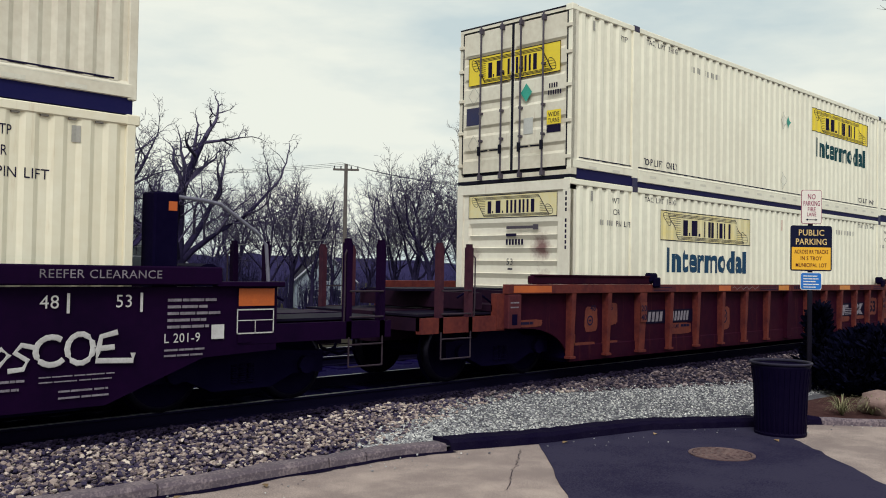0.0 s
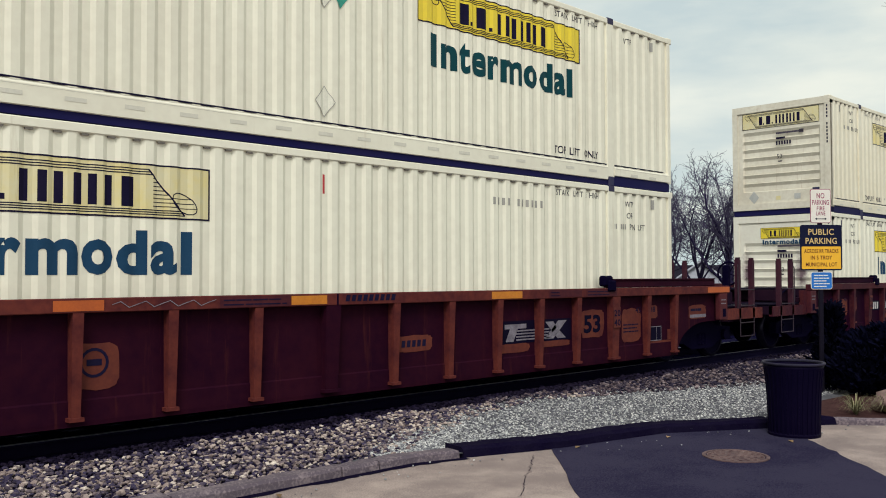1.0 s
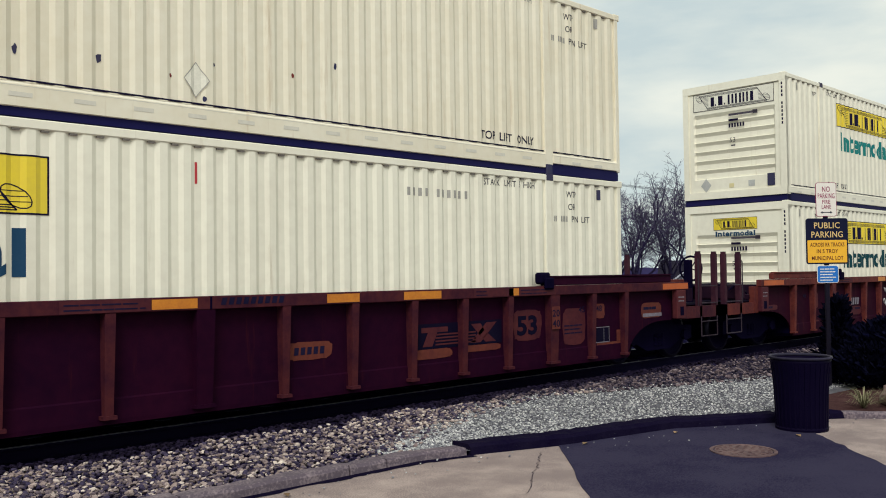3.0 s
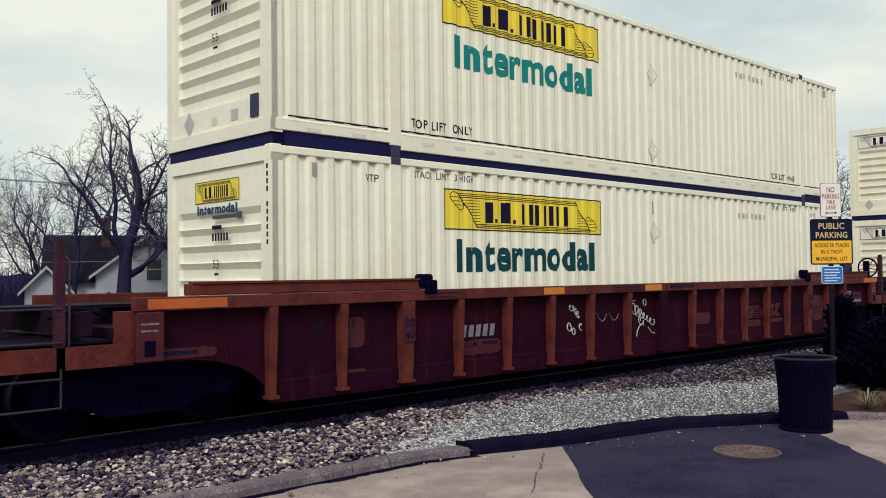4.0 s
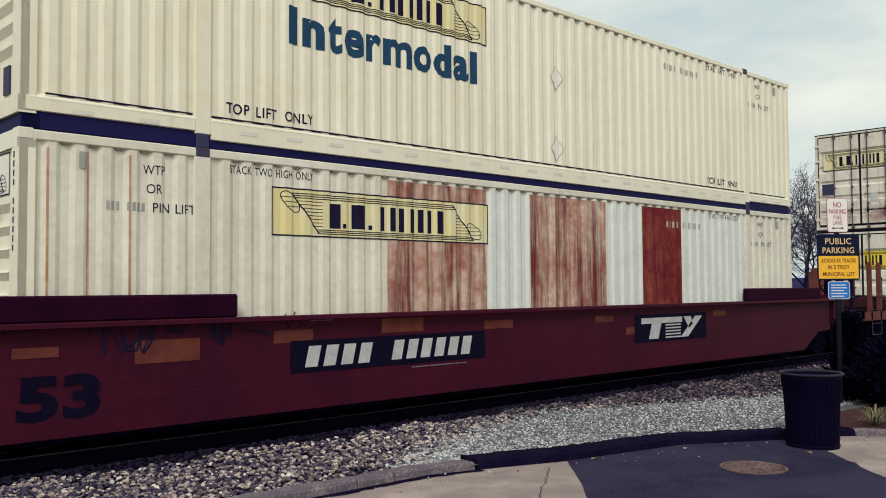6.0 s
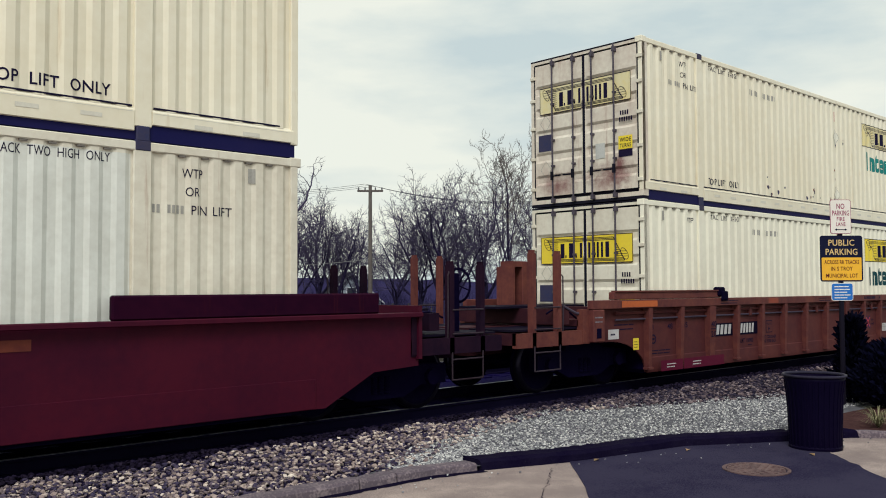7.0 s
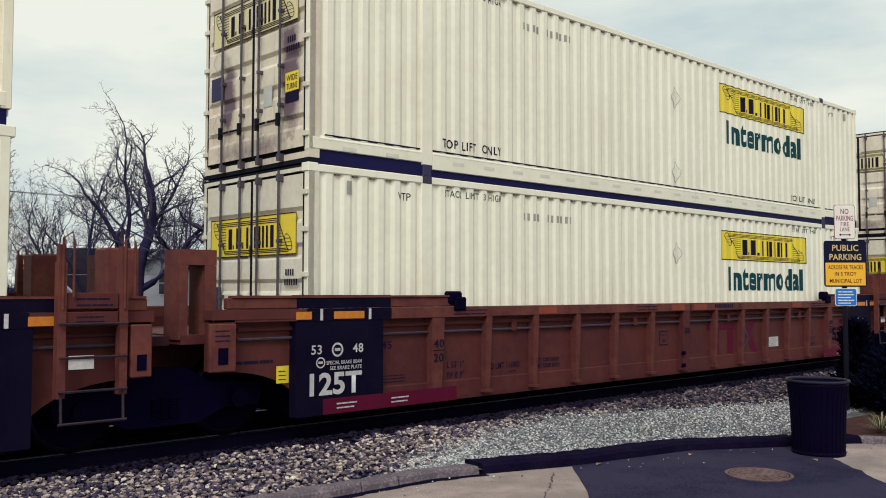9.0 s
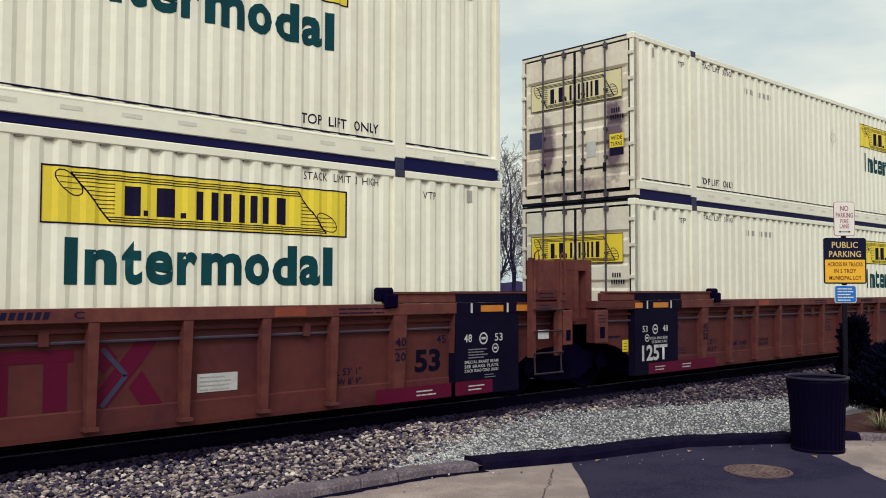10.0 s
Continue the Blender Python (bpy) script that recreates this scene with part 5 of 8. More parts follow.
def sheet(parent, name, x0, x1, z0, z1, y, paint, label=""):
    return part(name, shift(rects([(x0, x1, z0, z1)]), 0, y), M[paint], parent, label)


def leaning_bars(x0, x1, z0, z1, n, lean=0.05, fill=0.68):
    """A number that stays unread: n plain bars leaning to the right."""
    step = (x1 - x0 - lean) / n
    return merged(*[poly([(x0 + k * step, z0), (x0 + (k + fill) * step, z0), (x0 + (k + fill) * step + lean, z1), (x0 + k * step + lean, z1)]) for k in range(n)])


def blotch(x0, x1, z0, z1, seed, rough=0.10):
    """A rolled-on patch of paint: a rectangle with soft corners and an uneven edge."""
    r2 = random.Random(seed)
    cx, cz, n = (x0 + x1) / 2, (z0 + z1) / 2, 28
    pts = []
    for k in range(n):
        c, d = math.cos(k * math.tau / n), math.sin(k * math.tau / n)
        f = 1 - rough * r2.random()
        pts.append((cx + (x1 - x0) / 2 * f * math.copysign(abs(c) ** 0.4, c), cz + (z1 - z0) / 2 * f * math.copysign(abs(d) ** 0.4, d)))
    return poly(pts)


def ring_mark(cx, cz, r0, r1):
    """A round stencil: a ring with a small bar inside."""
    bm = bmesh.new()
    for k in range(18):
        a0, a1 = k * math.tau / 18, (k + 1) * math.tau / 18
        bm.faces.new([bm.verts.new((cx + q * math.cos(a), 0, cz + q * math.sin(a))) for q, a in ((r0, a0), (r1, a0), (r1, a1), (r0, a1))])
    return merged(bm, rects([(cx - r0 * 0.65, cx + r0 * 0.65, cz - r0 * 0.25, cz + r0 * 0.3)]))


def spray(parent, lines, y, r, paint, label):
    """Spray-painted strokes along lists of (x, z)."""
    for line in lines:
        bm = pipe([(x, y, z) for x, z in line], r, 5)
        for v in bm.verts:
            v.co.y = y + (v.co.y - y) * 0.3
        part("graffiti", bm, M[paint], parent, label)


def red_marks(w):
    """Stencils and touched-up paint on the smooth red wagon."""
    y = WALL - 0.036
    part("side_ledge", box(-0.2, BOX_L + 0.2, WALL - 0.044, WALL - 0.03, 0.245, 0.60, 0.004), M["red"], w, "slightly proud lower side plate")
    for a, b, z0, z1 in ((-0.06, 0.37, 1.03, 1.13), (1.13, 1.86, 0.91, 1.15), (2.79, 3.34, 1.04, 1.19), (4.40, 5.12, 1.10, 1.28), (6.29, 6.9, 1.08, 1.20), (8.9, 9.4, 1.09, 1.19), (9.75, 10.1, 0.86, 0.98), (12.6, 13.1, 1.10, 1.21), (-1.05, -0.35, 1.02, 1.16)):
        sheet(w, "repaint_patch", a, b, z0, z1, y, "patch", "orange-brown touched-up rectangle")
    pan = sheet(w, "number_panel", 3.02, 6.30, 0.68, 1.06, y - 0.001, "wagon_black", "black reporting panel with white bars")
    part("number_stencil", shift(merged(leaning_bars(3.22, 4.34, 0.74, 0.99, 4, 0.06), leaning_bars(4.56, 6.12, 0.75, 1.00, 6, 0.06)), 0, y - 0.004), M["stencil"], pan)
    pan = sheet(w, "number_panel", 10.0, 12.35, 0.70, 1.18, y - 0.001, "wagon_black", "black brand panel with pale striped shapes")
    part("brand_stencil", shift(merged(rects([(10.2, 11.5, 1.02, 1.12)] + [(10.95, 11.45, 0.75 + 0.055 * i, 0.775 + 0.055 * i) for i in range(5)]),
                                       poly([(10.42, 0.75), (10.72, 0.75), (10.82, 1.02), (10.52, 1.02)]), poly([(11.45, 0.75), (11.70, 0.75), (12.2, 1.12), (11.95, 1.12)]), poly([(11.55, 1.12), (11.8, 1.12), (11.86, 0.98), (11.74, 0.90)])), 0, y - 0.004), M["stencil"], pan)
    label_on(w, "53", -0.02, 0.78, 0.42, 0.86, y - 0.010, "wagon_black", 0.04, "large black 53")
    for a, q in ((-0.09, "53"), (0.70, "48"), (1.16, "45"), (1.96, "40")):
        sheet(w, "tick_mark", a - 0.05, a - 0.02, 1.26, 1.42, y - 0.002, "ink")
        label_on(w, q, a, a + 0.17, 1.29, 1.41, y - 0.003, "ink", 0.01)
    label_on(w, "20", 1.96, 2.13, 1.15, 1.26, y - 0.003, "ink", 0.01)
    part("small_print", shift(merged(bars(3.3, 3.7, 1.28, 1.35, 2, 3, 0.5), bars(4.9, 6.0, 0.62, 0.66, 1, 6, 0.5)), 0, y - 0.012), M["stencil_dim"], w)
    def wave(x0, x1, z, amp, n, k):
        return [(x0 + (x1 - x0) * i / n + 0.05 * math.sin(i * k), z + amp * math.sin(i * k * 1.31 + x0)) for i in range(n + 1)]
    spray(w, [wave(0.72, 1.32, 1.16, 0.14, 18, 1.1), [(1.0, 1.06), (1.25, 1.22), (1.36, 1.34), (1.30, 1.12), (1.22, 1.02)], wave(1.45, 1.72, 1.27, 0.10, 12, 1.6), wave(1.40, 1.58, 1.44, 0.03, 10, 1.8),
              wave(2.0, 2.22, 1.20, 0.14, 12, 1.3), [(2.2, 1.33), (2.6, 1.36), (2.34, 1.22), (2.62, 1.20), (2.72, 1.15)], [(2.88, 1.28), (2.95, 1.38), (2.99, 1.22), (3.08, 1.40), (3.16, 1.26), (3.22, 1.24)]], y - 0.003, 0.013, "ink", "thin black spray scribbles")


def tan_marks(w, o):
    """Black end panels, stencils, labels and repaint on the tan wagons."""
    y, yo, yc = WALL - 0.006, OUT - 0.006, OUT - 0.004
    number = o.get("number")
    for a in ((4.16, 7.60, 11.46) if number else (4.00, 7.58, 8.32, 12.2)):
        sheet(w, "repaint_patch", a, a + 0.43, 1.345, 1.45, yc, "repaint_bright", "faded orange rectangle on the chord")
    sheet(w, "chord_joint", 8.20, 8.225, 1.328, 1.468, yc, "undergear")
    for a, b, q in ((2.25, 3.05, 7), (6.54, 7.36, 8), (13.1, 13.95, 9)):
        part("small_print", shift(bars(a, b, 1.35, 1.45, 2, q, 0.5), 0, yc), M["ink"], w)
    part("number_stencil", shift(leaning_bars(9.04, 9.75, 1.37, 1.44, 9, 0.02), 0, yc), M["ink"], w)
    label_on(w, "A" if number else "C", 9.95, 10.05, 1.37, 1.44, yc, "ink")
    for a, b, back in (((-0.28, 1.02, False),) if o.get("black_l") else ()) + (((15.06, 16.33, True),) if o.get("black_r") else ()):
        bp = part("black_panel", box(a, b, OUT - 0.003, WALL, 0.21, 1.324), M["wagon_black"], w, "black end panel with white stencils")
        part("black_chord_band", box(a + 0.02, b + 0.13 if not back else b + 0.30, OUT - 0.008, OUT, 1.326, 1.472), M["wagon_black"], w)
        part("black_guide_rail", box(a + 0.02, b + 0.13 if not back else b + 0.30, OUT + 0.008, OUT + 0.125, 1.474, 1.63), M["wagon_black"], w)
        c0 = 15.20 if back else -0.09
        yb = OUT - 0.012
        label_on(bp, "48" if back else "53", c0 + 0.02, c0 + 0.17, 0.93, 1.04, yo, "stencil")
        label_on(bp, "53" if back else "48", c0 + 0.63, c0 + 0.79, 0.93, 1.04, yo, "stencil")
        part("stencil_ring", shift(ring_mark(c0 + 0.40, 0.975, 0.062, 0.085), 0, yo), M["stencil"], bp)
        part("stencil_ring", shift(ring_mark(c0 + (0.64 if back else 0.155), 0.83, 0.05, 0.066), 0, yo), M["stencil"], bp)
        if back:
            part("small_print", shift(bars(c0 + 0.10, c0 + 0.50, 0.70, 0.85, 4, 4, 0.6), 0, yo), M["stencil_dim"], bp)
            for q, z in (("SPECIAL BRAKE BEAM", 0.635), ("SEE BRAKE PLATE", 0.575), ("2 INCH TREAD COND. SHOES", 0.515)):
                label_on(bp, q, c0 + 0.03, c0 + 0.70, z, z + 0.042, yo, "stencil", 0.01)
            part("small_print", shift(bars(c0 + 0.42, c0 + 0.66, 0.42, 0.49, 2, 6, 0.5), 0, yo), M["stencil_dim"], bp)
        else:
            for q, z, w0 in (("SPECIAL BRAKE BEAM", 0.80, 0.24), ("SEE BRAKE PLATE", 0.735, 0.29)):
                label_on(bp, q, c0 + w0, c0 + 0.77, z, z + 0.045, yo, "stencil", 0.01)
            label_on(bp, "125T", c0, c0 + 0.77, 0.44, 0.71, yo, "stencil", 0.03, "white 125T")
        part("reflector", shift(rects([(c0 + 0.34, c0 + 0.80, 1.345, 1.435)]), 0, yb), M["amber"], bp)
        part("reflector", shift(rects([(c0 - 0.20, c0 + 0.02, 1.345, 1.435)]) if not back else rects([(c0 + 1.08, c0 + 1.38, 1.345, 1.435)]), 0, yb), M["amber"], bp)
        for q in (0.24, 0.97):
            sheet(bp, "white_reflector", c0 + q - 0.10, c0 + q - 0.06, 1.33, 1.465, yb, "stencil")
    right = ((13.68, 15.05, 14.35, 14.75), (14.98, 15.78, 15.30, 15.66)) if o.get("black_r") else ()
    left = ((0.10, 0.93, 0.30, 0.66), (0.93, 1.78, 1.15, 1.50), (1.78, 2.30, 0, 0)) if not number else ((0.17, 0.88, 0.35, 0.70), (0.91, 1.78, 1.2, 1.55), (1.78, 2.32, 0, 0))
    for a, b, t0, t1 in left + right:
        lab = sheet(w, "jack_label", a, b, 0.215, 0.40, OUT - 0.007, "maroon", "maroon warning label")
        if t1:
            part("small_print", shift(bars(t0, t1, 0.26, 0.36, 2, int(a * 10), 0.55), 0, OUT - 0.010), M["stencil"], lab)
    for a in (1.98, 14.09):
        label_on(w, "40", a - 0.09, a + 0.09, 0.93, 1.04, OUT - 0.002, "ink")
        label_on(w, "20", a - 0.09, a + 0.09, 0.74, 0.85, OUT + 0.006, "ink")
        sheet(w, "tick_mark", a - 0.10, a + 0.10, 0.885, 0.90, OUT + 0.004, "ink")
    label_on(w, "45", 1.10, 1.27, 0.94, 1.04, y, "ink")
    label_on(w, "45", 14.83, 15.0, 0.93, 1.04, y, "ink")
    label_on(w, "53", 14.44, 14.90, 0.56, 0.86, y, "wagon_black", 0.035, "large black 53")
    label_on(w, "L 53' 1\"", 13.17, 13.55, 0.60, 0.69, y, "ink")
    label_on(w, "IW 8' 9\"", 13.17, 13.55, 0.485, 0.565, y, "ink")
    fx, fz = (4.28, 0.73) if number else (7.39, 0.73)
    fl = sheet(w, "plate", fx, fx + 0.27, fz, fz + 0.25, y, "ink", "outlined plate mark")
    sheet(fl, "plate_field", fx + 0.015, fx + 0.255, fz + 0.015, fz + 0.235, y - 0.002, "tan")
    label_on(fl, "PLATE", fx + 0.05, fx + 0.22, fz + 0.16, fz + 0.20, y - 0.004, "ink")
    label_on(fl, "H", fx + 0.09, fx + 0.18, fz + 0.04, fz + 0.12, y - 0.004, "ink", 0.03)
    lx = 4.13 if number else 4.06
    label_on(w, "20 FT CONTAINER", lx, lx + 0.58, 0.61, 0.675, y, "ink", 0.02)
    label_on(w, "LIMIT 52500 EACH", lx, lx + 0.58, 0.525, 0.59, y, "ink", 0.02)
    label_on(w, "LD LMT 116900", 3.06, 3.72, 0.565, 0.655, y, "ink", 0.012)
    part("small_print", shift(bars(3.47, 3.70, 0.505, 0.535, 1, 3, 0.7), 0, y - 0.02), M["ink"], w)
    label_on(w, "20", 8.01, 8.17, 0.93, 1.03, OUT - 0.002, "ink")
    for z in (0.33, 0.55):
        part("bolt", box(7.95, 8.02, OUT - 0.02, OUT + 0.05, z, z + 0.06, 0.012), M["undergear"], w)
    dp = sheet(w, "data_plate", 10.30 if number else 11.32, 10.79 if number else 11.81, 0.54, 0.74, y, "stencil", "white data plate with rows of print")
    part("small_print", shift(bars(10.33 if number else 11.35, 10.77 if number else 11.79, 0.55, 0.73, 4, 12, 0.5), 0, y - 0.003), M["grey_ink"], dp)
    if number:
        pan = sheet(w, "number_panel", 2.20, 3.92, 0.73, 0.98, y - 0.001, "wagon_black", "black panel with white reporting bars")
        part("number_stencil", shift(merged(leaning_bars(2.28, 2.90, 0.765, 0.95, 4, 0.03), leaning_bars(3.09, 3.80, 0.765, 0.95, 6, 0.03)), 0, y - 0.004), M["stencil"], pan)
        cross = bmesh.new()
        stroke(cross, (9.46, 0.66), (9.70, 0.93), 0.085)
        stroke(cross, (9.46, 0.93), (9.70, 0.66), 0.085)
        xm = part("cross_mark", shift(cross, 0, y), M["mark_blue"], w, "blue-edged red crossed mark")
        red = bmesh.new()
        stroke(red, (9.475, 0.68), (9.685, 0.91), 0.040)
        stroke(red, (9.475, 0.91), (9.685, 0.68), 0.040)
        part("cross_core", shift(red, 0, y - 0.004), M["red_ink"], xm)
        label_on(w, "any", 9.78, 9.93, 0.805, 0.865, y, "ink", 0.02)
        label_on(w, "road", 9.75, 9.94, 0.725, 0.79, y, "ink", 0.02)
        label_on(w, "53", 0.02, 0.16, 0.93, 1.03, y, "ink")
        label_on(w, "48", 0.60, 0.77, 0.93, 1.03, y, "ink")
        part("stencil_ring", shift(ring_mark(0.15, 0.77, 0.06, 0.085), 0, y), M["ink"], w)
        part("small_print", shift(merged(bars(0.10, 0.75, 0.50, 0.60, 2, 5, 0.5), bars(-1.0, -0.35, 0.95, 1.10, 2, 11, 0.45)), 0, y), M["ink"], w)
        part("brake_box", merged(box(-1.14, -0.92, 0.55, 0.95, 1.05, 2.16, 0.012), box(-1.40, -1.14, 0.85, 0.95, 1.05, 2.06), box(-1.40, -1.14, 0.55, 0.85, 2.06, 2.16), box(-1.40, -1.34, 0.55, 0.85, 1.05, 2.06)), M["tan_rib"], w, "tan upright equipment box on the end platform")
        part("hand_rail", pipe([(-2.45, -1.30, 1.46), (-2.30, -1.30, 1.40), (-1.95, -1.30, 1.27), (-1.74, -1.34, 1.25)], 0.022, 6), M["pipe_steel"], w, "dull bent hand rail")
        sheet(w, "repaint_patch", -0.96, 0.09, 1.345, 1.45, OUT - 0.006, "orange", "bright orange repaint on the chord")
    else:
        part("small_print", shift(merged(bars(1.08, 1.55, 0.50, 0.62, 3, 5, 0.45), bars(-1.05, -0.40, 0.84, 0.92, 1, 11, 0.6)), 0, y), M["ink"], w)
        label_on(w, "L 53' 1\"", 2.25, 2.57, 0.63, 0.72, y, "ink")
        label_on(w, "IW 8' 9\"", 2.25, 2.57, 0.49, 0.58, y, "ink")
    if o.get("big_mark"):
        bm = rects([(8.96, 10.0, 0.95, 1.07), (9.18, 9.40, 0.48, 0.948), (9.72, 9.94, 0.48, 0.948)])
        bm = merged(bm, poly([(10.10, 0.47), (10.34, 0.47), (10.90, 1.16), (10.66, 1.16)]), poly([(10.56, 0.66), (10.70, 0.82), (10.93, 0.47), (10.69, 0.47)]), poly([(10.10, 1.10), (10.34, 1.10), (10.44, 0.96), (10.30, 0.80)]))
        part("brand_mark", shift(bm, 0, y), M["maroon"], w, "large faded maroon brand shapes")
        ch = bmesh.new()
        stroke(ch, (10.28, 1.06), (10.53, 0.78), 0.05)
        stroke(ch, (10.53, 0.78), (10.28, 0.48), 0.05)
        part("brand_chevron", shift(ch, 0, y - 0.004), M["casting"], w, "dark chevron across the brand shapes")
    yt = part("yellow_tag", shift(rects([(-0.46, -0.29, 0.61, 0.81)]), 0, WALL - 0.004), M["yellow"], w, "small yellow tag")
    part("small_print", shift(bars(-0.43, -0.32, 0.64, 0.78, 3, 2, 0.4), 0, WALL - 0.007), M["ink"], yt)
    wt = sheet(w, "white_tag", -1.36, -1.07, 0.83, 0.99, OUT - 0.014, "stencil", "small white plate with dark print") if number else None
    if wt:
        part("small_print", shift(bars(-1.30, -1.12, 0.88, 0.95, 1, 3, 0.6), 0, OUT - 0.017), M["ink"], wt)


def oxide_marks(w, o):
    """Reflectors, stencils and rolled-on touch-up paint on the rust-brown wagons."""
    y, yc, seed = WALL - 0.006, OUT - 0.004, o["seed"]
    strong = "patch" if seed < 3 else "repaint"
    for a, b, paint in ((-1.62, -0.70, "orange"), (BOX_L + 0.98, BOX_L + 1.84, "orange"), (4.72, 5.22, "amber" if seed == 3 else "orange"), (7.46, 7.98, "amber"), (10.94, 11.62, "amber" if seed < 3 else "repaint"), (12.64, 13.10, "repaint")) + (((9.7, 10.2, "amber"), (13.0, 13.6, "amber")) if seed == 2 else ()):
        sheet(w, "reflector", a, b, 1.345, 1.45, yc, paint, "amber reflective strip")
    sheet(w, "chord_joint", 8.13, 8.155, 1.328, 1.468, yc, "undergear")
    for a, b, q in ((2.28, 3.02, 1), (6.56, 7.41, 2), (12.30, 12.60, 3), (13.26, 14.05, 4)):
        lab = sheet(w, "repaint_patch", a - 0.04, b + 0.04, 1.335, 1.46, yc - 0.001, "repaint", "orange-brown lettered rectangle")
        part("small_print", shift(bars(a, b, 1.35, 1.45, 2, q, 0.5), 0, yc - 0.004), M["ink"], lab)
    part("number_stencil", shift(leaning_bars(8.26, 9.12, 1.37, 1.45, 9, 0.02), 0, yc), M["ink"], w)
    # touch-up paint
    spots = ((-1.50, -0.74, 0.80, 0.92), (-0.12, 0.12, 0.43, 0.68), (-0.12, 0.10, 0.95, 1.14), (0.36, 0.74, 0.66, 1.10), (0.98, 1.34, 0.76, 1.15), (-0.14, 0.68, 0.43, 0.505), (0.85, 1.36, 0.43, 0.50), (4.95, 5.45, 0.54, 1.02),
             (9.20, 9.88, 0.66, 0.89), (11.2, 11.95, 0.52, 0.66), (12.15, 12.95, 0.56, 0.66), (13.22, 13.90, 0.64, 1.13), (14.40, 15.02, 0.50, 1.12), (15.25, 15.55, 0.90, 1.15), (15.28, 16.02, 0.43, 0.50), (16.62, 17.3, 0.84, 1.12), (3.0, 3.9, 0.52, 0.74))
    for k, (a, b, z0, z1) in enumerate(spots):
        if seed == 3 and k in (1, 2, 3, 5, 7, 11):
            continue
        part("repaint_patch", shift(blotch(a, b, z0, z1, 40 * seed + k), 0, y), M[strong if k not in (11, 12, 7) or seed == 1 else "repaint"], w, "orange-brown touched-up patch")
    for q, a in (("53", -0.10), ("48", 0.52), ("45", 1.02), ("45", 14.83), ("48", 15.30)):
        label_on(w, q, a, a + 0.16, 1.02, 1.12, y - 0.004, "ink")
    if seed < 3:
        part("stencil_ring", shift(ring_mark(5.18, 0.82, 0.12, 0.15), 0, y - 0.004), M["ink"], w)
        part("stencil_ring", shift(ring_mark(0.52, 0.86, 0.06, 0.085), 0, y - 0.004), M["ink"], w)
        part("number_stencil", shift(leaning_bars(9.30, 9.78, 0.73, 0.82, 5, 0.01), 0, y - 0.004), M["ink"], w)
    for a in (1.95, 14.06):
        sheet(w, "repaint_patch", a - 0.07, a + 0.13, 0.80, 1.15, OUT - 0.001, strong, "orange lettering ground on the rib")
        label_on(w, "20", a - 0.06, a + 0.12, 0.99, 1.10, OUT - 0.004, "ink", 0.02)
        label_on(w, "40", a - 0.06, a + 0.12, 0.83, 0.94, OUT - 0.004, "ink", 0.02)
    # number, load limit
    if seed < 3:
        pan = sheet(w, "number_panel", 2.18, 4.0, 0.75, 1.00, y - 0.003, "wagon_black", "black reporting panel with white bars")
        part("number_stencil", shift(merged(leaning_bars(2.30, 2.86, 0.785, 0.965, 4, 0.03), leaning_bars(3.12, 3.80, 0.785, 0.965, 6, 0.03)), 0, y - 0.006), M["stencil" if seed == 2 else "stencil_dim"], pan)
    else:
        part("number_stencil", shift(leaning_bars(2.9, 3.8, 0.78, 0.95, 6, 0.03), 0, y - 0.006), M["stencil_dim"], w)
    label_on(w, "LD LMT", 3.10, 3.42, 0.64, 0.72, y - 0.004, "ink", 0.012)
    part("small_print", shift(merged(bars(3.48, 3.85, 0.645, 0.715, 1, 5, 0.9), bars(-1.42, -0.90, 0.83, 0.90, 1, 9, 0.8), bars(16.7, 17.25, 0.98, 1.06, 1, 8, 0.8), bars(14.45, 14.95, 0.68, 0.86, 3, 6, 0.55)), 0, y - 0.004), M["ink"], w)
    sheet(w, "white_tag", 16.68, 17.28, 0.87, 0.93, y - 0.003, "stencil_dim")
    # striped brand panel across a rib
    pan = sheet(w, "brand_panel", 11.20, 12.97, 0.66, 1.00, y, "wagon_black" if seed != 3 else "oxide", "dark brand panel with striped shapes")
    shapes_ = merged(rects([(11.36, 11.86, 0.88, 0.95)] + [(11.62, 12.42, 0.70 + 0.045 * i, 0.722 + 0.045 * i) for i in range(4)]), poly([(11.38, 0.69), (11.56, 0.69), (11.66, 0.88), (11.48, 0.88)]),
                     poly([(12.30, 0.69), (12.52, 0.69), (12.86, 0.97), (12.64, 0.97)]), poly([(12.32, 0.96), (12.52, 0.96), (12.60, 0.86), (12.50, 0.79)]), poly([(12.66, 0.82), (12.84, 0.69), (12.62, 0.69), (12.56, 0.74)]))
    part("brand_stencil", shift(shapes_, 0, y - 0.003), M["stencil_dim" if seed == 1 else "repaint"], pan)
    label_on(w, "53", 13.31, 13.78, 0.73, 1.03, y - 0.004, "wagon_black", 0.035, "large black 53")
    if seed < 3:
        nb = sheet(w, "notice_plate", 15.27, 15.66, 0.50, 0.76, y - 0.002, "wagon_black", "black notice with white frame")
        part("notice_frame", shift(rects([(15.27, 15.66, 0.50, 0.512), (15.27, 15.66, 0.748, 0.76), (15.27, 15.282, 0.512, 0.748), (15.648, 15.66, 0.512, 0.748), (15.50, 15.51, 0.512, 0.748)]), 0, y - 0.005), M["stencil_dim"], nb)
        sheet(w, "white_tag", 15.87, 16.08, 0.50, 0.69, y - 0.003, "patch")
    if seed == 2:
        spray(w, [[(-1.02, 0.84), (-1.0, 1.0), (-0.99, 1.12), (-0.92, 1.18), (-0.86, 1.12), (-0.90, 1.03), (-0.99, 1.02)]], y - 0.005, 0.011, "stencil_dim", "pale spray-painted squiggle")
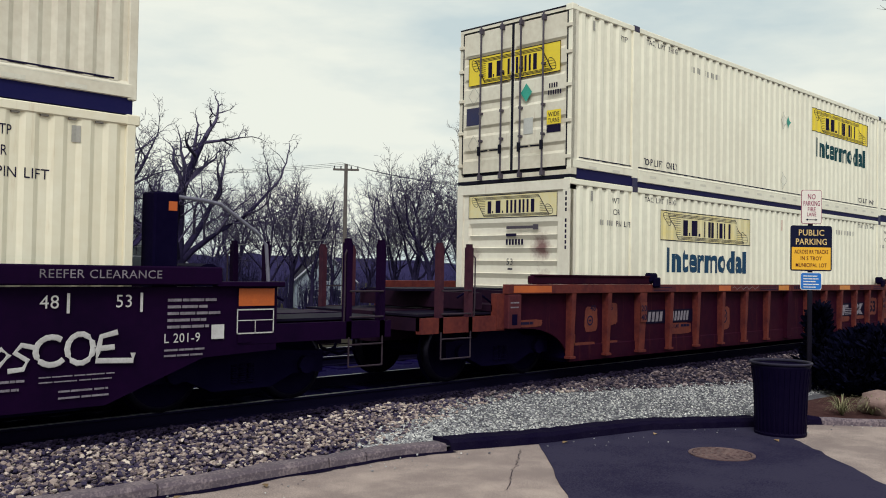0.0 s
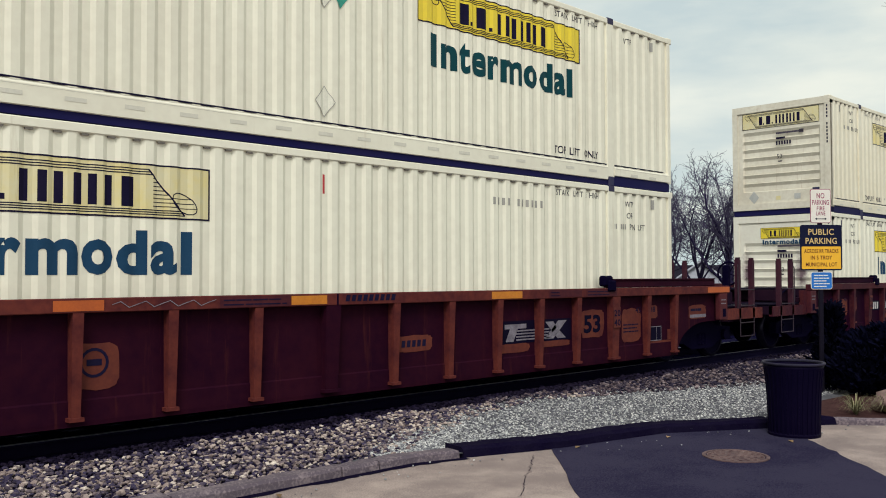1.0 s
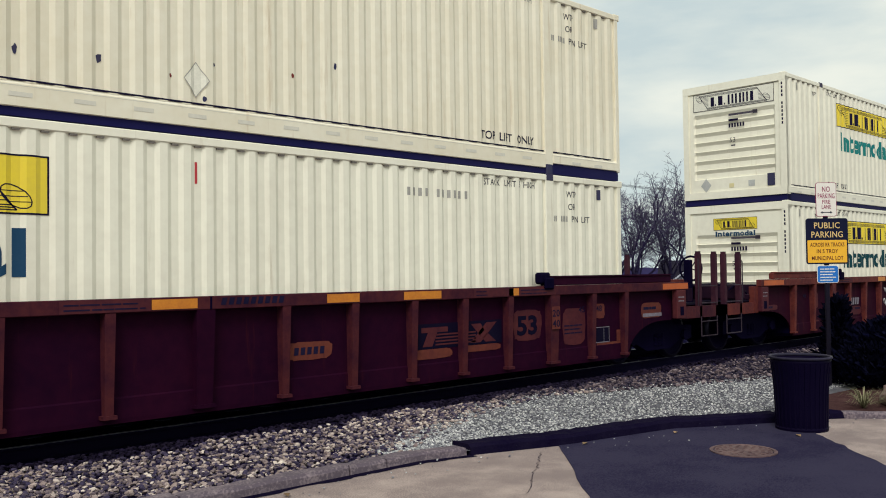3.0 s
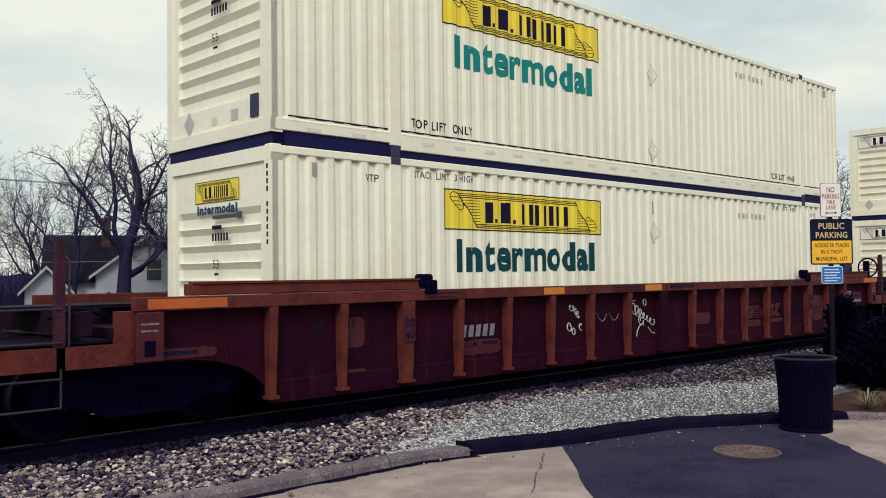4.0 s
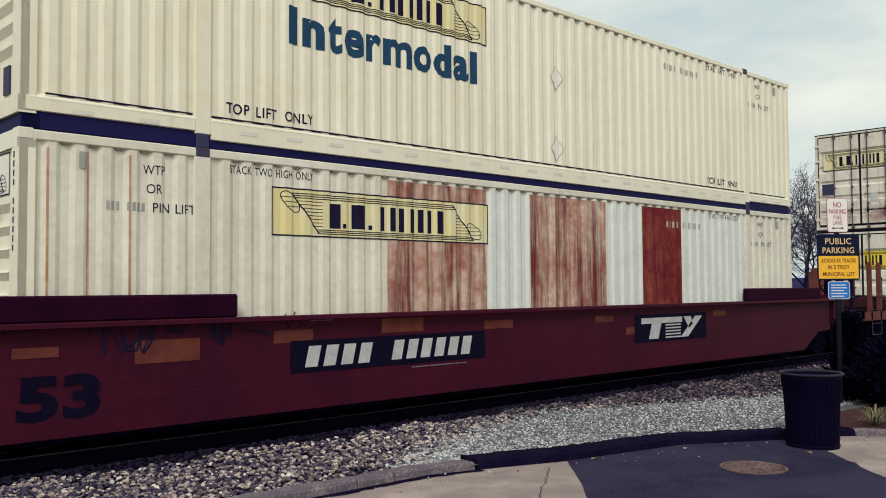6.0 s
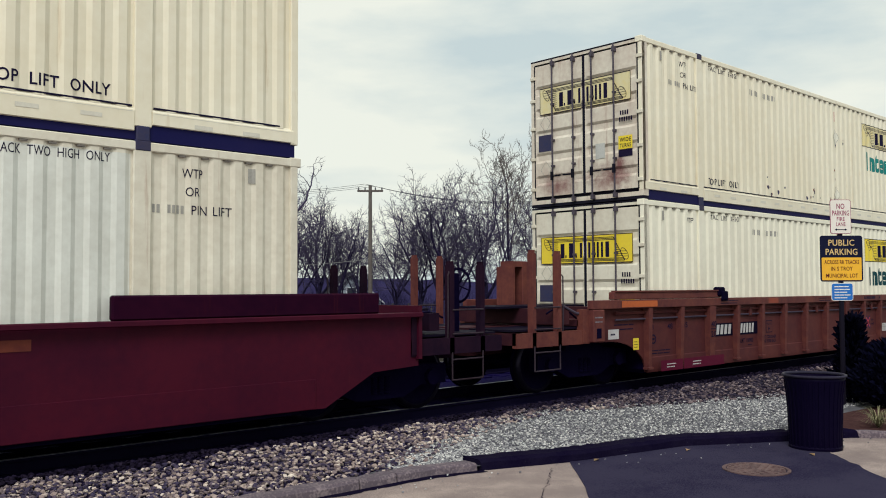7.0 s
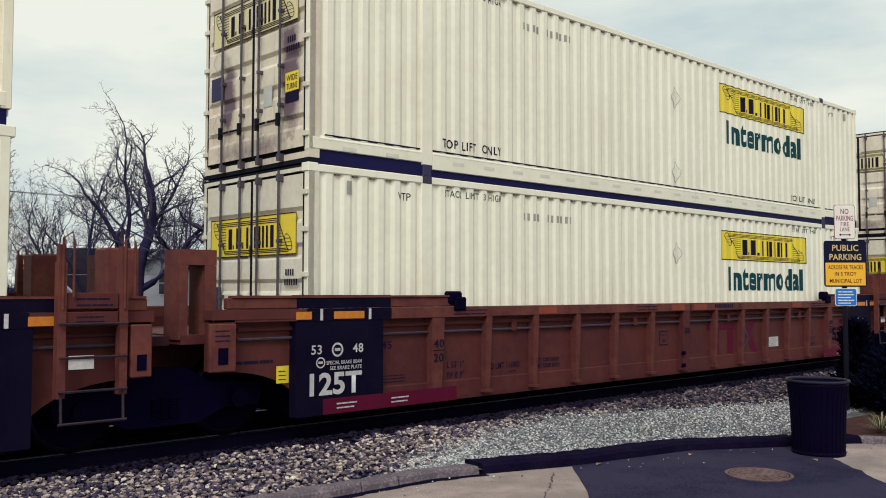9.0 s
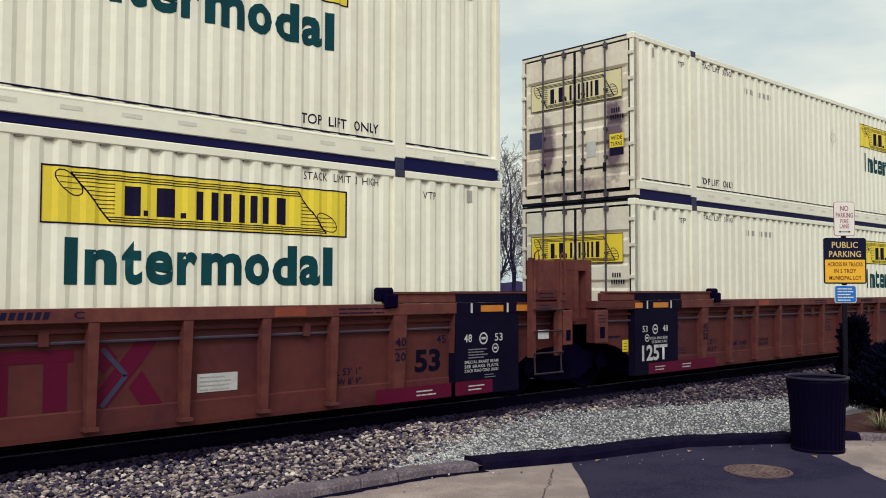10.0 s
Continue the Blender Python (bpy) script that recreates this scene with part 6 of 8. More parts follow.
    if seed == 1:
        spray(w, [[(5.3 + 0.09 * i, 1.40 + 0.035 * math.sin(i * 2.1)) for i in range(14)]], yc - 0.003, 0.005, "stencil_dim", "faint pale scribble on the chord")
    if o.get("graffiti"):
        wall_y = y
        spray(w, [[(16.44 + 0.10 * math.cos(a * 0.9) + 0.012 * a, 1.07 + 0.07 * math.sin(a)) for a in [0.6 * i for i in range(20)]]], y - 0.005, 0.008, "stencil", "white spray-painted curl")
        tag = bmesh.new()
        def curl(x0, z0, x1, z1, r, turns):
            n = max(8, int(turns * 12))
            pts = []
            for i in range(n + 1):
                t, a = i / n, math.tau * turns * i / n
                k = r * (0.8 + 0.3 * math.sin(5.3 * t + x0))
                pts.append((x0 + (x1 - x0) * t + k * math.cos(a), wall_y - 0.006, z0 + (z1 - z0) * t + k * 1.15 * math.sin(a)))
            tube(tag, pts, 0.010, 5)
        curl(7.24, 1.06, 7.90, 0.76, 0.070, 6.3)
        curl(7.60, 1.13, 7.62, 1.12, 0.06, 1.0)
        curl(7.42, 0.82, 7.62, 0.77, 0.055, 1.6)
        for line in (((7.36, 0.55), (7.38, 0.64), (7.45, 0.73), (7.56, 0.77)), ((7.72, 0.70), (7.82, 0.60), (7.92, 0.58)), ((7.18, 1.10), (7.24, 1.17), (7.33, 1.18))):
            tube(tag, [(x, wall_y - 0.006, z) for x, z in line], 0.010, 5)
        curl(5.50, 1.12, 5.62, 1.10, 0.040, 1.7)
        curl(5.64, 1.08, 5.74, 0.94, 0.036, 2.4)
        curl(5.48, 0.82, 5.51, 0.80, 0.055, 1.2)
        curl(5.60, 0.74, 5.61, 0.72, 0.045, 1.1)
        curl(5.76, 0.82, 5.80, 0.76, 0.040, 0.8)
        for x0 in (6.22, 6.56):
            tube(tag, [(x0 + 0.07 * i, wall_y - 0.006, 1.0 - 0.14 * math.sin(i * 0.75)) for i in range(5)], 0.003, 4)
        part("graffiti", tag, M["stencil"], w, "white spray-paint scribbles")


def wagon(u, o):
    w = thing("well_wagon", pose(u, TRACK_Y, 0), o["label"], "rail wagon", "wagons of the train")
    paint, ribp = o["paint"], o.get("rib", o["paint"])
    far_turn = pose(BOX_L, 0, 0, 0, 0, 180)
    if o.get("flat"):
        me = shared(("flat_side", paint), flat_side, M[paint])
        part("well_side", me, None, w, "smooth red steel well side")
        part("well_side", me, None, w).matrix_basis = far_turn
        for a, b in ((-1.85, 2.30), (BOX_L - 2.30, BOX_L + 1.85)):
            part("guide_rail", box(a + 0.7, b, OUT + 0.05, OUT + 0.14, 1.36, 1.62, 0.02) if a < 0 else box(a, b - 0.7, OUT + 0.05, OUT + 0.14, 1.36, 1.62, 0.02), M["oxide"], w, "dark container guide rail")
        part("top_chord", box(-1.85, BOX_L + 1.85, OUT - 0.005, OUT + 0.06, 1.30, 1.362, 0.01), M[paint], w)
        for a in (-1.86, BOX_L + 1.80):
            part("end_plate", box(a, a + 0.06, OUT + 0.04, -OUT - 0.04, 0.75, 1.45), M[paint], w)
    else:
        le, re_ = (1.3 if o.get("joint_l") else 1.75), (1.3 if o.get("joint_r") else 1.75)
        part("well_side", shared(("well_side", paint, le, re_), lambda: well_side(le, re_), M[paint]), None, w, "ribbed steel well side")
        part("well_side", shared(("well_side", paint, re_, le), lambda: well_side(re_, le), M[paint]), None, w).matrix_basis = far_turn
        e = 1.75 if not o.get("joint_l") else 1.34
        e2 = 1.85 if not o.get("joint_r") else 1.34
        ch = part("top_chord", box(-e, BOX_L + e2, OUT, OUT + 0.11, 1.325, 1.47, 0.008), M[ribp], w, "worn steel top chord")
        part("top_chord", box(-e, BOX_L + e2, -OUT - 0.11, -OUT, 1.325, 1.47, 0.008), M[ribp], w)
        part("foot_plate", foot_plate(), M[paint], w, "pressed outward bulge along the well's foot")
        if o.get("pipe_rail"):
            for z, r_ in ((1.135, 0.017), (1.245, 0.028)):
                # Upper pipe takes the darker side paint for the chord's shade on it.
                part("air_pipe", pipe([(-1.0, WALL - 0.035, z), (BOX_L + 1.0, WALL - 0.035, z)], r_, 6), M["pipe_steel" if z < 1.2 else paint], w, "air pipe under the chord")
            for x in (3.55, 6.6, 9.7, 12.7):
                part("pipe_clip", box(x - 0.05, x + 0.05, WALL - 0.065, WALL, 1.10, 1.27, 0.008), M[paint], w)
        for k, x in enumerate((0.0, 1.02, 2.07, 3.05, 4.06, 5.06, 6.07, 7.12, 8.18, 9.22, 10.24, 11.24, 12.20, 13.15, 14.18, 15.2, 16.12)):
            wide = x in (2.07, 14.18, 8.18)
            key = ("rib", paint if x == 8.18 else ribp, wide)
            rb = part("rib", shared(key, lambda: rib(0.09 if wide else 0.045, 0.11 if wide else 0.055), M[paint] if x == 8.18 else M[ribp]), None, w)
            rb.location = (x - 0.09, 0, 0)
        for a, b in ((-1.16, 2.30), (BOX_L - 2.30, BOX_L + 1.30)):
            part("guide_rail", merged(box(a, b, OUT + 0.02, OUT + 0.12, 1.474, 1.60, 0.012), box(a + 0.05, b - 0.02, OUT + 0.0, OUT + 0.10, 1.60, 1.625)), M[o.get("guide", paint)], w, "raised container guide rail")
        for x, s in ((2.30, 1), (BOX_L - 2.30, -1)):
            latch = merged(box(x - 0.14, x + 0.12, OUT - 0.015, OUT + 0.12, 1.50, 1.68, 0.03), box(x - 0.06, x + 0.16, OUT - 0.05, OUT, 1.42, 1.60, 0.02))
            part("latch", latch, M["undergear"], w, "dark container latch block")
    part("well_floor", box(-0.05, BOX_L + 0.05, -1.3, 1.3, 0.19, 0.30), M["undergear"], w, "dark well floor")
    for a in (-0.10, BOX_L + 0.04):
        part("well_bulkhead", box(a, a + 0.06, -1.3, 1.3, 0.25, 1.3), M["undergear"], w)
    if o.get("joint_l"):
        joint_end(w, -1, paint, o.get("dark", paint), True)
    else:
        end_platform(w, -1, ribp, o.get("dark", "brown"), wheel_stand=o.get("brake_l", False), post_top=2.2 if o.get("tan") else 2.0)
        bogie(w, -1.45)
    if o.get("joint_r"):
        joint_end(w, 1, paint, o.get("dark", paint), False)
    else:
        end_platform(w, 1, ribp, o.get("dark", "brown"), wheel_stand=o.get("brake_r", True))
        bogie(w, BOX_L + 1.45)
    if o.get("flat"):
        red_marks(w)
    elif o.get("tan") or o.get("joint_l"):
        tan_marks(w, o)
    else:
        oxide_marks(w, o)
    return w


def purple_wagon(u):
    """The dark wagon that leaves the view first: smooth side, white stencils and spray paint, tall end frame."""
    w = thing("well_wagon", pose(u, TRACK_Y, 0), "purple-brown wagon with white stencils and spray-painted scrawl", "rail wagon", "wagons of the train")
    paint = M["brown"]
    R = BOX_L
    side = slab([(-0.5, 0.24), (R + 0.2, 0.24), (R + 1.3, 0.66), (R + 2.25, 0.70), (R + 2.25, 1.44), (-0.5, 1.44)], WALL - 0.04, WALL + 0.03)
    part("well_side", side, paint, w, "smooth purple-brown well side")
    part("well_side", slab([(-0.5, 0.24), (R + 2.25, 0.24), (R + 2.25, 1.44), (-0.5, 1.44)], 1.3, 1.4), paint, w)
    part("top_chord", merged(box(-0.5, R + 1.46, OUT - 0.01, OUT + 0.12, 1.46, 1.66, 0.015), box(R + 1.4, R + 2.3, OUT - 0.005, OUT + 0.12, 1.44, 1.50, 0.01)), paint, w)
    yy = -1.404
    part("lettering", merged(*[shift(letters(s, 0.13), R + a, yy, 1.23) for a, s in ((-1.30, "45"), (-0.48, "48"), (0.28, "53"))]), M["stencil"], w, "white 45 48 53 marks")
    part("tick_mark", shift(rects([(R + a, R + a + 0.03, 1.18, 1.38) for a in (-0.98, -0.22, 0.54)]), 0, yy), M["stencil"], w)
    part("small_print", merged(shift(bars(R + 0.85, R + 1.50, 0.98, 1.34, 5, 3, 0.62), 0, yy), shift(bars(R + 0.82, R + 1.35, 0.68, 0.80, 2, 5, 0.55), 0, yy), shift(bars(R - 0.47, R + 0.47, 0.50, 0.60, 2, 7, 0.45), 0, yy), shift(bars(R - 0.28, R + 0.41, 0.33, 0.46, 2, 8, 0.5), 0, yy), shift(bars(R - 1.0, R - 0.58, 0.44, 0.60, 2, 9, 0.5), 0, yy)), M["stencil_dim"], w, "small unreadable white stencils")
    part("lettering", shift(letters("REEFER CLEARANCE", 0.085, 1.25), R - 0.52, OUT - 0.014, 1.53), M["stencil_dim"], w)
    part("lettering", shift(letters("L 201-9", 0.10, 0.42), R + 0.82, yy, 0.84), M["stencil"], w)
    part("reflector", shift(rects([(R + 1.72, R + 2.2, 1.22, 1.42)]), 0, yy), M["orange"], w, "orange reflective square")
    fr = rects([(R + 1.70, R + 2.2, 1.17, 1.185), (R + 1.70, R + 2.2, 0.90, 0.915), (R + 1.70, R + 1.715, 0.90, 1.18), (R + 2.185, R + 2.2, 0.90, 1.18), (R + 1.70, R + 2.2, 1.05, 1.06), (R + 1.94, R + 1.95, 0.90, 1.05)])
    part("stencil_frame", shift(fr, 0, yy), M["stencil"], w, "white outlined inspection box")
    part("white_tag", shift(rects([(R + 1.38, R + 1.54, 0.86, 1.02)]), 0, yy), M["stencil"], w)
    scrawl = bmesh.new()
    y = yy - 0.012
    def loop(cx, cz, ru, rz, a0, a1):
        return [(cx + ru * math.cos(a0 + (a1 - a0) * i / 14), y, cz + rz * math.sin(a0 + (a1 - a0) * i / 14)) for i in range(15)]
    tube(scrawl, [(R - 0.98, y, 0.64), (R - 0.84, y, 0.70), (R - 0.75, y, 0.80), (R - 0.82, y, 0.86), (R - 0.90, y, 0.80)], 0.024, 6)
    tube(scrawl, [(R - 0.52, y, 0.86), (R - 0.64, y, 0.89), (R - 0.70, y, 0.82), (R - 0.58, y, 0.74), (R - 0.62, y, 0.66), (R - 0.76, y, 0.65)], 0.026, 6)
    tube(scrawl, loop(R - 0.36, 0.82, 0.15, 0.135, 0.9, 5.6), 0.030, 6)
    tube(scrawl, loop(R - 0.08, 0.83, 0.13, 0.145, 0.0, 6.28), 0.030, 6)
    tube(scrawl, [(R + 0.30, y, 0.98), (R + 0.13, y, 0.94), (R + 0.10, y, 0.80), (R + 0.08, y, 0.70), (R + 0.47, y, 0.68), (R + 0.47, y, 0.76)], 0.030, 6)
    tube(scrawl, [(R + 0.10, y, 0.82), (R + 0.27, y, 0.83)], 0.030, 6)
    for v in scrawl.verts:
        v.co.y = y + (v.co.y - y) * 0.12
    part("graffiti", scrawl, M["stencil"], w, "thick white spray-painted scrawl")
    # tall end frame with a curved hand rail
    for y0 in (-1.35, 1.05):
        part("end_pillar", box(R + 0.70, R + 0.99, y0, y0 + 0.30, 1.3, 2.46, 0.02), M["undergear"], w, "tall black end pillar")
    part("reflector", shift(rects([(R + 0.86, R + 0.96, 2.26, 2.36)]), 0, -1.354), M["orange"], w)
    part("hand_rail", pipe([(R + 0.95, -1.3, 2.42), (R + 1.3, -1.3, 2.40), (R + 1.52, -1.3, 2.37), (R + 1.72, -1.3, 2.25), (R + 2.02, -1.3, 2.06), (R + 2.14, -1.3, 1.93), (R + 2.18, -1.3, 1.5)], 0.022, 8), M["pale_rail"], w, "pale bent hand rail")
    end_platform(w, 1, "brown", "brown", posts=(-3.9, -3.34), tip=-4.05)
    part("tank", pipe([(R + 1.8, -0.6, 1.5), (R + 1.8, 0.6, 1.5)], 0.2, 14), M["undergear"], w)
    bogie(w, R + 2.0)
    part("well_floor", box(-0.5, R, -1.3, 1.3, 0.2, 0.3), M["undergear"], w)
    return w


A = dict(paint="oxide", rib="oxide_rib", guide="oxide", dark="platform")
RIDERS.append((purple_wagon(STARTS[0] - 0.5), STARTS[0] - 0.5, 0.0))
for i, o in (
        (1, dict(A, paint="brick_oxide", rib="brick_rib", guide="brick_oxide", label="rust-brown ribbed wagon with orange scuffed top chord", seed=1)),
        (2, dict(A, label="rust-brown ribbed wagon with amber strips and repainted patches", seed=2)),
        (3, dict(A, paint="brick_oxide", rib="brick_rib", guide="brick_rib", label="dark red-brown ribbed wagon with white scribbles", seed=3, graffiti=1)),
        (4, dict(label="smooth red wagon with black number panel and large 53", paint="red", rib="red", flat=1, dark="platform")),
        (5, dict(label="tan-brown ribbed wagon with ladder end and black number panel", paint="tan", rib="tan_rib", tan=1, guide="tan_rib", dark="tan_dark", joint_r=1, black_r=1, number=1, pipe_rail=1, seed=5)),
        (6, dict(label="tan-brown ribbed wagon with maroon brand shapes and black end panels", paint="tan", rib="tan_rib", guide="tan_rib", dark="tan", joint_l=1, joint_r=1, black_l=1, black_r=1, big_mark=1, pipe_rail=1, seed=6)),
        (7, dict(label="tan-brown ribbed wagon with black end panel and box pillar", paint="tan", rib="tan_rib", guide="tan_rib", dark="tan", joint_l=1, black_l=1, pipe_rail=1, brake_r=False, seed=7))):
    RIDERS.append((wagon(STARTS[i], o), STARTS[i], 0.0))


# ------------------------------------------------------------ ground, street and track
def strip(name, cols, material, label, category, kind="structure"):
    """A sheet from rows of equally many points (x, y, z)."""
    bm = bmesh.new()
    g = [[bm.verts.new(p) for p in row] for row in cols]
    for a, b in zip(g, g[1:]):
        for k in range(len(a) - 1):
            bm.faces.new((a[k], a[k + 1], b[k + 1], b[k]))
    bmesh.ops.recalc_face_normals(bm, faces=bm.faces[:])
    if sum(f.normal.z for f in bm.faces) < 0:
        bmesh.ops.reverse_faces(bm, faces=bm.faces[:])
    ob = new(name, mesh_of(bm, name, material, True))
    return tagged(ob, label, category, kind=kind)


FAR = 1500
GROUND = [(-FAR, -0.45), (5.9, -0.45), (7.6, -0.5), (16.5, -0.5), (20, -0.9), (40, -2.4), (90, -2.6), (FAR, -2.6)]
strip("ground", [[(x, y, z) for x in (-FAR, -200, -60, -20, 0, 20, 60, 200, FAR)] for y, z in GROUND], M["turf"], "dull winter grass and bare earth beyond the tracks", "ground")


def edge_y(x):
    """Street edge: y of the kerb's foot at x."""
    pts = [(-30, 6.6), (2.4, 6.1), (3.5, 5.96), (5.4, 5.92), (5.9, 5.76), (6.9, 5.40), (8.3, 5.12), (9.4, 4.46), (10.1, 4.12), (10.7, 3.4), (12.5, 1.2), (16, -4)]
    for (x0, y0), (x1, y1) in zip(pts, pts[1:]):
        if x <= x1:
            return y0 + (y1 - y0) * (x - x0) / (x1 - x0)
    return pts[-1][1]


def bed_y(x):
    """Line where pale gravel gives way to ballast."""
    pts = [(-30, 6.3), (4.6, 6.12), (5.4, 6.3), (5.95, 6.64), (7.4, 7.22), (8.8, 7.5), (10.4, 7.0), (12.5, 6.25), (16, 5.6), (40, 5.5)]
    for (x0, y0), (x1, y1) in zip(pts, pts[1:]):
        if x <= x1:
            return y0 + (y1 - y0) * (x - x0) / (x1 - x0)
    return pts[-1][1]


def bed_z(x, y):
    """Height of ballast and gravel."""
    e = edge_y(x)
    if y < 7.0:
        t = max(0.0, min(1.0, (y - e) / max(0.3, 7.0 - e)))
        return 0.055 + 0.035 * t
    if y < 7.75:
        return 0.09 + 0.05 * (y - 7.0) / 0.75
    if y < 8.4:
        return 0.14 - 0.31 * (y - 7.75) / 0.65
    return -0.17


XS = sorted([-20, -8, -2, 0] + [1 + 0.5 * i for i in range(40)] + [2.4, 5.4, 5.9, 6.9, 8.3, 9.4, 10.1, 10.7, 24, 30, 45, 90, 200])
strip("road", [[(x, -60, 0) for x in XS], [(x, -6, 0) for x in XS], [(x, min(edge_y(x), 6.7), 0.0) for x in XS]], M["concrete"], "worn tan concrete paving with cracks", "pavement")
strip("gravel_bed", [[(x, edge_y(x) + (bed_y(x) - edge_y(x)) * k / 6, bed_z(x, edge_y(x) + (bed_y(x) - edge_y(x)) * k / 6) - 0.012) for x in XS] for k in range(7)], M["pea"], "pale crushed-gravel apron beside the track", "gravel")
bed = strip("ballast_bed", [[(x, max(y, bed_y(x)), bed_z(x, max(y, bed_y(x))) - 0.02) for x in XS] for y in (6.0, 6.3, 6.6, 6.9, 7.2, 7.5, 7.7, 7.9)], M["ballast_bed"], "grey stone track ballast", "ballast")
strip("track_bed", [[(x, y, z) for x in (-60, 0, 20, 60, 200)] for y, z in ((7.88, 0.05), (8.4, -0.19), (12.2, -0.19), (12.4, -0.22), (16.2, -0.22), (17.0, -0.55))], M["oily"], "oily ballast between the sleepers, darkened for the train's shade", "ballast")

# asphalt patch, with a ragged edge
rnd = random.Random(12)
patch_outline = []
corners = [(5.2, 3.86), (6.84, 5.46), (7.5, 5.36), (8.3, 5.22), (8.9, 4.86), (9.45, 4.55), (9.24, 4.11), (8.58, 3.45), (7.62, 2.53), (6.6, 1.55)]
for (x0, y0), (x1, y1) in zip(corners, corners[1:] + corners[:1]):
    for i in range(8):
        t = i / 8
        patch_outline.append((x0 + (x1 - x0) * t + rnd.uniform(-0.018, 0.018), y0 + (y1 - y0) * t + rnd.uniform(-0.018, 0.018)))
bm = bmesh.new()
lo = [bm.verts.new((x, y, -0.01)) for x, y in patch_outline]
hi = [bm.verts.new((x, y, 0.007)) for x, y in patch_outline]
bm.faces.new(hi)
for i in range(len(lo)):
    j = (i + 1) % len(lo)
    bm.faces.new((lo[i], lo[j], hi[j], hi[i]))
bmesh.ops.recalc_face_normals(bm, faces=bm.faces[:])
solid("asphalt_patch", bm, M["asphalt"], "dark smooth asphalt repair in the concrete paving", "asphalt", kind="structure")

# cracks in the paving
def crack(points, width):
    bm = bmesh.new()
    prev = None
    for x, y in points:
        w = width * rnd.uniform(0.5, 1.2)
        cur = (bm.verts.new((x - w, y, 0.0035)), bm.verts.new((x + w, y, 0.0035)))
        if prev:
            bm.faces.new((prev[0], prev[1], cur[1], cur[0]))
        prev = cur
    return bm


pts = [(6.42 - 1.25 * i / 30 + rnd.uniform(-0.025, 0.025), 5.35 - 0.9 * i / 30 + rnd.uniform(-0.02, 0.02)) for i in range(31)]
solid("pavement_crack", crack(pts, 0.006), M["berm"], "thin wandering crack in the concrete", "crack", kind="structure")

# dirt in the gutter, with the kerb's shadow line painted into the same strip
bm = bmesh.new()
prev = None
for i in range(90):
    x = 1.6 + 4.3 * i / 89
    y = edge_y(x) - 0.015
    w = 0.085 + 0.06 * noise.noise(Vector((x * 2.3, 1, 0))) + rnd.uniform(-0.012, 0.012)
    cur = (bm.verts.new((x, y, 0.004)), bm.verts.new((x, y - max(0.012, w), 0.0035)))
    if prev:
        bm.faces.new((prev[0], prev[1], cur[1], cur[0]))
    prev = cur
bmesh.ops.recalc_face_normals(bm, faces=bm.faces[:])
solid("gutter_dirt", bm, M["berm"], "dark grit and painted kerb shade along the kerb foot", "dirt", kind="structure")

# manhole cover
mh = thing("manhole_cover", pose(7.70, 4.0, 0.006, 0, 0, 20), "rusty round cast-iron manhole cover set in asphalt", "manhole cover")
part("frame_ring", lathe([(0.30, -0.02), (0.30, 0.010), (0.27, 0.012), (0.265, 0.0)], 40), M["iron"], mh)
part("cover_plate", lathe([(0.258, -0.004), (0.256, 0.008), (0.10, 0.010), (0.001, 0.010)], 40), M["iron"], mh)
bm = bmesh.new()
for r in (0.07, 0.12, 0.175, 0.23):
    n = int(r * 90)
    for k in range(n):
        a = k * math.tau / n
        boxm(bm, r * math.cos(a) - 0.014, r * math.cos(a) + 0.014, r * math.sin(a) - 0.014, r * math.sin(a) + 0.014, 0.008, 0.015)
part("tread_studs", bm, M["iron"], mh)


# kerb stones and the asphalt berm
def run_block(name, x0, x1, depth, top, material, parent, n=6, rough=0.006, seed=1, face=0.03):
    """A kerb piece that follows the street's edge from x0 to x1."""
    r2 = random.Random(seed)
    bm = bmesh.new()
    rows = []
    for i in range(n + 1):
        x = x0 + (x1 - x0) * i / n
        y = edge_y(x) - 0.02
        j = [r2.uniform(-rough, rough) for _ in range(4)]
        rows.append([bm.verts.new(p) for p in ((x, y + j[0], -0.05), (x, y + face * 0.4 + j[1], top * 0.7 + j[1]), (x, y + face + j[2], top + j[2]), (x, y + depth + j[3], top + j[3]), (x, y + depth, -0.05))])
    for a, b in zip(rows, rows[1:]):
        for k in range(4):
            bm.faces.new((a[k], a[k + 1], b[k + 1], b[k]))
    bm.faces.new(rows[0])
    bm.faces.new(rows[-1])
    bmesh.ops.recalc_face_normals(bm, faces=bm.faces[:])
    return part(name, bm, material, parent)


kerb = thing("kerb", pose(0, 0, 0), "weathered low concrete kerb with open joints", "kerb", kind="structure")
joints = [-3.0, -1.2, 0.6, 2.1, 3.12, 4.62, 5.02, 5.86]
for i, (a, b) in enumerate(zip(joints, joints[1:])):
    run_block("kerb_stone", a + 0.008, b - 0.008, 0.17, 0.085 if i < 5 else 0.075, M["kerb"], kerb, 8, 0.006, i)
berm = thing("asphalt_kerb", pose(0, 0, 0), "rough black asphalt kerb along a gravel apron", "kerb", kind="structure")
run_block("asphalt_edge", 5.9, 9.5, 0.26, 0.10, M["berm"], berm, 40, 0.005, 9, 0.06)
run_block("asphalt_edge", 9.5, 10.15, 0.2, 0.09, M["berm"], berm, 8, 0.01, 10, 0.06)
kerb2 = thing("kerb", pose(0, 0, 0), "pale concrete kerb round a mulched planting bed", "kerb", kind="structure")
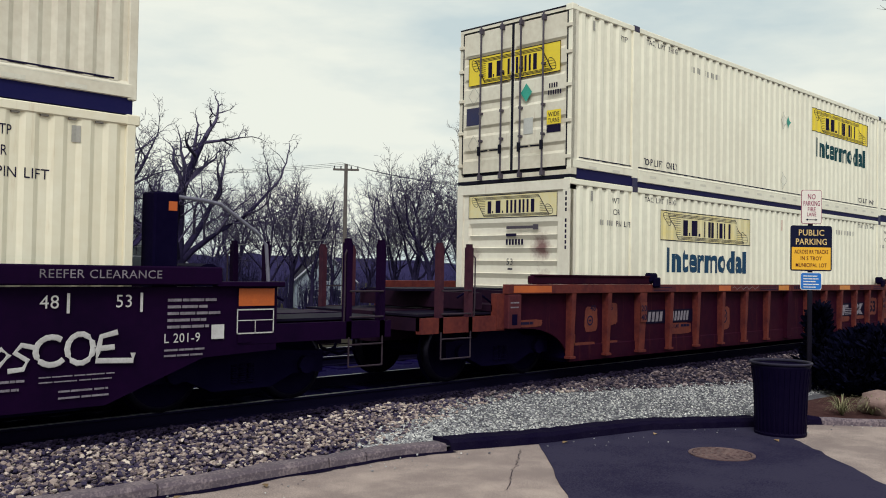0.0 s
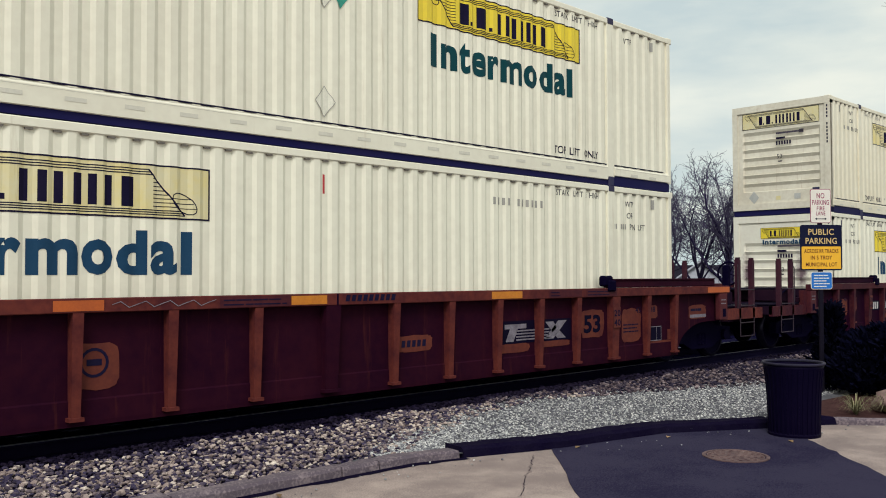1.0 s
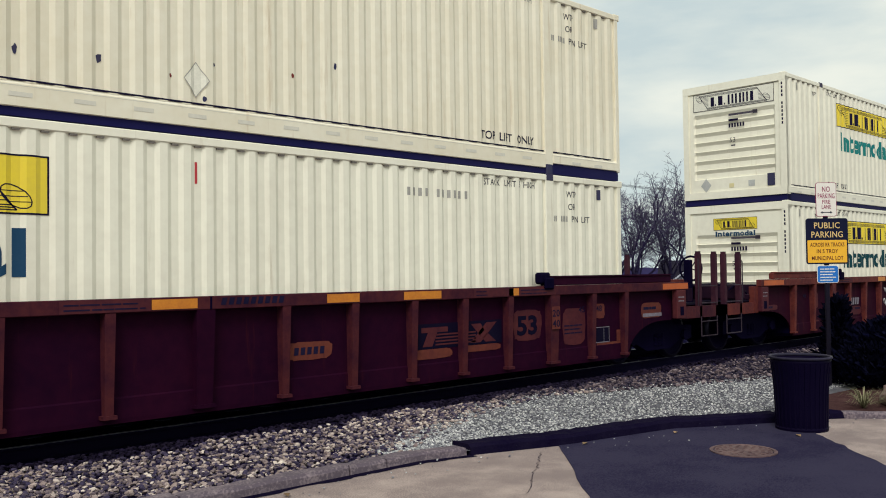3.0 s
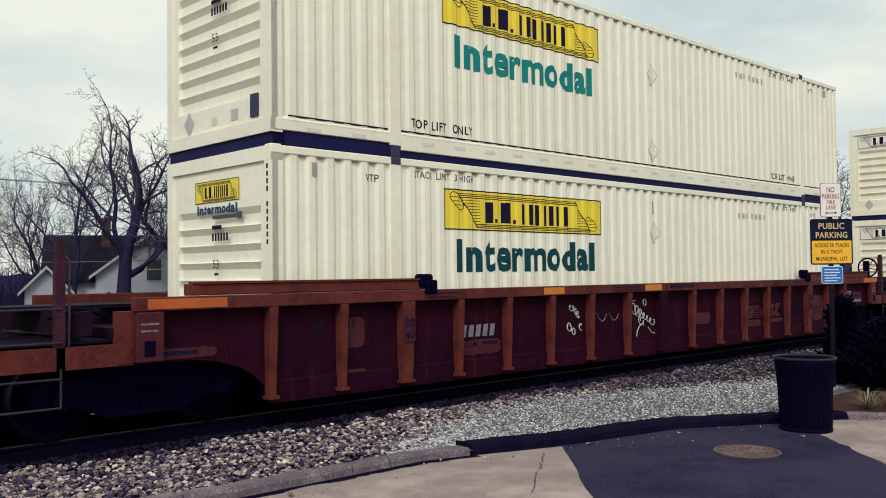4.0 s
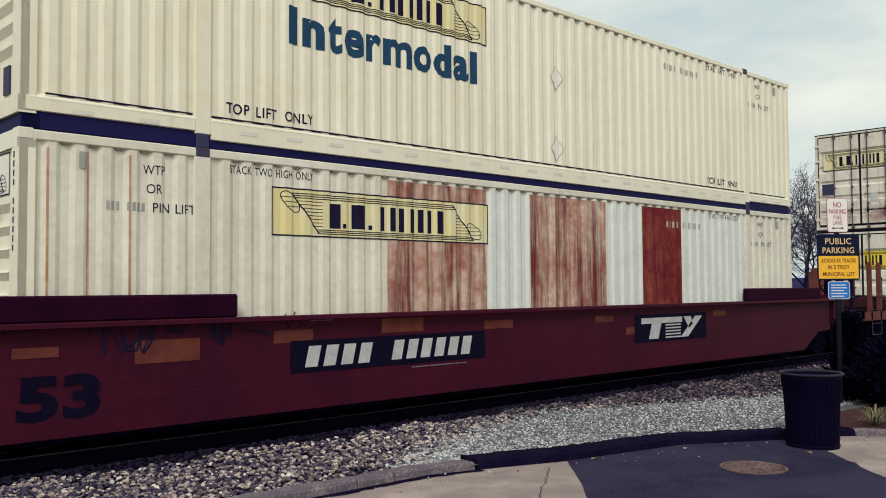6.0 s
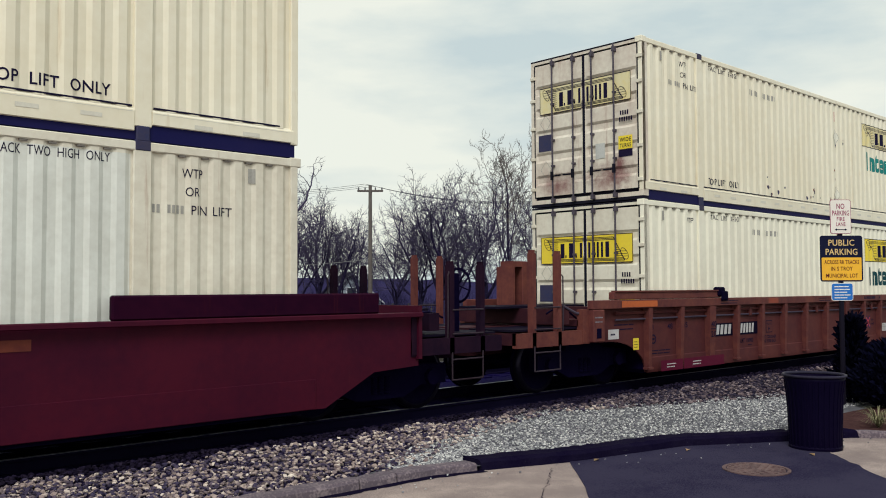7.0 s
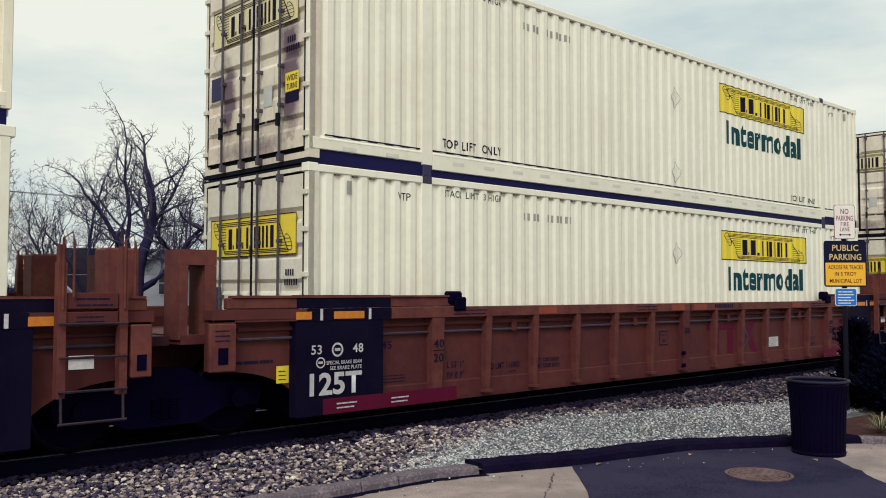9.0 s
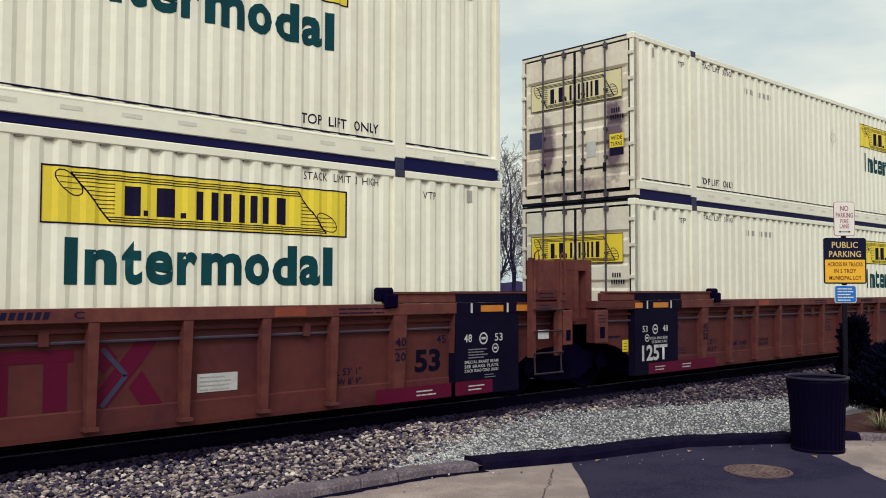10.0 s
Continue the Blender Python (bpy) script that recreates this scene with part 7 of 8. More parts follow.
for i, (a, b) in enumerate(zip([10.15, 10.55, 11.1, 12.0], [10.55, 11.1, 12.0, 13.2])):
    run_block("kerb_stone", a, b - 0.01, 0.16, 0.07, M["kerb"], kerb2, 5, 0.006, 20 + i)


# rails and sleepers
def rail_bm(y, x0=-60, x1=200):
    prof = [(-0.07, -0.17), (0.07, -0.17), (0.07, -0.155), (0.012, -0.14), (0.012, -0.04), (0.036, -0.03), (0.036, -0.004), (-0.036, -0.004), (-0.036, -0.03), (-0.012, -0.04), (-0.012, -0.14), (-0.07, -0.155)]
    bm = bmesh.new()
    a = [bm.verts.new((x0, y + p, z)) for p, z in prof]
    b = [bm.verts.new((x1, y + p, z)) for p, z in prof]
    for i in range(len(prof)):
        j = (i + 1) % len(prof)
        bm.faces.new((a[i], a[j], b[j], b[i]))
    bmesh.ops.recalc_face_normals(bm, faces=bm.faces[:])
    return bm


for ty in (TRACK_Y, 14.3):
    tr = thing("railway_track", pose(0, ty, 0 if ty < 12 else -0.03), "steel rails on dark creosoted sleepers" if ty < 12 else "second line of rails behind the passing train", "railway track", kind="structure")
    for s in (-0.7525, 0.7525):
        r = part("rail", rail_bm(s), M["rail"], tr)
        part("rail_head", box(-60, 200, s - 0.03, s + 0.03, -0.004, 0.0), M["railhead"], r, "polished rail head")
    tie_me = mesh_of(box(-0.115, 0.115, -1.3, 1.3, -0.30, -0.165, 0.012), "sleeper", M["tie"])
    for k in range(90):
        t = part("sleeper", tie_me, None, tr)
        t.matrix_basis = pose(-6 + 0.53 * k + random.uniform(-0.03, 0.03), random.uniform(-0.04, 0.04), random.uniform(-0.006, 0.006), 0, 0, random.uniform(-1.2, 1.2))


# loose stones
def stone_shapes(n, seed, flat=0.7):
    """Unit stones: dented icosahedra as vertex and face arrays."""
    bm = bmesh.new()
    bmesh.ops.create_icosphere(bm, subdivisions=1, radius=1.0)
    base = np.array([v.co[:] for v in bm.verts])
    faces = np.array([[v.index for v in f.verts] for f in bm.faces])
    bm.free()
    r = np.random.RandomState(seed)
    out = []
    for _ in range(n):
        v = base * (1 + r.uniform(-0.42, 0.30, (len(base), 1)))
        v = v * np.array([1.0, r.uniform(0.6, 0.95), r.uniform(0.5, flat)])
        out.append(v)
    return out, faces


def scatter(name, spots, sizes, shapes, faces, material, label, category, seed):
    """Many stones as one mesh."""
    r = np.random.RandomState(seed)
    n = len(spots)
    nv = len(shapes[0])
    ang, tilt = r.uniform(0, math.tau, n), r.uniform(-0.5, 0.5, n)
    verts = np.empty((n, nv, 3))
    for i in range(n):
        v = shapes[r.randint(len(shapes))] * sizes[i]
        c, s = math.cos(tilt[i]), math.sin(tilt[i])
        v = np.stack([v[:, 0] * c - v[:, 2] * s, v[:, 1], v[:, 0] * s + v[:, 2] * c], 1)
        c, s = math.cos(ang[i]), math.sin(ang[i])
        verts[i] = np.stack([v[:, 0] * c - v[:, 1] * s, v[:, 0] * s + v[:, 1] * c, v[:, 2]], 1) + spots[i]
    f = (faces[None] + (np.arange(n) * nv)[:, None, None]).reshape(-1, 3)
    me = bpy.data.meshes.new(name)
    me.from_pydata(verts.reshape(-1, 3).tolist(), [], f.tolist())
    me.materials.append(material)
    return tagged(new(name, me), label, category, kind="stuff")


shapes, faces = stone_shapes(12, 4)
r = np.random.RandomState(8)
spots, sizes = [], []
while len(spots) < 27000:
    x = 0.8 + 27 * r.rand() ** 2.0
    y = bed_y(x) - 0.25 + (8.15 - bed_y(x) + 0.25) * r.rand()
    if y < edge_y(x) + 0.16 or (y < bed_y(x) and r.rand() > 0.35):
        continue
    s = r.uniform(0.013, 0.027) * (1.1 if x < 9 else 1.35)
    spots.append((x, y, bed_z(x, y) + s * r.uniform(-0.3, 0.5)))
    sizes.append(s)
# 2: stones painted with the train's shade, 1: darker stones, 0: plain stones.
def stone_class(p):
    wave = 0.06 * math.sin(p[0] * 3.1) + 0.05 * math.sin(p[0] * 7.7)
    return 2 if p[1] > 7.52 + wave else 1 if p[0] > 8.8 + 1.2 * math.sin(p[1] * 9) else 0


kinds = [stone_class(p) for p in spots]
for k, (nm, paint, label) in enumerate((("ballast_stones", "stone", "sharp grey and brown ballast stones"), ("sooty_ballast", "stone_dark", "darker ballast stones"), ("oily_ballast", "stone_oily_shaded", "oily ballast stones, darkened for the shade beside the train"))):
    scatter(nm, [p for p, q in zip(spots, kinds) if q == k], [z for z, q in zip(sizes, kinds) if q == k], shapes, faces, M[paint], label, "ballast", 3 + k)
spots, sizes = [], []
while len(spots) < 30000:
    x = 5.2 + 12 * r.rand() ** 1.25
    e, b = edge_y(x) + 0.22, bed_y(x) + 0.15
    if x > 10.2:
        e = max(e, 4.95)
    y = e + (b - e) * r.rand()
    s = r.uniform(0.007, 0.016)
    spots.append((x, y, bed_z(x, y) - 0.01 + s * r.uniform(0.0, 0.6)))
    sizes.append(s)
scatter("gravel_stones", spots, sizes, shapes, faces, M["pebble"], "pale crushed gravel chips", "gravel", 5)
spots, sizes = [], []
for _ in range(60):
    x = 3 + 7.5 * r.rand()
    y = edge_y(x) - 0.05 - abs(r.normal(0, 0.25))
    s = r.uniform(0.005, 0.013)
    spots.append((x, y, 0.006 + s * 0.4))
    sizes.append(s)
scatter("stray_chips", spots, sizes, shapes, faces, M["pebble"], "stray gravel chips on the paving", "gravel", 6)

# fallen leaves by the kerb
leaf_me = bpy.data.meshes.new("leaf")
leaf_me.from_pydata([(-0.05, 0, 0), (0, 0.028, 0.012), (0.06, 0, 0.004), (0, -0.026, 0.014), (0, 0, 0.0)], [], [(0, 4, 1), (1, 4, 2), (2, 4, 3), (3, 4, 0)])
leaf_me.materials.append(M["leaf"])
for x, y, a in ((3.18, 5.83, 20), (3.05, 5.78, 130), (3.85, 5.72, 70), (7.0, 5.28, 10), (8.1, 4.95, 200), (8.75, 3.95, 50)):
    lf = tagged(new("fallen_leaf", leaf_me), "curled dry brown leaf on the paving", "leaf", "fallen leaves")
    lf.matrix_basis = pose(x, y, 0.012, 0, 0, a)

# ------------------------------------------------------------ litter bin, sign, planting
BIN = [(0.254, 0.03), (0.258, 0.20), (0.266, 0.42), (0.278, 0.58), (0.296, 0.71)]      # flared side: radius, height
bin_ = thing("litter_bin", pose(9.203, 4.118, 0.0), "round black steel litter bin with flared rim, on the kerb edge", "litter bin")
part("body", lathe([(0.001, 0.0), (0.244, 0.0)] + BIN + [(0.303, 0.742), (0.292, 0.742), (0.284, 0.70), (0.262, 0.50), (0.246, 0.06), (0.001, 0.05)], 40), M["can"], bin_, smooth=True)
part("rim", lathe([(0.302, 0.742), (0.316, 0.748), (0.320, 0.760), (0.311, 0.772), (0.291, 0.764), (0.288, 0.745), (0.302, 0.742)], 40), M["can_lip"], bin_, "worn rolled rim", smooth=True)
part("base_ring", lathe([(0.240, 0.0), (0.262, 0.0), (0.266, 0.03), (0.254, 0.045)], 40), M["can"], bin_)
slat = bmesh.new()
rings = [[slat.verts.new((w, -r - d, z)) for w, d in ((-0.013, -0.006), (-0.010, 0.006), (0.010, 0.006), (0.013, -0.006))] for r, z in BIN]
for p, q in zip(rings, rings[1:]):
    for k in range(3):
        slat.faces.new((p[k], p[k + 1], q[k + 1], q[k]))
slat_me = mesh_of(slat, "slat", M["can"])
for k in range(32):
    sl = part("slat", slat_me, None, bin_)
    sl.matrix_basis = pose(0, 0, 0, 0, 0, k * 360 / 32)

SIGN_YAW = -42.0
sp = thing("sign_post", pose(12.28, 5.08, 0.05, 0, 0, SIGN_YAW), "dark steel post carrying three parking signs", "signpost")
part("post", box(-0.03, 0.03, 0.01, 0.05, 0.0, 2.76, 0.006), M["post"], sp)


def sign_plate(name, x0, x1, z0, z1, material, parent, y=0.0, r=0.03, label=""):
    pts = []
    for cx, cz, a0 in ((x1 - r, z0 + r, -90), (x1 - r, z1 - r, 0), (x0 + r, z1 - r, 90), (x0 + r, z0 + r, 180)):
        for i in range(5):
            a = radians(a0 + 22.5 * i)
            pts.append((cx + r * math.cos(a), cz + r * math.sin(a)))
    return part(name, slab(pts, y - 0.0025, y + 0.0025), material, parent, label)


def sign_text(s, cx, z, h, w, material, parent, y, bold=0.0):
    return part("lettering", shift(letters(s, h, w, bold), cx - w / 2, y, z), material, parent)


S0 = -0.05      # signs' heights are above the post's foot
a = sign_plate("sign_plate", -0.145, 0.145, 2.40 + S0, 2.87 + S0, M["sign_red"], sp, 0.0, 0.03, "white no parking fire lane sign")
sign_plate("sign_face", -0.138, 0.138, 2.407 + S0, 2.863 + S0, M["sign_white"], a, -0.003, 0.026)
for s, z, h, w in (("NO", 2.74, 0.075, 0.11), ("PARKING", 2.65, 0.07, 0.235), ("FIRE", 2.575, 0.055, 0.11), ("LANE", 2.505, 0.055, 0.13)):
    sign_text(s, 0, z + S0, h, w, M["sign_red"], a, -0.008, 0.01)
arrow = merged(rects([(-0.06, 0.06, 2.452 + S0, 2.462 + S0)]), poly([(-0.085, 2.457 + S0), (-0.055, 2.44 + S0), (-0.055, 2.474 + S0)]), poly([(0.085, 2.457 + S0), (0.055, 2.474 + S0), (0.055, 2.44 + S0)]))
part("arrow", shift(arrow, 0, -0.008), M["sign_black"], a)
b = sign_plate("sign_plate", -0.295, 0.295, 1.745 + S0, 2.375 + S0, M["sign_black"], sp, 0.0, 0.035, "black and yellow public parking sign")
sign_plate("sign_field", -0.275, 0.275, 1.765 + S0, 2.075 + S0, M["sign_yellow"], b, -0.003, 0.01)
for s, z, h, w in (("PUBLIC", 2.235, 0.085, 0.36), ("PARKING", 2.11, 0.085, 0.44)):
    sign_text(s, 0, z + S0, h, w, M["sign_cream"], b, -0.008, 0.015)
for s, z, h, w in (("ACROSS RR TRACKS", 1.985, 0.055, 0.48), ("IN S TROY", 1.895, 0.055, 0.30), ("MUNICIPAL LOT", 1.80, 0.055, 0.44)):
    sign_text(s, 0, z + S0, h, w, M["sign_brown"], b, -0.008, 0.012)
c = sign_plate("sign_plate", -0.15, 0.15, 1.485 + S0, 1.725 + S0, M["sign_white"], sp, 0.0, 0.03, "small blue notice sign")
sign_plate("sign_face", -0.142, 0.142, 1.493 + S0, 1.717 + S0, M["sign_blue"], c, -0.003, 0.026)
part("small_print", shift(bars(-0.11, 0.12, 1.51 + S0, 1.70 + S0, 5, 4, 0.55), 0, -0.008), M["sign_white"], c)

# planting bed
bm = bmesh.new()
bed_pts = [(10.25, 4.25), (10.75, 3.6), (12.6, 1.5), (16, -1.5), (19, 1.0), (17, 4.4), (13.2, 4.9), (11.0, 4.9)]
mid = bm.verts.new((13.2, 3.2, 0.16))
ring = [bm.verts.new((x, y, 0.055)) for x, y in bed_pts]
for i in range(len(ring)):
    bm.faces.new((ring[i], ring[(i + 1) % len(ring)], mid))
solid("planting_bed", bm, M["mulch"], "reddish bark mulch in a kerbed planting bed", "mulch", kind="structure")


def boulder(x, y, z, s, seed):
    bm = bmesh.new()
    bmesh.ops.create_icosphere(bm, subdivisions=3, radius=1.0)
    for v in bm.verts:
        d = noise.noise(v.co * 1.3 + Vector((seed, 0, 0))) * 0.35 + noise.noise(v.co * 3.5 + Vector((seed, 5, 0))) * 0.12
        v.co = v.co * (1 + d)
        v.co = Vector((v.co.x * s[0], v.co.y * s[1], v.co.z * s[2]))
    ob = solid("boulder", bm, M["rock"], "rose-brown layered landscaping boulder in mulch", "boulder", smooth=True)
    ob.matrix_basis = pose(x, y, z, 0, 0, 30)


boulder(11.15, 3.72, 0.16, (0.34, 0.30, 0.17), 3)
boulder(11.9, 3.25, 0.16, (0.4, 0.3, 0.2), 7)


def leaf_cloud(name, points_fn, n, size, material, label, category, seed, parent_thing=None):
    """Small two-faced leaves or needle tufts at random places of a form."""
    r = np.random.RandomState(seed)
    verts, fcs = [], []
    for i in range(n):
        p, out = points_fn(r)
        a, b = r.normal(size=3), r.normal(size=3)
        a = a / np.linalg.norm(a) * 0.6 + np.array(out) * 0.7
        b = np.cross(a, b)
        b /= np.linalg.norm(b)
        s = size * r.uniform(0.6, 1.3)
        k = len(verts)
        verts += [tuple(p - b * s * 0.28), tuple(p + b * s * 0.28), tuple(p + a * s + b * s * 0.1), tuple(p + a * s * 1.1 - b * s * 0.1)]
        fcs.append((k, k + 1, k + 2, k + 3))
    me = bpy.data.meshes.new(name)
    me.from_pydata(verts, [], fcs)
    me.materials.append(material)
    return me


def shrub(x, y, z, form, height, radius, n, seed, label):
    sh = thing("shrub", pose(x, y, z), label, "shrub")

    def spot(r):
        t = r.rand() ** 0.8
        a = r.uniform(0, math.tau)
        if form == "cone":
            rad = radius * (1 - 0.80 * t) * (0.75 + 0.25 * math.sin(a * 3 + t * 9)) * r.rand() ** 0.35
            zz = 0.05 + height * t
        else:
            u = r.uniform(-0.85, 1)
            rr = radius * r.uniform(0.7, 1.05) * (1 + 0.12 * math.sin(a * 5) * math.cos(u * 6))
            rad, zz = rr * math.sqrt(max(0, 1 - u * u)), height * (0.5 + 0.5 * u)
        out = np.array([math.cos(a) * 0.7, math.sin(a) * 0.7, 0.7])
        return np.array([rad * math.cos(a), rad * math.sin(a), zz]), out
    ob = new("foliage", leaf_cloud("foliage", spot, n, 0.09 if form == "ball" else 0.12, M["needle"], "", "", seed))
    ob.parent = sh
    st = bmesh.new()
    for k in range(5):
        a = k * 1.26
        tube(st, [(0.03 * math.cos(a), 0.03 * math.sin(a), -0.05), (radius * 0.4 * math.cos(a), radius * 0.4 * math.sin(a), height * 0.55)], 0.02, 5, 0.006)
    part("stem", st, M["bark"], sh)
    return sh


shrub(12.62, 5.10, 0.06, "cone", 1.08, 0.30, 4200, 2, "dark narrow evergreen behind the litter bin")
shrub(12.45, 4.55, 0.06, "ball", 0.62, 0.40, 4600, 3, "dark clipped round evergreen in mulch")
shrub(12.85, 4.35, 0.10, "ball", 0.86, 0.68, 6000, 4, "dark clipped round evergreen in mulch")


def grass_clump(x, y, z, seed):
    g = thing("grass_clump", pose(x, y, z), "pale strappy ornamental grass tuft in mulch", "grass")
    r2 = random.Random(seed)
    bm = bmesh.new()
    for _ in range(90):
        a, ln, up = r2.uniform(0, math.tau), r2.uniform(0.14, 0.30), r2.uniform(0.08, 0.24)
        prev = None
        for i in range(5):
            t = i / 4
            d = ln * t
            zz = up * math.sin(t * 2.4)
            w = 0.006 * (1 - t * 0.85)
            px, py = d * math.cos(a), d * math.sin(a)
            cur = (bm.verts.new((px - w * math.sin(a), py + w * math.cos(a), zz)), bm.verts.new((px + w * math.sin(a), py - w * math.cos(a), zz)))
            if prev:
                bm.faces.new((prev[0], prev[1], cur[1], cur[0]))
            prev = cur
    part("blade", bm, M["grass_blade"], g)


grass_clump(10.62, 4.02, 0.065, 1)
grass_clump(10.9, 3.78, 0.07, 2)
st = solid("garden_stake", pipe([(12.9, 3.9, 0.1), (13.25, 3.85, 0.9), (13.6, 3.8, 1.75)], 0.016, 6), M["stick"], "pale leaning wooden stake in the planting bed", "stake")
st = solid("guy_wire", pipe([(13.6, 4.4, 0.1), (13.95, 4.35, 2.0)], 0.008, 5), M["wire"], "thin dark leaning guy wire", "wire")


# ------------------------------------------------------------ bare trees
def grow(seed, height, trunk_r, spread=0.8, levels=5, fork=0.33, min_r=0.014, kids=(4, 5, 3, 2, 2), rise=0.07):
    """Branches of a bare tree of that height as lists of (points, radius0, radius1, level)."""
    r2 = random.Random(seed)
    out = []

    def limb(p, d, length, rad, level):
        steps = 6 if level < 3 else 4
        pts = [p]
        q, dd = p.copy(), d.copy()
        for i in range(steps):
            wob = Vector((r2.uniform(-1, 1), r2.uniform(-1, 1), r2.uniform(-0.8, 0.8))) * (0.07 if level == 0 else 0.32 if level < 3 else 0.45)
            dd = (dd + wob + Vector((0, 0, rise * (2.2 if level == 1 else 1.0 if level < 3 else 0.2)))).normalized()
            q = q + dd * (length / steps)
            pts.append(q.copy())
        end_r = max(min_r * 0.55, rad * (0.7 if level == 0 else 0.35))
        out.append((pts, rad, end_r, level))
        if level >= levels:
            return
        n = kids[min(level, len(kids) - 1)] + r2.randint(0, 1)
        for k in range(n):
            t = r2.uniform(0.70, 1.0) if level == 0 else (k + r2.uniform(0.2, 1.0)) / n * 0.8 + 0.2
            i = min(int(t * steps), steps - 1)
            at_ = pts[i].lerp(pts[i + 1], t * steps - i)
            axis = (pts[i + 1] - pts[i]).normalized()
            side = axis.orthogonal().normalized()
            side.rotate(Matrix.Rotation(k * 2.4 + r2.uniform(-0.6, 0.6), 3, axis))
            way = (axis * r2.uniform(0.6, 0.9) + side * spread * (r2.uniform(0.4, 0.95) if level == 0 else r2.uniform(0.6, 1.2))).normalized()
            ln = length * (r2.uniform(0.95, 1.35) if level == 0 else r2.uniform(0.36, 0.60) * (1.15 - 0.45 * t))
            limb(at_, way, ln, max(min_r, rad * (1 - 0.45 * t) * (r2.uniform(0.55, 0.78) if level == 0 else r2.uniform(0.38, 0.58))), level + 1)
        limb(pts[-1], (dd + Vector((r2.uniform(-0.3, 0.3), r2.uniform(-0.3, 0.3), 0.15))).normalized(), length * (1.1 if level == 0 else 0.42), end_r, level + 1)

    limb(Vector((0, 0, -0.2)), Vector((r2.uniform(-0.08, 0.08), r2.uniform(-0.08, 0.08), 1)).normalized(), height * fork, trunk_r, 0)
    ends = sorted(l[0][-1].z for l in out)
    top = ends[int(len(ends) * 0.996)]
    k = height / top
    return [([p * k for p in pts], a, b_, lv) for pts, a, b_, lv in out]


def branch_mesh(name, limbs, material, sides):
    """Joins tapered limbs into one mesh, quickly."""
    verts, fcs = [], []
    for pts, r0, r1, level in limbs:
        n = sides(level)
        base = len(verts)
        m = len(pts)
        for i, p in enumerate(pts):
            d = (pts[min(i + 1, m - 1)] - pts[max(i - 1, 0)]).normalized()
            a = d.orthogonal().normalized()
            b = d.cross(a)
            rr = r0 + (r1 - r0) * i / (m - 1)
            for k in range(n):
                c, s = math.cos(k * math.tau / n), math.sin(k * math.tau / n)
                verts.append(p + (a * c + b * s) * rr)
        for i in range(m - 1):
            for k in range(n):
                k2 = (k + 1) % n
                fcs.append((base + i * n + k, base + i * n + k2, base + (i + 1) * n + k2, base + (i + 1) * n + k))
    me = bpy.data.meshes.new(name)
    me.from_pydata([v[:] for v in verts], [], fcs)
    me.materials.append(material)
    for p in me.polygons:
        p.use_smooth = True
    return me


TREE_MESH = {}


def tree(x, y, z, key, label, turn=0.0, size=1.0, **kw):
    """A bare tree; trees of the same key share their limbs."""
    if key not in TREE_MESH:
        pale = kw.pop("pale", False)
        limbs = grow(key, **kw)
        TREE_MESH[key] = (branch_mesh("trunk", [l for l in limbs if l[3] <= 1], M["bark"], lambda v: 9 if v == 0 else 6),
                          branch_mesh("crown", [l for l in limbs if l[3] > 1], M["twig_pale"] if pale else M["twig"], lambda v: 4 if v < 4 else 3))
    t = thing("tree", pose(x, y, z, 0, 0, turn) @ Matrix.Diagonal((size, size, size, 1)), label, "tree", "bare winter trees")
    for nm, me in zip(("trunk", "crown"), TREE_MESH[key]):
        part(nm, me, None, t)
    return t


def at(azimuth, distance):
    a = radians(azimuth)
    return distance * math.sin(a), distance * math.cos(a)


BARE = "tall bare winter tree with dark spreading limbs"


def tree_at(azm, dist, top_el, key, label, turn, **kw):
    """A tree whose top stands at that elevation over the eye."""
    x, y = at(azm, dist)
    base = -2.6
    want = EYE[2] + dist * math.tan(radians(top_el)) - base
    return tree(x, y, base, key, label, turn, want / kw["height"], **kw)


oak = dict(height=15.0, trunk_r=0.50, spread=0.95, min_r=0.013, kids=(3, 6, 4, 3, 2), rise=0.06, fork=0.42)
tree_at(23.9, 58, 11.3, 19, "tall bare winter tree beside a white house", 40, **oak)
tree_at(28.4, 60, 10.4, 5, BARE, 200, **dict(oak, trunk_r=0.62, fork=0.46))
tree_at(21.0, 64, 9.4, 23, "slender bare winter tree behind a house", 10, **dict(oak, trunk_r=0.2, spread=0.7))
tree_at(16.8, 55, 8.8, 31, "pale many-stemmed bare tree", 0, **dict(oak, spread=0.4, trunk_r=0.18, pale=True, fork=0.2, rise=0.16))
mid = dict(height=11.0, trunk_r=0.2, spread=0.85, min_r=0.013, fork=0.30, levels=4, kids=(5, 7, 6, 4))
rt = random.Random(77)
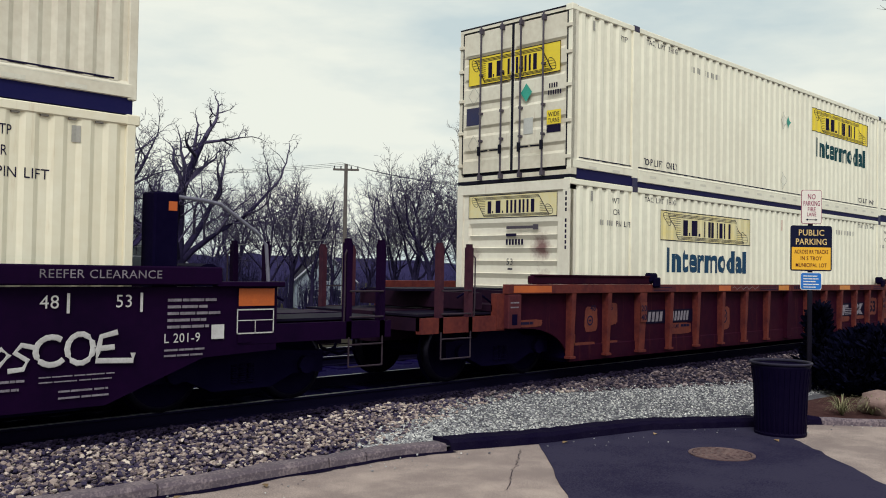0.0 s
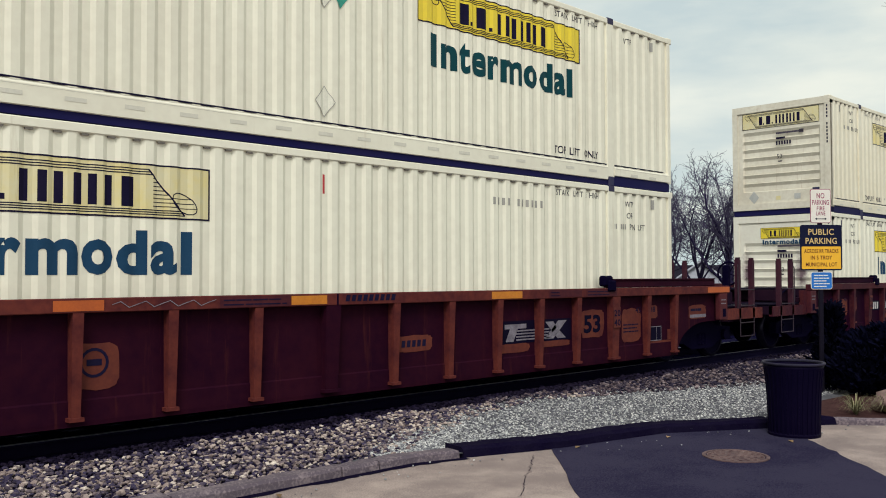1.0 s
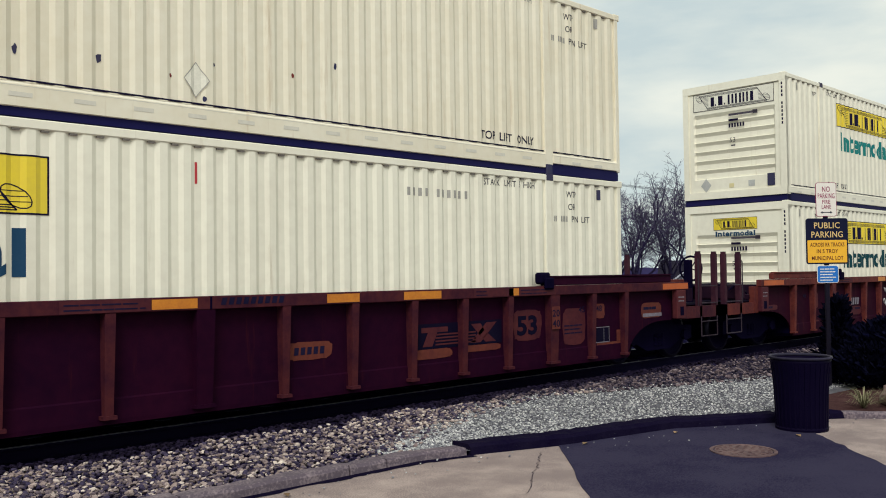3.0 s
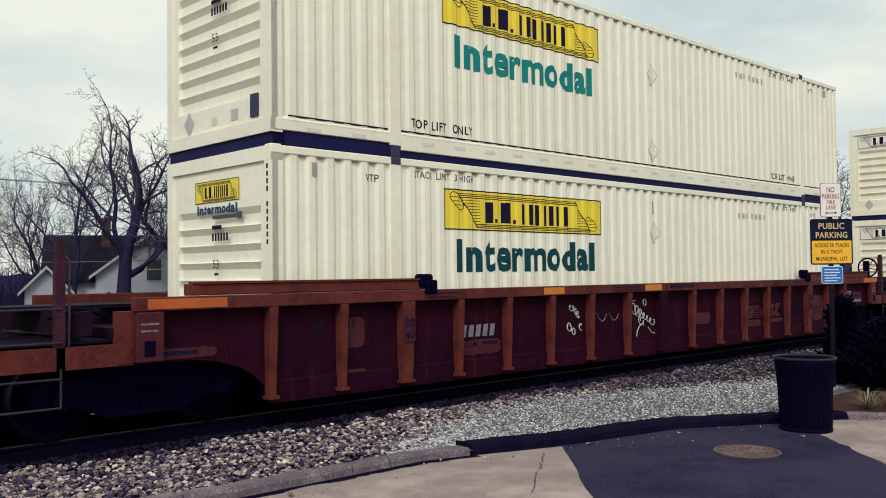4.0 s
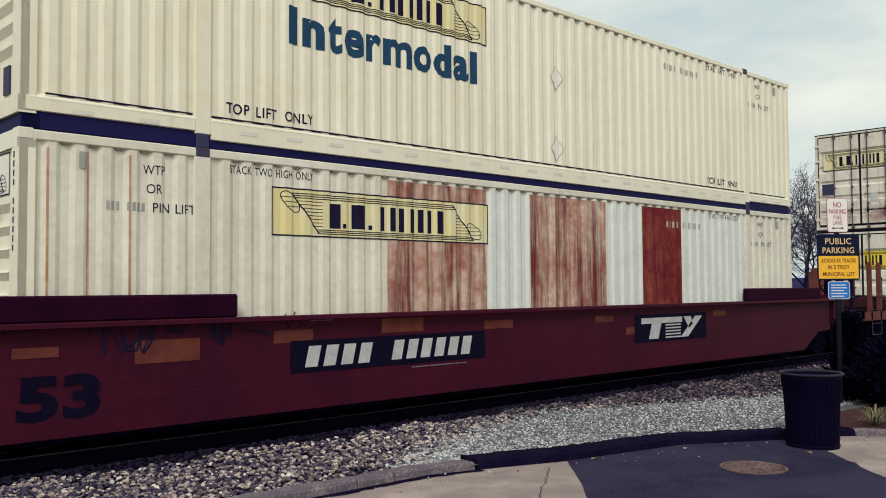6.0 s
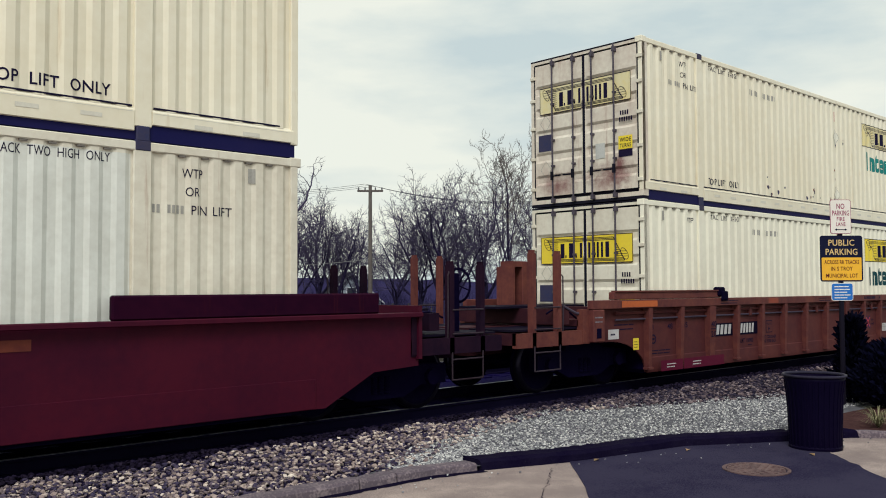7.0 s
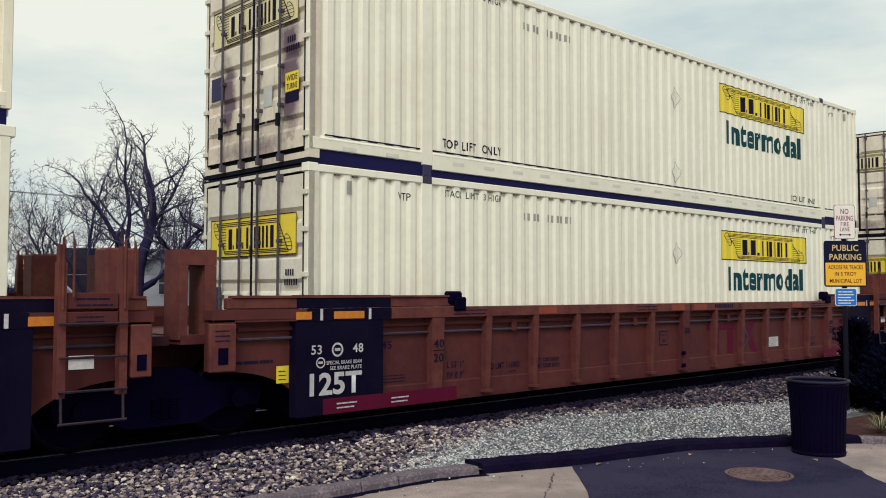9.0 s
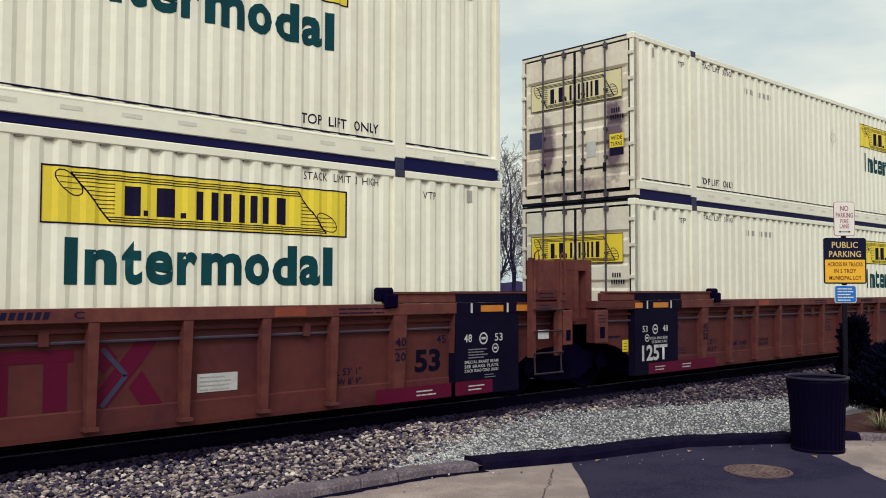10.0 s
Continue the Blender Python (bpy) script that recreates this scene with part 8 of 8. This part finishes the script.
for azm, dist, top_el, key in ((31.8, 72, 5.6, 41), (33.6, 66, 6.2, 42), (35.2, 74, 6.6, 43), (36.6, 70, 5.6, 41), (39.9, 70, 5.2, 42), (41.6, 64, 6.0, 43), (43.0, 60, 7.2, 41), (44.6, 58, 7.7, 42), (46.0, 62, 7.4, 43),
                               (47.8, 64, 10.2, 31), (49.6, 66, 7.0, 41), (51.3, 70, 6.2, 43), (54.8, 70, 5.4, 42), (56.6, 66, 6.2, 43), (58.5, 72, 6.6, 41), (60.6, 64, 6.8, 42), (62.2, 60, 7.6, 43), (63.9, 66, 7.2, 41),
                               (65.5, 70, 7.0, 42), (14.6, 64, 6.2, 42), (12.5, 60, 8.0, 43), (26.2, 80, 6.2, 41), (19.0, 84, 6.0, 43), (30.2, 84, 5.8, 42), (67.8, 70, 7.0, 43), (52.6, 76, 6.0, 42), (37.8, 80, 4.6, 43)):
    label = ("bare winter tree in a row beyond the tracks", "bare spreading tree beyond the tracks", "dark leafless tree beyond the tracks")[key % 3]
    tree_at(azm, dist, top_el, key, label, rt.uniform(0, 360), **(mid if key in (41, 42, 43) else oak))
x, y = at(78.9, 17.6)
tree(x, y, 0.0, 61, "bare pale-twigged tree beside the planting bed", 115, 1.0, **dict(height=8.0, trunk_r=0.12, spread=0.8, min_r=0.005, pale=True))

# undergrowth far behind
def brush_line(name, d0, d1, a0, a1, n, h0, h1, seed, label):
    r2 = random.Random(seed)
    limbs = []
    for _ in range(n):
        x, y = at(r2.uniform(a0, a1), r2.uniform(d0, d1))
        p = Vector((x, y, -2.7))
        for k in range(r2.randint(4, 7)):
            h = r2.uniform(h0, h1)
            q = p + Vector((r2.uniform(-0.5, 0.5) * h * 0.5, r2.uniform(-0.5, 0.5) * h * 0.5, h))
            m = p.lerp(q, 0.55) + Vector((r2.uniform(-0.3, 0.3), r2.uniform(-0.3, 0.3), 0))
            limbs.append(([p, m, q], 0.05, 0.012, 3))
            for j in range(3):
                s = m.lerp(q, r2.uniform(0, 0.8))
                limbs.append(([s, s + Vector((r2.uniform(-1, 1), r2.uniform(-1, 1), r2.uniform(0.3, 1.3))) * h * 0.22], 0.022, 0.009, 4))
    ob = new(name, branch_mesh(name, limbs, M["far_wood"], lambda v: 3))
    return tagged(ob, label, "brush", kind="stuff")


brush_line("brush", 78, 105, 8, 72, 700, 1.6, 4.2, 4, "dense leafless brush along the far edge of the field")
brush_line("brush", 66, 84, 2, 33, 420, 2.4, 5.6, 8, "leafless dark thicket round the houses")
brush_line("brush", 47, 54, 14, 31, 90, 0.8, 2.0, 9, "low dark leafless hedge before a white house")
brush_line("brush", 45, 56, 31, 72, 120, 1.0, 2.4, 6, "low dark leafless scrub beyond the tracks")


def far_hill():
    """A wooded rise on the horizon, far off."""
    bm = bmesh.new()
    r2 = random.Random(9)
    prev = None
    for i in range(160):
        a = -20 + 120 * i / 159
        x, y = at(a, 260)
        h = 3.2 + 1.2 * math.sin(i * 0.11) + 0.9 * noise.noise(Vector((i * 0.35, 0, 0))) + r2.uniform(-0.3, 0.3)
        cur = (bm.verts.new((x, y, -3)), bm.verts.new((x * 1.02, y * 1.02, h + 0.5)), bm.verts.new((x * 1.3, y * 1.3, -3)))
        if prev:
            bm.faces.new((prev[0], cur[0], cur[1], prev[1]))
            bm.faces.new((prev[1], cur[1], cur[2], prev[2]))
        prev = cur
    return bm


solid("backdrop_woods", far_hill(), M["far_wood"], "low wooded rise on the horizon", "woods", kind="structure")


# ------------------------------------------------------------ houses, poles and wires
def house(x, y, z, turn, wide, deep, eave, ridge, wall, label, chimney=True, wins=((-0.28, 1.0), (0.05, 1.0), (0.3, 1.0)), dormer=False):
    """A gabled house; its gable end faces -y of its own space."""
    h = thing("house", pose(x, y, z, 0, 0, turn), label, "house", "houses beyond the tracks")
    out = [(-wide / 2, 0), (wide / 2, 0), (wide / 2, eave), (0, ridge), (-wide / 2, eave)]
    part("wall", slab(out, 0, deep), M[wall], h)
    for k in range(int(eave / 0.22)):
        part("siding_board", box(-wide / 2 - 0.012, wide / 2 + 0.012, -0.02, -0.004, 0.1 + k * 0.22, 0.29 + k * 0.22), M[wall], h)
    for s in (-1, 1):
        n = Vector((-(ridge - eave) * s, 0, -wide / 2)).normalized()
        o = 0.4
        e = Vector((s * (wide / 2 + o), 0, eave - o * (ridge - eave) / (wide / 2)))
        t = Vector((0, 0, ridge))
        bm = bmesh.new()
        up = Vector((0, 0, 0.16))
        vs = [bm.verts.new(p) for p in (e + Vector((0, -o, 0)), t + Vector((0, -o, 0)), t + Vector((0, deep + o, 0)), e + Vector((0, deep + o, 0)))]
        ws = [bm.verts.new(v.co + up) for v in vs]
        bm.faces.new(vs)
        bm.faces.new(ws)
        for i in range(4):
            bm.faces.new((vs[i], vs[(i + 1) % 4], ws[(i + 1) % 4], ws[i]))
        bmesh.ops.recalc_face_normals(bm, faces=bm.faces[:])
        rf = part("roof", bm, M["shingle"], h, "dark shingled roof slope")
        tb = bmesh.new()
        tv = [tb.verts.new(p + Vector((0, -o - 0.02, dz))) for p, dz in ((e, -0.03), (t, -0.03), (t, 0.17), (e, 0.17))]
        tb.faces.new(tv)
        part("barge_board", tb, M["siding"], rf)
    if chimney:
        part("chimney", merged(box(-wide * 0.1 - 0.35, -wide * 0.1 + 0.35, deep * 0.45, deep * 0.45 + 0.6, ridge - 1.0, ridge + 1.3), box(-wide * 0.1 - 0.42, -wide * 0.1 + 0.42, deep * 0.45 - 0.06, deep * 0.45 + 0.66, ridge + 1.2, ridge + 1.36)), M["brick"], h)
    for fx, fz in wins:
        cx = fx * wide
        fr = part("window", box(cx - 0.55, cx + 0.55, -0.07, 0.02, fz, fz + 1.6), M["siding"], h)
        for q in (-0.82, 0.56) if fz < 3 and wall == "siding" else ():
            part("shutter", box(cx + q, cx + q + 0.26, -0.06, -0.02, fz, fz + 1.6), M["shingle"], h, "dark window shutter")
        for dz in (0.06, 0.83):
            part("pane", box(cx - 0.46, cx + 0.46, -0.085, -0.06, fz + dz, fz + dz + 0.7), M["pane"], fr)
    return h


hx, hy = at(25.5, 63)
house(hx, hy, -2.6, -25, 6.8, 7, 4.5, 7.1, "siding", "white clapboard gabled house behind bare trees", False, ((-0.28, 1.7), (0.27, 1.7), (0.04, 4.0)))
hx, hy = at(26.0, 68)
house(hx, hy, -2.6, 65, 6.4, 7.2, 4.3, 7.15, "siding", "white house wing with a long dark shingled roof", True, ((-0.2, 0.9), (0.2, 0.9)))
hx, hy = at(19.7, 62)
house(hx, hy, -2.6, -20, 2.5, 6, 3.6, 4.9, "siding", "small white gabled outbuilding beside the house", False, ((0.0, 1.2),))
hx, hy = at(37.4, 92)
house(hx, hy, -3.2, -30, 6.0, 9, 3.6, 6.4, "blue_siding", "small grey-blue house with a steep gable", False, ((-0.2, 1.0), (0.2, 1.0), (0.0, 3.4)))
hx, hy = at(60.6, 90)
house(hx, hy, -3.0, -60, 7.0, 10, 3.4, 6.0, "siding", "small white gabled house beside bare trees", False, ((-0.2, 1.0), (0.2, 1.0)))
hx, hy = at(63.4, 96)
house(hx, hy, -3.0, 25, 8.0, 9, 3.2, 5.6, "blue_siding", "grey low house beyond the tracks", False, ((-0.2, 1.0), (0.2, 1.0)))


def pole(azm, dist, top, arms, transformer, label):
    x, y = at(azm, dist)
    p = thing("utility_pole", pose(x, y, -2.6, 0, 0, -40), label, "utility pole")
    part("mast", pipe([(0, 0, 0), (0, 0, top + 2.6)], 0.17, 10, 0.12), M["pole_wood"], p)
    tip = []
    for dz, w in arms:
        part("cross_arm", box(-w, w, -0.07, 0.07, top + 2.6 - dz - 0.07, top + 2.6 - dz + 0.07, 0.01), M["pole_wood"], p)
        for f in (-0.9, -0.4, 0.4, 0.9):
            part("insulator", pipe([(f * w, 0, top + 2.6 - dz + 0.07), (f * w, 0, top + 2.6 - dz + 0.25)], 0.05, 6), M["grey_tin"], p)
    if transformer:
        for f in (-0.45, 0.45):
            part("transformer", merged(pipe([(f, -0.25, top - 0.2), (f, -0.25, top + 0.85)], 0.24, 12), pipe([(f, -0.25, top + 0.85), (f, -0.25, top + 1.05)], 0.05, 6)), M["grey_tin"], p)
    return Vector((x, y, top))


p1 = pole(38.6, 62, 8.9, ((0.4, 0.9),), False, "weathered utility pole with one cross-arm")
p2 = pole(53.1, 66, 8.5, ((0.35, 1.2), (1.1, 1.2)), True, "utility pole with two cross-arms and transformers")
p0 = Vector((*at(8, 62), 8.8))
p3 = Vector((*at(70, 80), 8.6))


def cable(a, b, sag, radius, material, label):
    pts = []
    for i in range(17):
        t = i / 16
        q = a.lerp(b, t)
        q.z -= sag * 4 * t * (1 - t)
        pts.append(q)
    solid("overhead_cable", pipe(pts, radius, 4), material, label, "cable", "overhead cables")


for dx in (-0.7, 0.0, 0.7):
    off = Vector((dx, dx * 0.5, 0.0))
    cable(p0 + off, p1 + off, 1.3, 0.014, M["wire"], "thin dark overhead power cable")
    cable(p1 + off, p2 + off, 0.9, 0.014, M["wire"], "thin dark overhead power cable")
    cable(p2 + off, p3 + off, 0.9, 0.014, M["wire"], "thin dark overhead power cable")
low = Vector((0, 0, -5.2))
cable(p0 + Vector((0, 0, -5.7)), p1 + low, 0.7, 0.022, M["wire_pale"], "pale low telephone cable")
cable(p1 + low, p2 + low, 0.6, 0.022, M["wire_pale"], "pale low telephone cable")
cable(p2 + low, p3 + low, 0.6, 0.022, M["wire_pale"], "pale low telephone cable")

# nearest ballast stones, one by one
stone_me = []
for i, v in enumerate(shapes[:8]):
    me = bpy.data.meshes.new("stone")
    me.from_pydata((v * 0.026).tolist(), [], faces.tolist())
    me.materials.append(M["stone_single"])
    stone_me.append(me)
rs = random.Random(21)
made = 0
while made < 300:
    x = rs.uniform(2.2, 5.6)
    y = rs.uniform(edge_y(x) + 0.2, 7.5)
    ob = new("stone", stone_me[made % 8])
    ob.parent = bed
    k = rs.uniform(0.75, 1.25)
    ob.matrix_basis = pose(x, y, bed_z(x, y) + 0.016, rs.uniform(-25, 25), rs.uniform(-25, 25), rs.uniform(0, 360)) @ Matrix.Diagonal((k, k, k, 1))
    made += 1


# ------------------------------------------------------------ what moves
def run_at(t):
    for (t0, s0), (t1, s1) in zip(RUN, RUN[1:]):
        if t <= t1:
            return s0 + (s1 - s0) * (t - t0) / (t1 - t0)
    return RUN[-1][1]


def motions():
    """The train rolls to the left on its track; its wheels turn with it."""
    for ob, start, z in RIDERS:
        walk(ob, [(t, pose(start - s, TRACK_Y, z)) for t, s in RUN])
    steps = [i / 20 for i in range(201)]
    for ws, x in WHEELS:
        walk(ws, [(t, pose(x, 0, WHEEL_R, 0, -math.degrees(run_at(t) / WHEEL_R) % 360, 0)) for t in steps])


motions()
